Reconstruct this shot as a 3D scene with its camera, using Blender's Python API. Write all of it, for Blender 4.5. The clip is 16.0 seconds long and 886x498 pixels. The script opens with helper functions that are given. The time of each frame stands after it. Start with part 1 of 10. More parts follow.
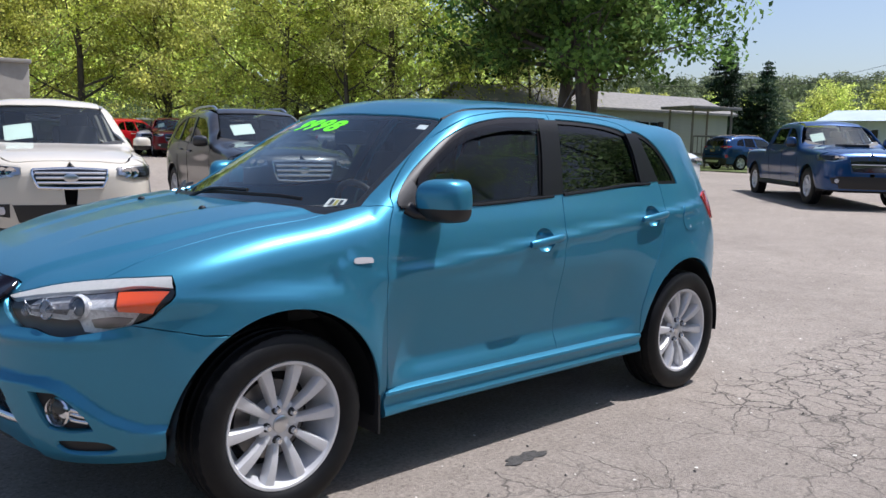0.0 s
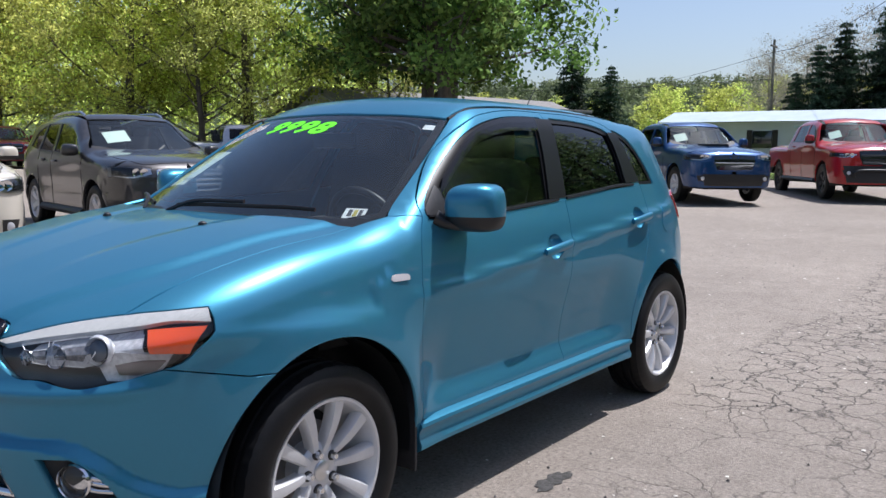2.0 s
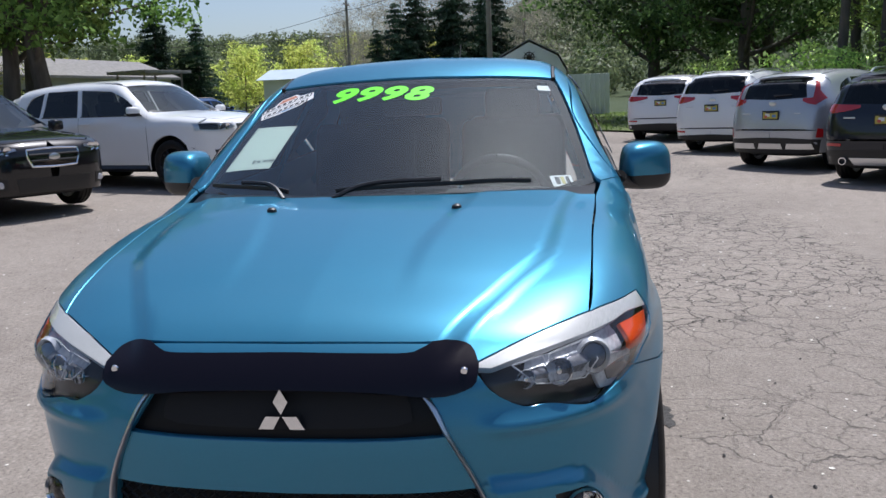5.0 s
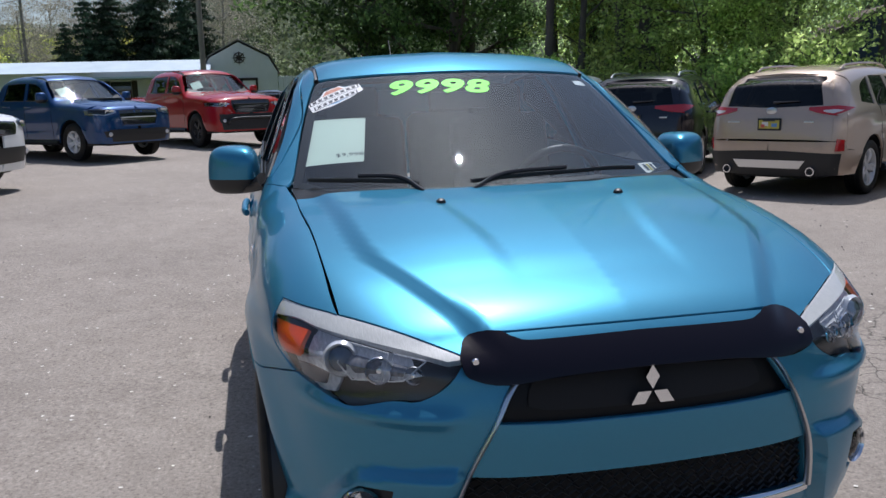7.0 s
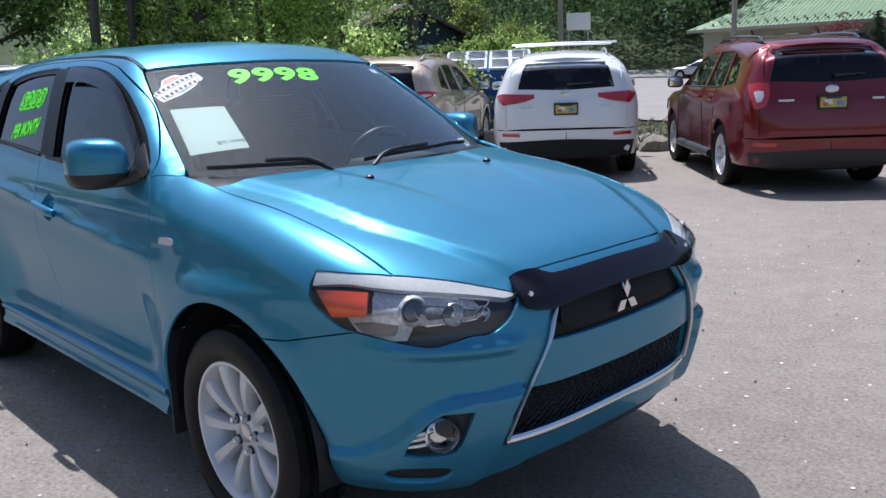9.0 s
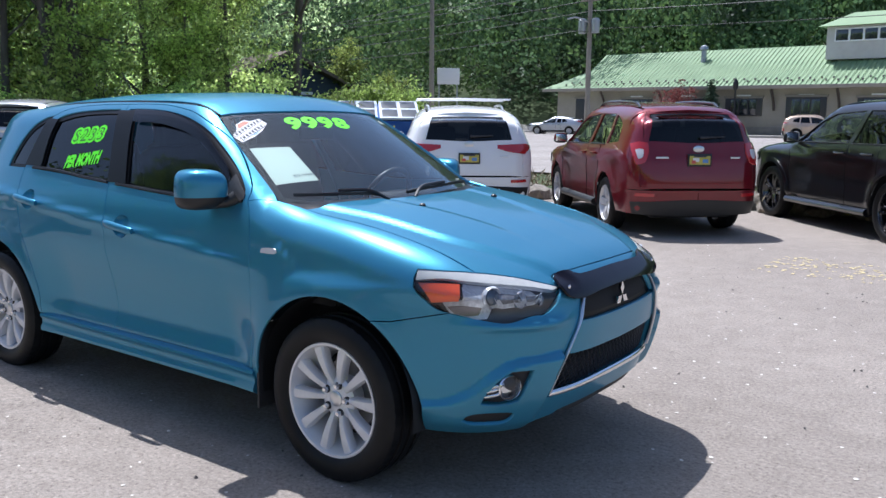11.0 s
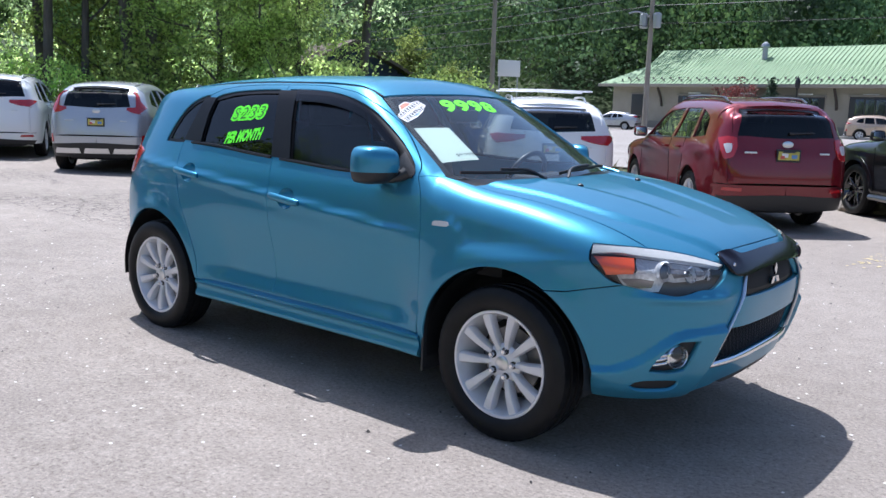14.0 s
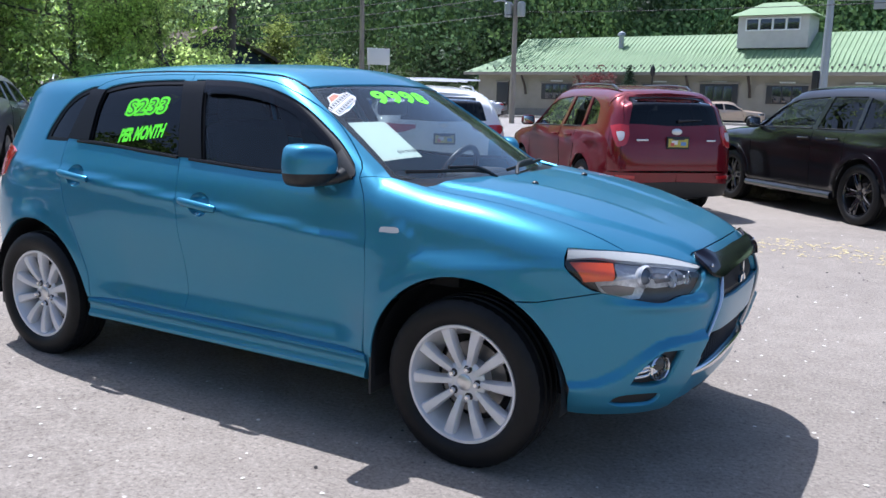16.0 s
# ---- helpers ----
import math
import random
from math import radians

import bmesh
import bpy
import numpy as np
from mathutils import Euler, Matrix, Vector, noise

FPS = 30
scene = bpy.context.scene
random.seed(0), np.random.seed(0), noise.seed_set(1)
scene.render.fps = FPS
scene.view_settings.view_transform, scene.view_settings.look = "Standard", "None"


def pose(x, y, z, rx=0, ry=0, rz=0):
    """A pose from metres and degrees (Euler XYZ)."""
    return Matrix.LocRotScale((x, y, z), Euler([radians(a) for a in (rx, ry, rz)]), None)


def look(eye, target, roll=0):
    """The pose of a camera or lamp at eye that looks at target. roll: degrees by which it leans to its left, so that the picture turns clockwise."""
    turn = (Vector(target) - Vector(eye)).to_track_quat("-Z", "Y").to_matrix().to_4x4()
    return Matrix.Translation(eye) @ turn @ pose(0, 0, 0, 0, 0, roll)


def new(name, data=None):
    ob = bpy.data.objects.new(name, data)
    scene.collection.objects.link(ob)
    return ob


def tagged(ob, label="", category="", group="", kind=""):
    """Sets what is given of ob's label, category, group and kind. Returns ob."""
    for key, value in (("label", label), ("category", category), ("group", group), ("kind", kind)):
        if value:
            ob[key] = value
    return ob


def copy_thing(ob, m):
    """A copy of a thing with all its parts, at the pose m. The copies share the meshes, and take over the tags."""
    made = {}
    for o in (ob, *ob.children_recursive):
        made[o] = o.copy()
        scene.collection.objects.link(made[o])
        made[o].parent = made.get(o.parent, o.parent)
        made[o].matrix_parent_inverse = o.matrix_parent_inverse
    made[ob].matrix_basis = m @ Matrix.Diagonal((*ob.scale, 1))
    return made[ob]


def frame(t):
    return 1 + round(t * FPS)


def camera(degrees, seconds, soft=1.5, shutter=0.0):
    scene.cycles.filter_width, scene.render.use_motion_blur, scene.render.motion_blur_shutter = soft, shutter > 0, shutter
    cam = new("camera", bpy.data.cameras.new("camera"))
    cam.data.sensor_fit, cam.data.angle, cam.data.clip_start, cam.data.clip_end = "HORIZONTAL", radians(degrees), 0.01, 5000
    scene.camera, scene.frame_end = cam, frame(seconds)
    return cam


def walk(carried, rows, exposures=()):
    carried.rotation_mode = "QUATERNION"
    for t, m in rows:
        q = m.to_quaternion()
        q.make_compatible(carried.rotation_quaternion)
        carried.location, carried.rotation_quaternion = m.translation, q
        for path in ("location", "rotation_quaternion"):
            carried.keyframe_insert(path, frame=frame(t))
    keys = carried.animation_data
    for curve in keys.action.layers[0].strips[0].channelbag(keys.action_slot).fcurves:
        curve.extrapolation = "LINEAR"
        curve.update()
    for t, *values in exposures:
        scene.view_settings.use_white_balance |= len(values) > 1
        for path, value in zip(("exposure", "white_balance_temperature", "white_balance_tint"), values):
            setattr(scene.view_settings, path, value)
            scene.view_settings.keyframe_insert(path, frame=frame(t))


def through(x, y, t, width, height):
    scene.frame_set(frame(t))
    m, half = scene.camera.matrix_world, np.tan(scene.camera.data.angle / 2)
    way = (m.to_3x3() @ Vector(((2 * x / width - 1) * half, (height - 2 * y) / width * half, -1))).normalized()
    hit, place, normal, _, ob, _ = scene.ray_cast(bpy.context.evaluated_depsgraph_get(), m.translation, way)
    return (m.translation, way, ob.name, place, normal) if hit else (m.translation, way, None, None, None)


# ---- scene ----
cam = camera(55.3, 16.0)
PATH = [
    (0, (2.963, 3.419, 1.388), (1.609, 1.969, 1.138), 1.5),
    (0.5, (3.057, 3.358, 1.384), (1.648, 1.96, 1.145), 1.5),
    (1, (3.08, 3.208, 1.359), (1.624, 1.856, 1.132), 1.2),
    (1.5, (3.086, 2.93, 1.372), (1.577, 1.637, 1.142), 1.0),
    (2, (3.185, 2.683, 1.362), (1.594, 1.493, 1.13), 0.6),
    (2.5, (3.337, 2.359, 1.38), (1.658, 1.3, 1.133), 0.2),
    (3, (3.446, 1.944, 1.367), (1.682, 1.039, 1.098), -0.5),
    (3.5, (3.601, 1.605, 1.382), (1.773, 0.848, 1.088), -1.2),
    (4, (3.757, 1.263, 1.407), (1.88, 0.649, 1.088), -1.9),
    (4.2, (3.802, 1.136, 1.398), (1.907, 0.585, 1.071), -2.0),
    (5.25, (3.877, 0.44, 1.42), (1.917, 0.235, 1.075), -2.4),
    (6.3, (3.832, -0.299, 1.438), (1.872, -0.147, 1.071), -2.5),
    (6.5, (3.836, -0.465, 1.423), (1.884, -0.227, 1.059), -2.2),
    (7, (3.87, -0.835, 1.423), (1.948, -0.415, 1.064), -1.7),
    (7.5, (3.687, -1.152, 1.411), (1.832, -0.5, 1.047), -2.5),
    (8, (3.574, -1.43, 1.423), (1.833, -0.516, 1.057), -3.1),
    (8.5, (3.526, -1.809, 1.469), (1.961, -0.63, 1.07), -2.9),
    (9, (3.608, -2.09, 1.455), (2.19, -0.743, 1.038), -2.1),
    (9.2, (3.644, -2.222, 1.446), (2.269, -0.833, 1.023), -1.9),
    (10.25, (3.715, -2.86, 1.475), (2.43, -1.33, 1.12), -0.6),
    (11.3, (3.638, -3.348, 1.504), (2.479, -1.746, 1.201), 0.6),
    (11.5, (3.614, -3.387, 1.498), (2.447, -1.79, 1.205), 0.7),
    (12, (3.517, -3.565, 1.491), (2.327, -1.982, 1.211), 1.1),
    (12.5, (3.454, -3.723, 1.472), (2.236, -2.164, 1.182), 1.3),
    (13, (3.429, -3.749, 1.46), (2.191, -2.209, 1.15), 1.4),
    (13.5, (3.408, -3.763, 1.452), (2.156, -2.237, 1.125), 1.5),
    (14, (3.403, -3.767, 1.452), (2.149, -2.245, 1.119), 1.7),
    (14.5, (3.377, -3.757, 1.449), (2.149, -2.213, 1.118), 2.0),
    (15, (3.264, -3.692, 1.432), (2.088, -2.109, 1.096), 2.1),
    (15.5, (3.055, -3.599, 1.423), (1.966, -1.956, 1.084), 1.9),
    (16, (2.883, -3.654, 1.457), (1.886, -1.956, 1.106), 1.3),
]
walk(cam, [(t, look(eye, target, roll)) for t, eye, target, roll in PATH],
     [(0, 0.43, 6020, 14), (2, 0.40, 6010, 14), (3.5, 0.34, 5990, 14), (4.2, 0.31, 5960, 13), (6.5, 0.05, 5920, 13), (7.5, 0.19, 5860, 13), (9, 0.42, 5740, 13), (11.3, 0.70, 5700, 13), (12.5, 0.80, 5670, 13), (16, 0.80, 5640, 13)])

# ---- daylight ----
SUN_DIR = Vector((-0.392, 0.165, 0.905)).normalized()
world = bpy.data.worlds.new("sky")
scene.world = world
world.use_nodes = True
wn = world.node_tree.nodes
sky = wn.new("ShaderNodeTexSky")
sky.sky_type = "NISHITA"
sky.sun_disc = False
sky.sun_elevation = math.asin(SUN_DIR.z)
sky.sun_rotation = math.atan2(SUN_DIR.x, SUN_DIR.y)
sky.air_density, sky.dust_density, sky.ozone_density = 1.0, 1.9, 1.2
wn["Background"].inputs["Strength"].default_value = 0.10
world.node_tree.links.new(sky.outputs["Color"], wn["Background"].inputs["Color"])
sun = new("sun", bpy.data.lights.new("sun", "SUN"))
sun.data.energy, sun.data.angle, sun.data.color = 4.2, radians(0.55), (1.0, 0.965, 0.92)
sun.matrix_world = look(SUN_DIR * 60, (0, 0, 0))
scene.view_settings.exposure = 0.6

# ---- materials ----
def material(name, base, rough=0.5, metal=0.0, coat=0.0, spec=0.5, emit=None, ior=None):
    m = bpy.data.materials.new(name)
    m.use_nodes = True
    b = m.node_tree.nodes["Principled BSDF"]
    b.inputs["Base Color"].default_value = (*base, 1)
    b.inputs["Roughness"].default_value = rough
    b.inputs["Metallic"].default_value = metal
    b.inputs["Coat Weight"].default_value = coat
    b.inputs["Coat Roughness"].default_value = 0.03
    b.inputs["Specular IOR Level"].default_value = spec
    if emit:
        b.inputs["Emission Color"].default_value = (*emit[0], 1)
        b.inputs["Emission Strength"].default_value = emit[1]
    return m


def nodes_of(m):
    t = m.node_tree
    return t.nodes, t.links, t.nodes["Principled BSDF"]


def noise_tex(m, scale, detail=4.0, rough=0.55, coords="Object", stretch=None):
    n, l, _ = nodes_of(m)
    c = n.new("ShaderNodeTexCoord")
    t = n.new("ShaderNodeTexNoise")
    t.inputs["Scale"].default_value, t.inputs["Detail"].default_value, t.inputs["Roughness"].default_value = scale, detail, rough
    if stretch:
        mp = n.new("ShaderNodeMapping")
        mp.inputs["Scale"].default_value = stretch
        l.new(c.outputs[coords], mp.inputs["Vector"])
        l.new(mp.outputs["Vector"], t.inputs["Vector"])
    else:
        l.new(c.outputs[coords], t.inputs["Vector"])
    return t


def ramp_node(m, fac, stops):
    n, l, _ = nodes_of(m)
    r = n.new("ShaderNodeValToRGB")
    while len(r.color_ramp.elements) < len(stops):
        r.color_ramp.elements.new(0.5)
    for e, (p, c) in zip(r.color_ramp.elements, stops):
        e.position, e.color = p, (*c, 1)
    l.new(fac, r.inputs["Fac"])
    return r


def bump(m, height, strength, distance):
    n, l, b = nodes_of(m)
    k = n.new("ShaderNodeBump")
    k.inputs["Strength"].default_value, k.inputs["Distance"].default_value = strength, distance
    l.new(height, k.inputs["Height"])
    l.new(k.outputs["Normal"], b.inputs["Normal"])
    return k


def mottled(name, c1, c2, scale, rough=0.7, bump_scale=None, bump_amount=0.3, bump_dist=0.01, metal=0.0, spec=0.4, stretch=None, coords="Object"):
    m = material(name, c1, rough, metal, 0, spec)
    n, l, b = nodes_of(m)
    t = noise_tex(m, scale, 6, 0.6, coords, stretch)
    r = ramp_node(m, t.outputs["Fac"], [(0.3, c1), (0.7, c2)])
    l.new(r.outputs["Color"], b.inputs["Base Color"])
    if bump_scale:
        t2 = noise_tex(m, bump_scale, 5, 0.6, coords, stretch)
        bump(m, t2.outputs["Fac"], bump_amount, bump_dist)
    return m


def paint(name, base, metal=0.35, rough=0.38, flake=0.12, dust=0.03):
    """Car paint: a flaky coloured layer under clear lacquer, with a breath of dust."""
    m = material(name, base, rough, metal, 1.0)
    n, l, b = nodes_of(m)
    b.inputs["Coat Roughness"].default_value = 0.04
    b.inputs["Specular IOR Level"].default_value = 0.12
    t = noise_tex(m, 900, 1, 0.5)
    lo = tuple(c * (1 - flake) for c in base)
    hi = tuple(min(1, c * (1 + flake)) for c in base)
    r = ramp_node(m, t.outputs["Fac"], [(0.35, lo), (0.65, hi)])
    d = noise_tex(m, 2.2, 6, 0.65)
    dr = ramp_node(m, d.outputs["Fac"], [(0.45, (0, 0, 0)), (0.8, (dust, dust, dust))])
    mix = n.new("ShaderNodeMix")
    mix.data_type = "RGBA"
    l.new(dr.outputs["Color"], mix.inputs["Factor"])
    l.new(r.outputs["Color"], mix.inputs["A"])
    mix.inputs["B"].default_value = (0.32, 0.29, 0.25, 1)
    l.new(mix.outputs["Result"], b.inputs["Base Color"])
    rr = n.new("ShaderNodeMapRange")
    rr.inputs["To Min"].default_value, rr.inputs["To Max"].default_value = 0.025, 0.09
    l.new(d.outputs["Fac"], rr.inputs["Value"])
    l.new(rr.outputs["Result"], b.inputs["Coat Roughness"])
    return m


def glass(name, tint, gloss=1.0, rough=0.0, ior=1.5, dust=0.0):
    """A thin pane: tinted see-through with mirror gloss by angle."""
    m = bpy.data.materials.new(name)
    m.use_nodes = True
    n, l = m.node_tree.nodes, m.node_tree.links
    n.remove(n["Principled BSDF"])
    tr = n.new("ShaderNodeBsdfTransparent")
    tr.inputs["Color"].default_value = (*tint, 1)
    gl = n.new("ShaderNodeBsdfGlossy")
    gl.inputs["Roughness"].default_value = rough
    gl.inputs["Color"].default_value = (*gloss, 1) if isinstance(gloss, tuple) else (gloss, gloss, gloss, 1)
    fr = n.new("ShaderNodeFresnel")
    fr.inputs["IOR"].default_value = ior
    mx = n.new("ShaderNodeMixShader")
    l.new(fr.outputs["Fac"], mx.inputs["Fac"])
    l.new(tr.outputs["BSDF"], mx.inputs[1])
    l.new(gl.outputs["BSDF"], mx.inputs[2])
    out = mx
    if dust:
        film = n.new("ShaderNodeBsdfDiffuse")
        film.inputs["Color"].default_value = (0.52, 0.53, 0.53, 1)
        out = n.new("ShaderNodeMixShader")
        streak = noise_tex_raw(n, l, 7.0)
        amount = n.new("ShaderNodeMapRange")
        amount.inputs["From Min"].default_value, amount.inputs["From Max"].default_value = 0.3, 0.75
        amount.inputs["To Min"].default_value, amount.inputs["To Max"].default_value = 0.4 * dust, 1.6 * dust
        l.new(streak.outputs["Fac"], amount.inputs["Value"])
        l.new(amount.outputs["Result"], out.inputs["Fac"])
        l.new(mx.outputs["Shader"], out.inputs[1])
        l.new(film.outputs["BSDF"], out.inputs[2])
    l.new(out.outputs["Shader"], n["Material Output"].inputs["Surface"])
    return m


def noise_tex_raw(n, l, scale):
    c = n.new("ShaderNodeTexCoord")
    t = n.new("ShaderNodeTexNoise")
    t.inputs["Scale"].default_value, t.inputs["Detail"].default_value, t.inputs["Roughness"].default_value = scale, 6.0, 0.7
    l.new(c.outputs["Object"], t.inputs["Vector"])
    return t


M_BLUE = paint("teal_blue_metallic_paint", (0.049, 0.222, 0.340), 0.52, 0.345)
M_BLUE.node_tree.nodes["Principled BSDF"].inputs["Coat IOR"].default_value = 1.45
M_BLUE.node_tree.nodes["Principled BSDF"].inputs["Specular IOR Level"].default_value = 0.5
M_BLUE.node_tree.nodes["Principled BSDF"].inputs["Coat Weight"].default_value = 0.65
M_BLUE.node_tree.nodes["Principled BSDF"].inputs["Specular Tint"].default_value = (0.10, 0.42, 0.60, 1)
M_BLACK = material("black_plastic", (0.012, 0.012, 0.013), 0.45)
M_TRIM = mottled("grey_black_trim", (0.018, 0.018, 0.02), (0.03, 0.03, 0.032), 60, 0.55)
# near-black that stands in for the shade inside openings, hollows and undersides
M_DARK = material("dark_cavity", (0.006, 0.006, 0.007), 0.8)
M_GLOSSBLACK = material("gloss_black", (0.008, 0.008, 0.01), 0.12, 0, 1.0)
M_CHROME = material("chrome", (0.75, 0.76, 0.78), 0.08, 1.0)
M_SATIN = material("satin_silver", (0.62, 0.63, 0.65), 0.28, 1.0)
M_ALLOY = mottled("silver_alloy_paint", (0.60, 0.60, 0.61), (0.68, 0.68, 0.69), 14, 0.36, metal=0.35)
M_DARKALLOY = material("dark_alloy", (0.03, 0.03, 0.033), 0.35, 0.5)
M_STEEL = material("brake_steel", (0.25, 0.24, 0.23), 0.4, 1.0)
M_TYRE = mottled("tyre_rubber", (0.005, 0.005, 0.006), (0.011, 0.011, 0.011), 9, 0.5, 120, 0.25, 0.002, spec=0.22)
M_SMOKE = material("smoked_acrylic", (0.005, 0.003, 0.006), 0.12, 0, 0, 0.35)
M_AMBER = material("amber_lens", (0.78, 0.10, 0.008), 0.3, 0, 0.8)
M_REDLENS = material("red_lens", (0.42, 0.012, 0.015), 0.15, 0, 1.0)
M_CLEARLENS = material("pale_lens", (0.62, 0.60, 0.60), 0.2, 0, 0.8)
M_LENS = glass("clear_lens", (0.90, 0.91, 0.92), 1.0)
M_SCREEN = glass("windscreen_glass", (0.70, 0.78, 0.79), (0.80, 0.93, 1.0), 0, 1.57, 0.02)
M_TINT = glass("tinted_glass", (0.035, 0.04, 0.04), 1.0, 0, 1.40)
M_CLEARGLASS = glass("door_glass", (0.60, 0.65, 0.64), 1.0, 0, 1.42)
M_RAINGUARD = glass("smoked_rain_guard", (0.16, 0.15, 0.17), 1.0, 0, 1.4)
M_TAPE = material("black_pillar_tape", (0.006, 0.006, 0.007), 0.4, 0, 0, 0.2)
M_PAPER = material("paper", (0.62, 0.68, 0.60), 0.8)
M_INK = material("printed_ink", (0.05, 0.05, 0.06), 0.7)
M_GREEN = material("neon_green_window_paint", (0.16, 0.95, 0.01), 0.6)
M_GREENEDGE = material("dark_green_window_paint", (0.02, 0.13, 0.02), 0.6)
M_SEAT = mottled("dark_seat_cloth", (0.024, 0.025, 0.028), (0.032, 0.033, 0.036), 18, 0.9)
M_DASH = mottled("charcoal_dash_plastic", (0.020, 0.021, 0.023), (0.026, 0.027, 0.029), 14, 0.75)
M_WHITE = material("white_print", (0.75, 0.75, 0.74), 0.6)
M_REDPRINT = material("red_print", (0.55, 0.10, 0.08), 0.6)
M_BLUEPRINT = material("blue_print", (0.12, 0.25, 0.50), 0.6)
M_YELLOW = mottled("yellow_print", (0.40, 0.34, 0.06), (0.55, 0.47, 0.10), 30, 0.5)
M_PLATEWHITE = material("plate_white", (0.7, 0.7, 0.68), 0.5)

# ---- car bodies as smooth solids: helpers ----
def curve(*pts):
    """A smooth, monotone curve through (a, b) pairs, for numbers or arrays."""
    pts = sorted(pts)
    pts = [p for i, p in enumerate(pts) if i == 0 or p[0] - pts[i - 1][0] > 1e-3]
    a = np.array([p[0] for p in pts], float)
    b = np.array([p[1] for p in pts], float)
    h, s = np.diff(a), np.diff(b) / np.diff(a)
    m = np.r_[s[0], np.where(s[1:] * s[:-1] > 0, 2 * s[1:] * s[:-1] / np.where(s[1:] + s[:-1] == 0, 1, s[1:] + s[:-1]), 0), s[-1]]
    v = np.linspace(a[0], a[-1], 2500)
    i = np.clip(np.searchsorted(a, v) - 1, 0, len(h) - 1)
    t = (v - a[i]) / h[i]
    w = (b[i] * (1 + 2 * t) * (1 - t) ** 2 + m[i] * h[i] * t * (1 - t) ** 2
         + b[i + 1] * t * t * (3 - 2 * t) + m[i + 1] * h[i] * t * t * (t - 1))
    return lambda q: np.interp(q, v, w)


def smin(a, b, k):
    h = np.maximum(k - np.abs(a - b), 0) / k
    return np.minimum(a, b) - h * h * k / 4


def gauss(v, c, w):
    return np.exp(-((v - c) / w) ** 2)


def ramp(v, a, b):
    t = np.minimum(np.maximum((v - a) / (b - a), 0), 1)
    return t * t * (3 - 2 * t)


class Shell:
    """A car's outer form: lower body and cabin, each a solid whose value is above 0 inside."""

    def __init__(self, width, front, rear, hood, crown, roof, roof_crown, screen, back, xf, xr, nf, nr,
                 screen_bow=0.44, back_bow=0.25, k_hood=0.12, k_roof=0.10, k_screen=0.05, k_back=0.06, detail=None, nose=None, extra=None):
        self.width, self.front, self.rear, self.hood, self.crown = width, front, rear, hood, crown
        self.roof, self.roof_crown, self.screen, self.back = roof, roof_crown, screen, back
        self.xf, self.xr, self.nf, self.nr = xf, xr, nf, nr
        self.screen_bow, self.back_bow = screen_bow, back_bow
        self.k_hood, self.k_roof, self.k_screen, self.k_back = k_hood, k_roof, k_screen, k_back
        self.detail, self.nose, self.extra = detail, nose, extra

    def ring(self, x, y, z, ends=True):
        w = self.width(z)
        ay = np.abs(y)
        if self.detail:
            w = w + self.detail(x, z)
        if not ends:
            return w - ay
        f = self.front(z)
        if self.nose:
            f = f + self.nose(y, z)
        tf = np.maximum(x - self.xf, 0) / (f - self.xf)
        tr = np.maximum(self.xr - x, 0) / (self.xr - self.rear(z))
        yn = ay / w
        n = np.where(x > 0, self.nf(z), self.nr)
        t = np.maximum(tf, tr)
        return (1 - (t ** n + yn ** n) ** (1 / n)) * w

    def low(self, p):
        x, y, z = p[..., 0], p[..., 1], p[..., 2]
        v = smin(self.ring(x, y, z), self.hood(x) - self.crown(np.abs(y)) - z, self.k_hood)
        return v + self.extra(x, np.abs(y), z) if self.extra else v

    def cab(self, p):
        x, y, z = p[..., 0], p[..., 1], p[..., 2]
        v = smin(self.ring(x, y, z), self.roof(x) - self.roof_crown(np.abs(y)) - z, self.k_roof)
        v = smin(v, (self.screen(z) - self.screen_bow * y * y - x) * 0.5, self.k_screen)
        return smin(v, (x - self.back(z) - self.back_bow * y * y) * 0.6, self.k_back)

    def all(self, p):
        return np.maximum(self.low(p), self.cab(p))


def slope(f, p, e=0.002):
    """The outward direction of a solid f at the points p."""
    g = np.stack([f(p + e * d) - f(p - e * d) for d in np.eye(3)], -1)
    return -g / np.maximum(np.linalg.norm(g, axis=-1, keepdims=True), 1e-9)


def drop_on(f, p, d, reach=0.5, steps=40):
    """Points p moved along -d, from reach outside, to where they meet the solid f."""
    d = np.asarray(d, float)
    s = np.linspace(reach, -reach, steps)
    inside = f(p[None] + s[:, None, None] * d) > 0
    first = np.argmax(inside, axis=0)
    found = inside.any(axis=0)
    hi = np.where(found, s[first], -reach)
    lo = np.where(found, s[np.maximum(first - 1, 0)], reach)
    for _ in range(9):
        mid = (lo + hi) / 2
        inside = f(p + mid[:, None] * d) > 0
        hi = np.where(inside, mid, hi)
        lo = np.where(inside, lo, mid)
    out = p + ((lo + hi) / 2)[:, None] * d
    out[~found] = p[~found]
    return out


# ---- the form of the blue crossover: front along +x, left along +y, standing at the origin ----
FRONT_AXLE, REAR_AXLE, HUB_Z, TYRE_R = 1.335, -1.335, 0.345, 0.347


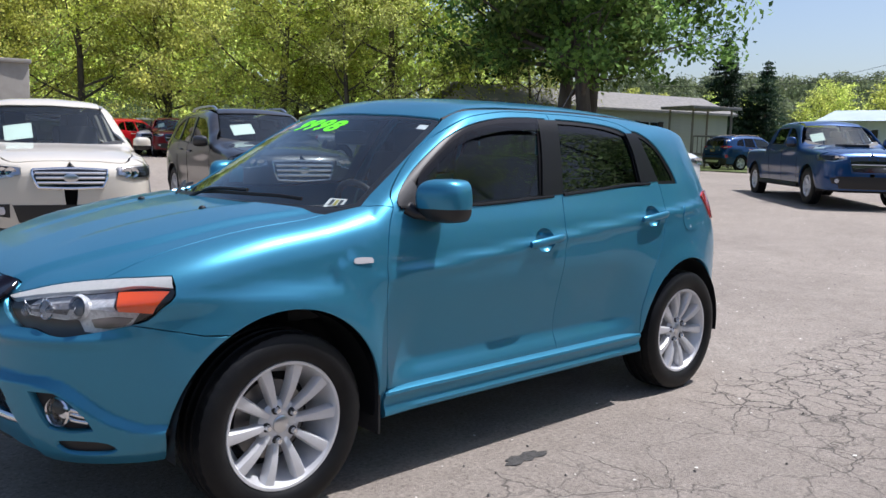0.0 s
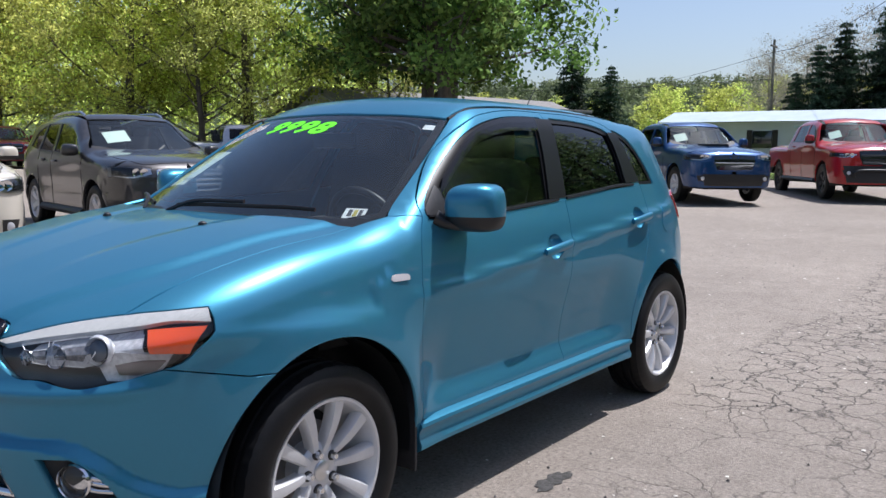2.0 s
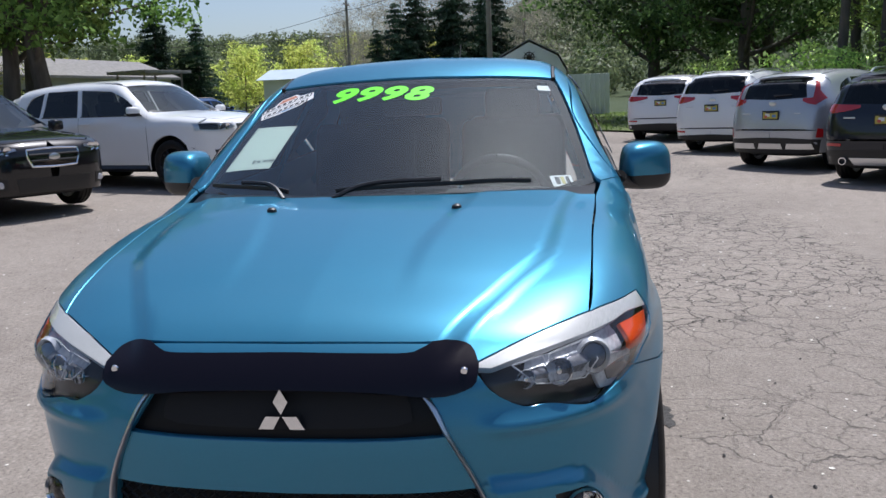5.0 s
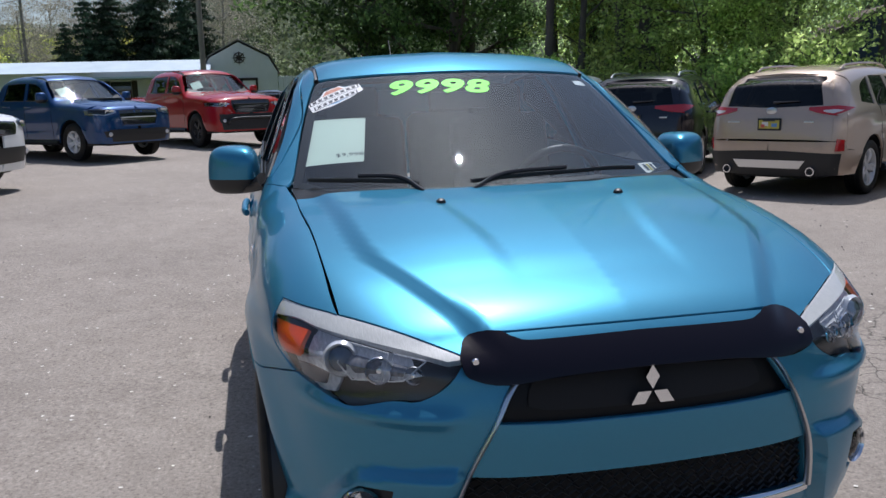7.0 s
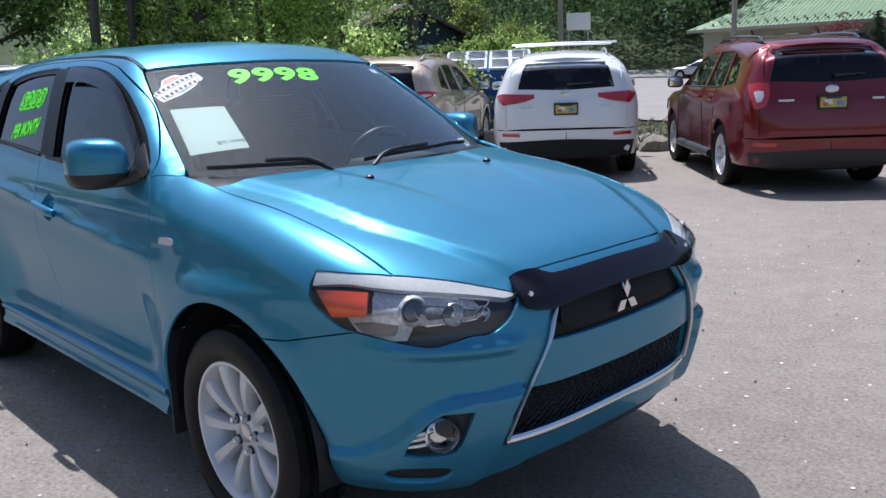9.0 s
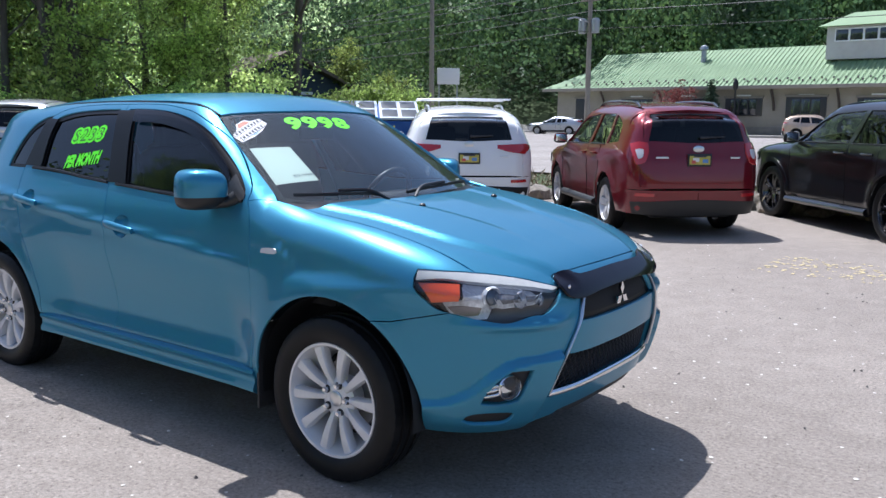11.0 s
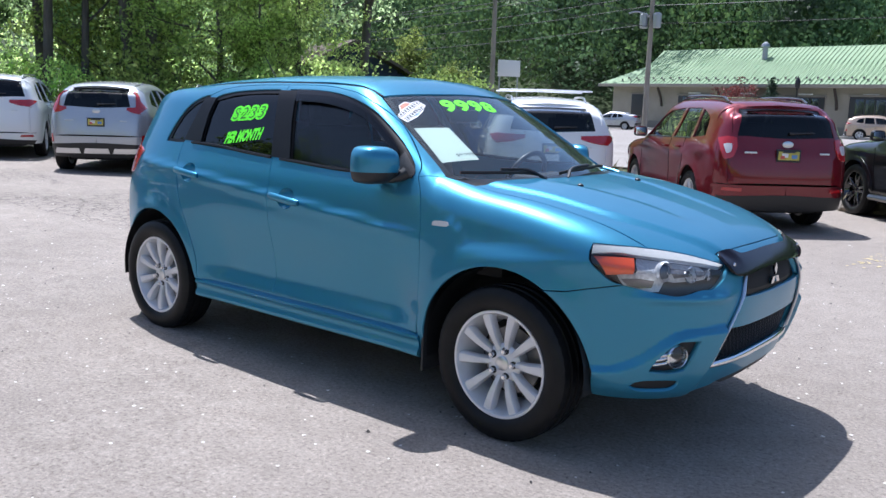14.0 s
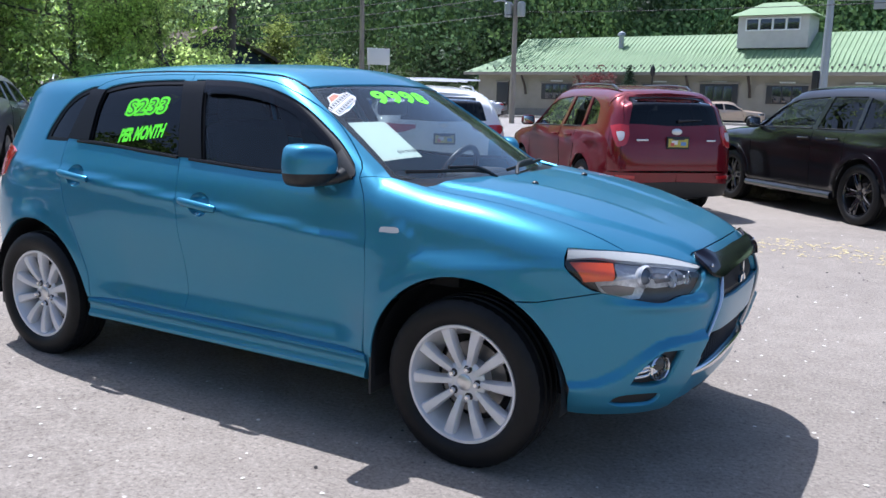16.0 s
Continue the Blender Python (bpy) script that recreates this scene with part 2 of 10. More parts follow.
def blue_detail(x, z):
    """Flares round the wheels, the rising line through the door handles, hollowed door sides."""
    rf = np.hypot(x - FRONT_AXLE, z - HUB_Z)
    rr = np.hypot(x - REAR_AXLE, z - HUB_Z)
    up = ramp(z, 0.30, 0.45)
    v = up * (0.024 * gauss(rf, 0.43, 0.095) + 0.018 * gauss(rr, 0.41, 0.075)) * ramp(z, 0.98, 0.78)
    body = ramp(x, -1.75, -1.3) * ramp(x, 1.05, 0.7)
    line = 0.948 - 0.088 * x
    v = v + 0.013 * body * gauss(z, line - 0.02, 0.03) * ramp(z, line + 0.03, line - 0.012)
    doors = ramp(x, -0.98, -0.62) * ramp(x, 0.97, 0.66)
    v = v - 0.058 * doors * ramp(z, 0.90, 0.52) + 0.040 * doors * ramp(z, 0.50, 0.39)
    return v


brow = curve((0.40, 0.600), (0.446, 0.600), (0.60, 0.592), (0.645, 0.580), (0.69, 0.535), (0.74, 0.455), (0.785, 0.420), (0.9, 0.408))
crease = curve((0.9, 0.66), (1.27, 0.605), (1.66, 0.565), (1.91, 0.455), (2.06, 0.37), (2.2, 0.33))


def blue_extra(x, y, z):
    """The step round the fog lamps, the ridge of the bonnet, the hollow below the headlights."""
    corner = ramp(x, 1.62, 1.80)
    v = 0.022 * corner * ramp(y - 0.468 + 0.30 * (z - 0.425), 0.014, 0.040) * ramp(brow(y) - z, -0.015, 0.017) * ramp(z, 0.26, 0.34)
    top = ramp(x, 0.95, 1.15) * ramp(z, 0.82, 0.88)
    v = v + top * (0.017 * ramp(crease(x) - y, -0.034, 0.026) - 0.017)
    v = v + top * 0.006 * ramp(x, 2.0, 1.6) * ramp(y, 0.20 + 0.1 * ramp(x, 1.8, 1.1), 0.26 + 0.1 * ramp(x, 1.8, 1.1))
    v = v + 0.010 * corner * gauss(z, 0.725, 0.02) * ramp(y, 0.40, 0.5) * ramp(y, 0.80, 0.7)
    return v


BLUE = Shell(
    width=curve((0.15, 0.79), (0.25, 0.825), (0.4, 0.856), (0.6, 0.872), (0.78, 0.876), (0.92, 0.864), (1.03, 0.843), (1.13, 0.806), (1.25, 0.758), (1.4, 0.692), (1.5, 0.64), (1.62, 0.57)),
    front=curve((0.15, 2.04), (0.25, 2.10), (0.33, 2.135), (0.45, 2.17), (0.6, 2.20), (0.7, 2.21), (0.8, 2.188), (0.86, 2.158), (0.92, 2.115), (1.0, 2.03), (1.1, 1.93)),
    rear=curve((0.15, -1.95), (0.3, -2.05), (0.6, -2.08), (0.85, -2.07), (1.0, -2.03), (1.15, -1.99), (1.4, -1.9), (1.62, -1.84)),
    hood=curve((-0.5, 1.55), (0.3, 1.36), (0.7, 1.225), (0.95, 1.162), (1.15, 1.13), (1.37, 1.103), (1.6, 1.06), (1.8, 1.012), (1.95, 0.966), (2.08, 0.928), (2.2, 0.875), (2.4, 0.75)),
    crown=curve((0, 0), (0.3, 0.006), (0.5, 0.016), (0.7, 0.034), (0.83, 0.060), (1.0, 0.105)),
    roof=curve((-2.1, 1.38), (-1.8, 1.475), (-1.6, 1.525), (-1.3, 1.572), (-0.9, 1.606), (-0.5, 1.62), (-0.1, 1.618), (0.2, 1.598), (0.45, 1.555), (0.7, 1.49), (1.2, 1.3)),
    roof_crown=curve((0, 0), (0.3, 0.012), (0.5, 0.034), (0.65, 0.065), (0.9, 0.14)),
    screen=curve((0.9, 1.50), (1.1, 1.178), (1.141, 1.107), (1.3, 0.835), (1.46, 0.548), (1.7, 0.09)),
    back=curve((0.9, -2.06), (1.05, -2.01), (1.3, -1.88), (1.5, -1.76), (1.7, -1.62)),
    xf=0.9, xr=-0.9, nf=curve((0.3, 3.4), (0.6, 3.5), (0.78, 3.5), (0.88, 4.4), (1.1, 4.0)), nr=3.6, k_hood=0.10, detail=blue_detail, extra=blue_extra)

# ---- meshes and parts ----
def mesh_of(name, verts, faces, mats, smooth=True, normals=None, face_mats=None):
    me = bpy.data.meshes.new(name)
    me.from_pydata([tuple(map(float, v)) for v in verts], [], [tuple(map(int, f)) for f in faces])
    for m in mats if isinstance(mats, (list, tuple)) else [mats]:
        me.materials.append(m)
    if face_mats is not None:
        me.polygons.foreach_set("material_index", np.array(face_mats, dtype=np.int32))
    if smooth:
        me.polygons.foreach_set("use_smooth", np.ones(len(me.polygons), bool))
    if normals is not None:
        me.normals_split_custom_set_from_vertices([tuple(map(float, n)) for n in normals])
    me.update()
    return me


def part(name, data, mat=None, parent=None, label=""):
    """One mesh object under a thing or under a part. data: a bmesh or a mesh."""
    if isinstance(data, bmesh.types.BMesh):
        me = bpy.data.meshes.new(name)
        data.to_mesh(me)
        data.free()
        me.materials.append(mat)
        data = me
    ob = new(name, data)
    ob.parent = parent
    if label:
        ob["label"] = label
    return ob


def thing(name, m, label, category, group="", kind=""):
    ob = new(name)
    ob.empty_display_size = 0.2
    ob.matrix_world = m
    return tagged(ob, label, category, group, kind)


def smooth_mesh(me, angle=40):
    me.polygons.foreach_set("use_smooth", np.ones(len(me.polygons), bool))
    me.set_sharp_from_angle(angle=radians(angle))
    return me


def bm_mesh(name, bm, mat, angle=40):
    me = bpy.data.meshes.new(name)
    bmesh.ops.recalc_face_normals(bm, faces=bm.faces)
    bm.to_mesh(me)
    bm.free()
    for m in mat if isinstance(mat, (list, tuple)) else [mat]:
        me.materials.append(m)
    return smooth_mesh(me, angle)


def poly_mesh(name, verts, faces, mat, angle=20):
    bm = bmesh.new()
    vs = [bm.verts.new(v) for v in verts]
    for q in faces:
        bm.faces.new([vs[i] for i in q])
    return bm_mesh(name, bm, mat, angle)


def box_bm(cx, cy, cz, lx, ly, lz, bevel=0.0, segs=2, bm=None, turn=None):
    own = bm is None
    bm = bm or bmesh.new()
    made = bmesh.ops.create_cube(bm, size=1)["verts"]
    for v in made:
        v.co = Vector((v.co.x * lx, v.co.y * ly, v.co.z * lz))
        if turn is not None:
            v.co = turn @ v.co
        v.co += Vector((cx, cy, cz))
    if bevel:
        edges = {e for v in made for e in v.link_edges}
        bmesh.ops.bevel(bm, geom=list(edges), offset=bevel, segments=segs, profile=0.6, affect="EDGES")
    return bm


def lathe(profile, segs=48, axis="y", closed=False):
    """Verts and faces of a profile of (radius, along) pairs turned round an axis."""
    verts, faces = [], []
    n = len(profile)
    for i in range(segs):
        a = 2 * math.pi * i / segs
        for r, h in profile:
            c, s = r * math.cos(a), r * math.sin(a)
            verts.append({"y": (c, h, s), "x": (h, c, s), "z": (c, s, h)}[axis])
    for i in range(segs):
        j = (i + 1) % segs
        for k in range(n if closed else n - 1):
            k2 = (k + 1) % n
            faces.append((i * n + k, i * n + k2, j * n + k2, j * n + k))
    return verts, faces


def lathe_mesh(name, profile, mat, segs=48, axis="y", closed=False, angle=35):
    v, f = lathe(profile, segs, axis, closed)
    bm = bmesh.new()
    vs = [bm.verts.new(p) for p in v]
    for q in f:
        bm.faces.new([vs[i] for i in q])
    bmesh.ops.remove_doubles(bm, verts=bm.verts, dist=1e-5)
    return bm_mesh(name, bm, mat, angle)


def tube_mesh(name, pts, radius, mat, sides=8, cap=True, flat=None):
    """A round (or flattened) bar along a line of points; radius may be a list."""
    pts = np.array(pts, float)
    n = len(pts)
    rad = np.full(n, radius) if np.isscalar(radius) else np.array(radius, float)
    tan = np.gradient(pts, axis=0)
    tan /= np.linalg.norm(tan, axis=1, keepdims=True)
    up = np.array([0, 0, 1.0]) if abs(tan[0][2]) < 0.9 else np.array([1.0, 0, 0])
    verts, faces = [], []
    for p, t, r in zip(pts, tan, rad):
        a = np.cross(t, up if abs(t @ up) < 0.97 else np.array([0, 1.0, 0]))
        a /= np.linalg.norm(a)
        b = np.cross(a, t)
        for k in range(sides):
            w = 2 * math.pi * k / sides
            verts.append(p + r * (math.cos(w) * a + (flat or 1) * math.sin(w) * b))
    for i in range(n - 1):
        for k in range(sides):
            k2 = (k + 1) % sides
            faces.append((i * sides + k, i * sides + k2, (i + 1) * sides + k2, (i + 1) * sides + k))
    if cap:
        faces.append(tuple(range(sides))[::-1])
        faces.append(tuple(range((n - 1) * sides, n * sides)))
    me = mesh_of(name, verts, faces, mat)
    me.set_sharp_from_angle(angle=radians(50))
    return me


def spline(pts, step=0.03, closed=False):
    """A smooth line through points, resampled."""
    p = np.array(pts, float)
    if len(p) == 2:
        n = max(1, int(round(np.linalg.norm(p[1] - p[0]) / step)))
        return p[0] + (p[1] - p[0]) * np.linspace(0, 1, n + 1)[:, None]
    q = np.vstack([p[-1], p, p[0], p[1]]) if closed else np.vstack([2 * p[0] - p[1], p, 2 * p[-1] - p[-2]])
    out = []
    for i in range(1, len(q) - 2):
        a, b, c, d = q[i - 1], q[i], q[i + 1], q[i + 2]
        n = max(1, int(round(np.linalg.norm(c - b) / step)))
        for t in np.arange(n) / n:
            out.append(0.5 * (2 * b + (c - a) * t + (2 * a - 5 * b + 4 * c - d) * t * t + (3 * b - a - 3 * c + d) * t ** 3))
    if not closed:
        out.append(p[-1])
    return np.array(out)


def loop(*sections, step=0.03):
    """A closed outline from sections, each smooth in itself, with corners where they meet."""
    out = []
    for s in sections:
        for p in spline(s, step):
            if not out or np.linalg.norm(out[-1] - p) > step * 0.2:
                out.append(p)
    if np.linalg.norm(out[0] - out[-1]) < step * 0.2:
        out.pop()
    return np.array(out)


from mathutils.geometry import delaunay_2d_cdt


def inside_poly(pts, poly):
    x, y = pts[:, 0], pts[:, 1]
    res = np.zeros(len(pts), bool)
    j = len(poly) - 1
    for i in range(len(poly)):
        xi, yi, xj, yj = *poly[i], *poly[j]
        hit = ((yi > y) != (yj > y)) & (x < (xj - xi) * (y - yi) / ((yj - yi) or 1e-12) + xi)
        res ^= hit
        j = i
    return res


def inset(poly, g):
    """A closed 2D outline moved inwards by g (outwards where g is below 0)."""
    nxt, prv = np.roll(poly, -1, 0), np.roll(poly, 1, 0)
    area = 0.5 * np.sum(poly[:, 0] * nxt[:, 1] - nxt[:, 0] * poly[:, 1])
    t = nxt - prv
    t /= np.maximum(np.linalg.norm(t, axis=1, keepdims=True), 1e-9)
    n = np.stack([-t[:, 1], t[:, 0]], 1) * np.sign(area)
    return poly + g * n


def panel_data(f, loops, d, step=0.03, off=0.0, gap=0.0025, lip=0.012, reach=0.35):
    """A sheet on the solid f inside closed outlines (the first outer, the rest holes), seen along -d, with its edges turned in."""
    d = np.array(d, float)
    d /= np.linalg.norm(d)
    a = np.cross([0, 0, 1.0] if abs(d[2]) < 0.8 else [1.0, 0, 0], d)
    a /= np.linalg.norm(a)
    b = np.cross(d, a)
    base = np.stack([a, b], 1)
    flat, edges, depth = [], [], []
    polys = []
    for k, lp in enumerate(loops):
        p2 = inset(lp @ base, gap if k == 0 else -gap)
        polys.append(p2)
        s = sum(len(q) for q in flat)
        edges += [(s + i, s + (i + 1) % len(p2)) for i in range(len(p2))]
        flat.append(p2)
        depth.append(lp @ d)
    rim = np.vstack(flat)
    lo, hi = rim.min(0), rim.max(0)
    gx, gy = np.meshgrid(np.arange(lo[0], hi[0], step), np.arange(lo[1], hi[1], step))
    gx = gx + 0.5 * step * (np.arange(len(gx)) % 2)[:, None]
    grid = np.stack([gx.ravel(), gy.ravel()], 1)
    keep = inside_poly(grid, polys[0])
    for q in polys[1:]:
        keep &= ~inside_poly(grid, q)
    grid = grid[keep]
    if len(grid):
        near = np.min(np.linalg.norm(grid[:, None] - rim[None], axis=2), axis=1)
        grid = grid[near > 0.45 * step]
    pts = np.vstack([rim, grid]) if len(grid) else rim
    v2, _, tris, *_ = delaunay_2d_cdt([Vector(p) for p in pts], edges, [], 1, 1e-6)
    v2 = np.array([tuple(v) for v in v2])
    if len(loops) > 1:
        mids = np.array([v2[list(t)].mean(0) for t in tris])
        bad = np.zeros(len(mids), bool)
        for q in polys[1:]:
            bad |= inside_poly(mids, q)
        tris = [t for t, b in zip(tris, bad) if not b]
    mean = float(np.mean(np.concatenate(depth)))
    p3 = v2 @ base.T + mean * d
    p3 = drop_on(f, p3, d, reach + float(np.ptp(np.concatenate(depth))) / 2)
    nrm = slope(f, p3)
    p3 = p3 + off * nrm
    faces = []
    for t in tris:
        q = v2[list(t)]
        ar = (q[1, 0] - q[0, 0]) * (q[2, 1] - q[0, 1]) - (q[2, 0] - q[0, 0]) * (q[1, 1] - q[0, 1])
        faces.append(tuple(t) if ar > 0 else tuple(t)[::-1])
    verts, normals = p3, nrm
    if lip:
        count = {}
        for t in faces:
            for i in range(3):
                count.setdefault(frozenset((t[i], t[(i + 1) % 3])), []).append((t[i], t[(i + 1) % 3]))
        extra_v, extra_n, extra_f = [], [], []
        s = len(verts)
        for e in [v[0] for v in count.values() if len(v) == 1]:
            i, j = e
            side = np.cross(p3[j] - p3[i], nrm[i])
            side /= max(np.linalg.norm(side), 1e-9)
            k = s + len(extra_v)
            extra_v += [p3[i], p3[j], p3[j] - lip * nrm[j], p3[i] - lip * nrm[i]]
            extra_n += [0.7 * nrm[i] + 0.7 * side, 0.7 * nrm[j] + 0.7 * side, side, side]
            extra_f.append((k, k + 3, k + 2, k + 1))
        verts, normals = np.vstack([verts, extra_v]), np.vstack([normals, extra_n])
        faces += extra_f
    return verts, faces, normals


def flip(data):
    v, f, n = data
    s = np.array([1, -1, 1.0])
    return v * s, [tuple(q)[::-1] for q in f], n * s


def panel(name, f, loops, d, mat, parent, label="", both=False, names=None, **kw):
    """Panel objects under parent: one, or a left one and its mirror image."""
    data = panel_data(f, loops, d, **kw)
    obs = [part(name, mesh_of(name, *data[:2], mat, True, data[2]), None, parent, label)]
    if both:
        m = flip(data)
        obs.append(part(name, mesh_of(name, *m[:2], mat, True, m[2]), None, parent, label))
    return obs


def sided(me):
    """The mirror image of a mesh, across y = 0."""
    c = me.copy()
    n = len(c.vertices)
    co = np.empty(n * 3)
    c.vertices.foreach_get("co", co)
    co[1::3] *= -1
    c.vertices.foreach_set("co", co)
    c.flip_normals()
    c.update()
    return c


def both_sides(name, me, parent, label=""):
    return [part(name, me, None, parent, label), part(name, sided(me), None, parent, label)]


def text_flat(words, size, shear=0.0, bold=0.0, space=1.0):
    """Flat verts and faces of words in the built-in font, starting at the origin."""
    cu = bpy.data.curves.new("words", "FONT")
    cu.body, cu.size, cu.shear, cu.offset = words, size, shear, bold
    cu.resolution_u = 3
    cu.space_character = space
    ob = new("words", cu)
    bpy.context.view_layer.update()
    me = ob.evaluated_get(bpy.context.evaluated_depsgraph_get()).to_mesh()
    v = np.array([tuple(p.co)[:2] for p in me.vertices])
    f = [tuple(p.vertices) for p in me.polygons]
    bpy.data.objects.remove(ob)
    return v, f


def written(name, f, words, corner, along, up, d, size, mat, parent, shear=0.0, bold=0.0, off=0.004, width=None, like=None, space=1.0):
    """Words laid on the solid f."""
    v, fc = text_flat(words, size, shear, bold, space)
    if width:
        v[:, 0] *= width / np.ptp(v[:, 0] if like is None else text_flat(words, size, shear, like, space)[0][:, 0])
    along, up, d = (np.array(q, float) / np.linalg.norm(q) for q in (along, up, d))
    p = np.array(corner, float) + v[:, :1] * along + v[:, 1:] * up
    p = drop_on(f, p, d, 0.2)
    p = p + off * slope(f, p)
    return part(name, mesh_of(name, p, fc, mat, False), None, parent)

# ---- wheels ----
def tyre_mesh(R, r, w, mat=None):
    """A tyre of radius R and width w on a rim of radius r, with grooves round the tread."""
    h = w / 2
    s = R - r
    prof = [(r, -h * 0.78), (r + 0.10 * s, -h * 0.90), (r + 0.35 * s, -h * 1.0), (r + 0.62 * s, -h * 0.985), (r + 0.84 * s, -h * 0.90), (r + 0.95 * s, -h * 0.80), (R - 0.004, -h * 0.70)]
    tread = []
    for c in (-0.45, 0.0, 0.45):
        tread += [(R, (c - 0.09) * h), (R - 0.009, (c - 0.07) * h), (R - 0.009, (c + 0.07) * h), (R, (c + 0.09) * h)]
    prof = prof + tread + [(a, -b) for a, b in prof[::-1]]
    me = lathe_mesh("tyre", prof, mat or M_TYRE, 144, "y", False, 30)
    for v in me.vertices:
        q = math.hypot(v.co.x, v.co.z)
        if q > R - 0.012 and abs(v.co.y) > 0.5 * h and round(math.atan2(v.co.z, v.co.x) * 144 / (2 * math.pi)) % 3 == 0:
            v.co.x, v.co.z = v.co.x * (1 - 0.003 / q), v.co.z * (1 - 0.003 / q)
    return me


def rim_mesh(r, w, mat):
    """The barrel and outer lip; +y is the outer face."""
    h = w / 2
    prof = [(r + 0.006, h * 0.80), (r + 0.002, h * 0.86), (r - 0.008, h * 0.85), (r - 0.014, h * 0.74), (r - 0.02, h * 0.5), (r - 0.05, h * 0.1), (r - 0.05, -h * 0.8), (r, -h * 0.86)]
    return lathe_mesh("rim", prof, mat, 72, "y", False, 35)


def spoke_mesh(r_in, r_out, w_in, w_out, y_in, y_out, depth, mat, twist=0.0):
    """One tapering spoke along +x, outer face to +y, with rounded flanks."""
    verts, faces = [], []
    n = 7
    sec = [(-1.0, -1.0), (-1.0, -0.25), (-0.72, 0.0), (0.0, 0.05), (0.72, 0.0), (1.0, -0.25), (1.0, -1.0)]
    for i in range(n):
        t = i / (n - 1)
        r = r_in + (r_out - r_in) * t
        w = (w_in + (w_out - w_in) * t ** 1.2) / 2
        y = y_in + (y_out - y_in) * (t ** 0.8) + 0.010 * math.sin(math.pi * t)
        for a, b in sec:
            verts.append((r, y + b * depth, a * w + twist * t))
    k = len(sec)
    for i in range(n - 1):
        for j in range(k - 1):
            faces.append((i * k + j, i * k + j + 1, (i + 1) * k + j + 1, (i + 1) * k + j))
    faces += [tuple(range(k))[::-1], tuple(range((n - 1) * k, n * k))]
    bm = bmesh.new()
    vs = [bm.verts.new(v) for v in verts]
    for f in faces:
        bm.faces.new([vs[i] for i in f])
    return bm_mesh("spoke", bm, mat, 35)


def make_wheel(parent, R=0.347, rim=0.236, width=0.225, spokes=10, mat=None, style="blade", bolts=5, pair=0.0, detailed=True):
    """A wheel whose outer face looks to +y, as a part with its pieces."""
    mat = mat or M_ALLOY
    hub = part("wheel", tyre_mesh(R, rim, width), None, parent)
    part("rim", rim_mesh(rim, width, mat), None, hub)
    h = width / 2
    sp = spoke_mesh(0.046, rim - 0.006, 0.025, 0.055, h * 0.46, h * 0.74, 0.040, mat) if style == "blade" else \
        spoke_mesh(0.05, rim - 0.008, 0.055, 0.042, h * 0.50, h * 0.72, 0.03, mat)
    for i in range(spokes):
        a = 2 * math.pi * (i + 0.5) / spokes
        if pair:
            a = 2 * math.pi * (i // 2) / (spokes // 2) + (pair if i % 2 else -pair) + math.pi / 2
        o = part("spoke", sp, None, hub)
        o.matrix_basis = Matrix.Rotation(a, 4, "Y")
    part("hub", lathe_mesh("hub", [(0.085, -h * 0.2), (0.088, h * 0.40), (0.075, h * 0.50), (0.046, h * 0.53), (0.0, h * 0.53)], mat, 40), None, hub)
    part("centre_cap", lathe_mesh("centre_cap", [(0.034, h * 0.5), (0.033, h * 0.57), (0.028, h * 0.60), (0.0, h * 0.61)], M_SATIN if mat is M_ALLOY else M_GLOSSBLACK, 28), None, hub)
    part("brake_disc", lathe_mesh("brake_disc", [(0.06, -h * 0.15), (0.15, -h * 0.15), (0.15, -h * 0.35), (0.06, -h * 0.35)], M_STEEL, 40), None, hub)
    part("backing_plate", lathe_mesh("backing_plate", [(0.0, -h * 0.45), (rim - 0.055, -h * 0.45)], M_DARK, 40), None, hub)
    if detailed:
        nut = lathe_mesh("wheel_nut", [(0.0115, h * 0.40), (0.012, h * 0.68), (0.009, h * 0.73), (0.0, h * 0.74)], M_CHROME, 6)
        # proud dark disc: the shade of the recess round each nut, as colour
        well = lathe_mesh("nut_well", [(0.0175, h * 0.40), (0.017, h * 0.56), (0.012, h * 0.562), (0.0, h * 0.562)], M_DARKALLOY, 18)
        for i in range(bolts):
            a = 2 * math.pi * (i + 0.25) / bolts
            o = part("wheel_nut", nut, None, hub)
            o.matrix_basis = Matrix.Translation((0.060 * math.cos(a), 0, 0.060 * math.sin(a)))
            o = part("nut_well", well, None, hub)
            o.matrix_basis = Matrix.Translation((0.060 * math.cos(a), 0, 0.060 * math.sin(a)))
    return hub


def set_wheels(parent, first, axles, y, z, spin=(0.2, 1.1, 2.3, 0.7), steer=0.0):
    """Places a first wheel and three copies at the corners; the right ones are turned about."""
    places = [(x, s) for x in axles for s in (1, -1)]
    out = []
    for n, ((x, s), a) in enumerate(zip(places, spin)):
        m = Matrix.Translation((x, s * y, z)) @ Matrix.Rotation(radians(steer) if n < 2 else 0, 4, "Z") @ Matrix.Rotation(0 if s > 0 else math.pi, 4, "Z") @ Matrix.Rotation(a, 4, "Y")
        if n == 0:
            first.matrix_basis = m
            out.append(first)
        else:
            out.append(copy_thing(first, m))
    return out


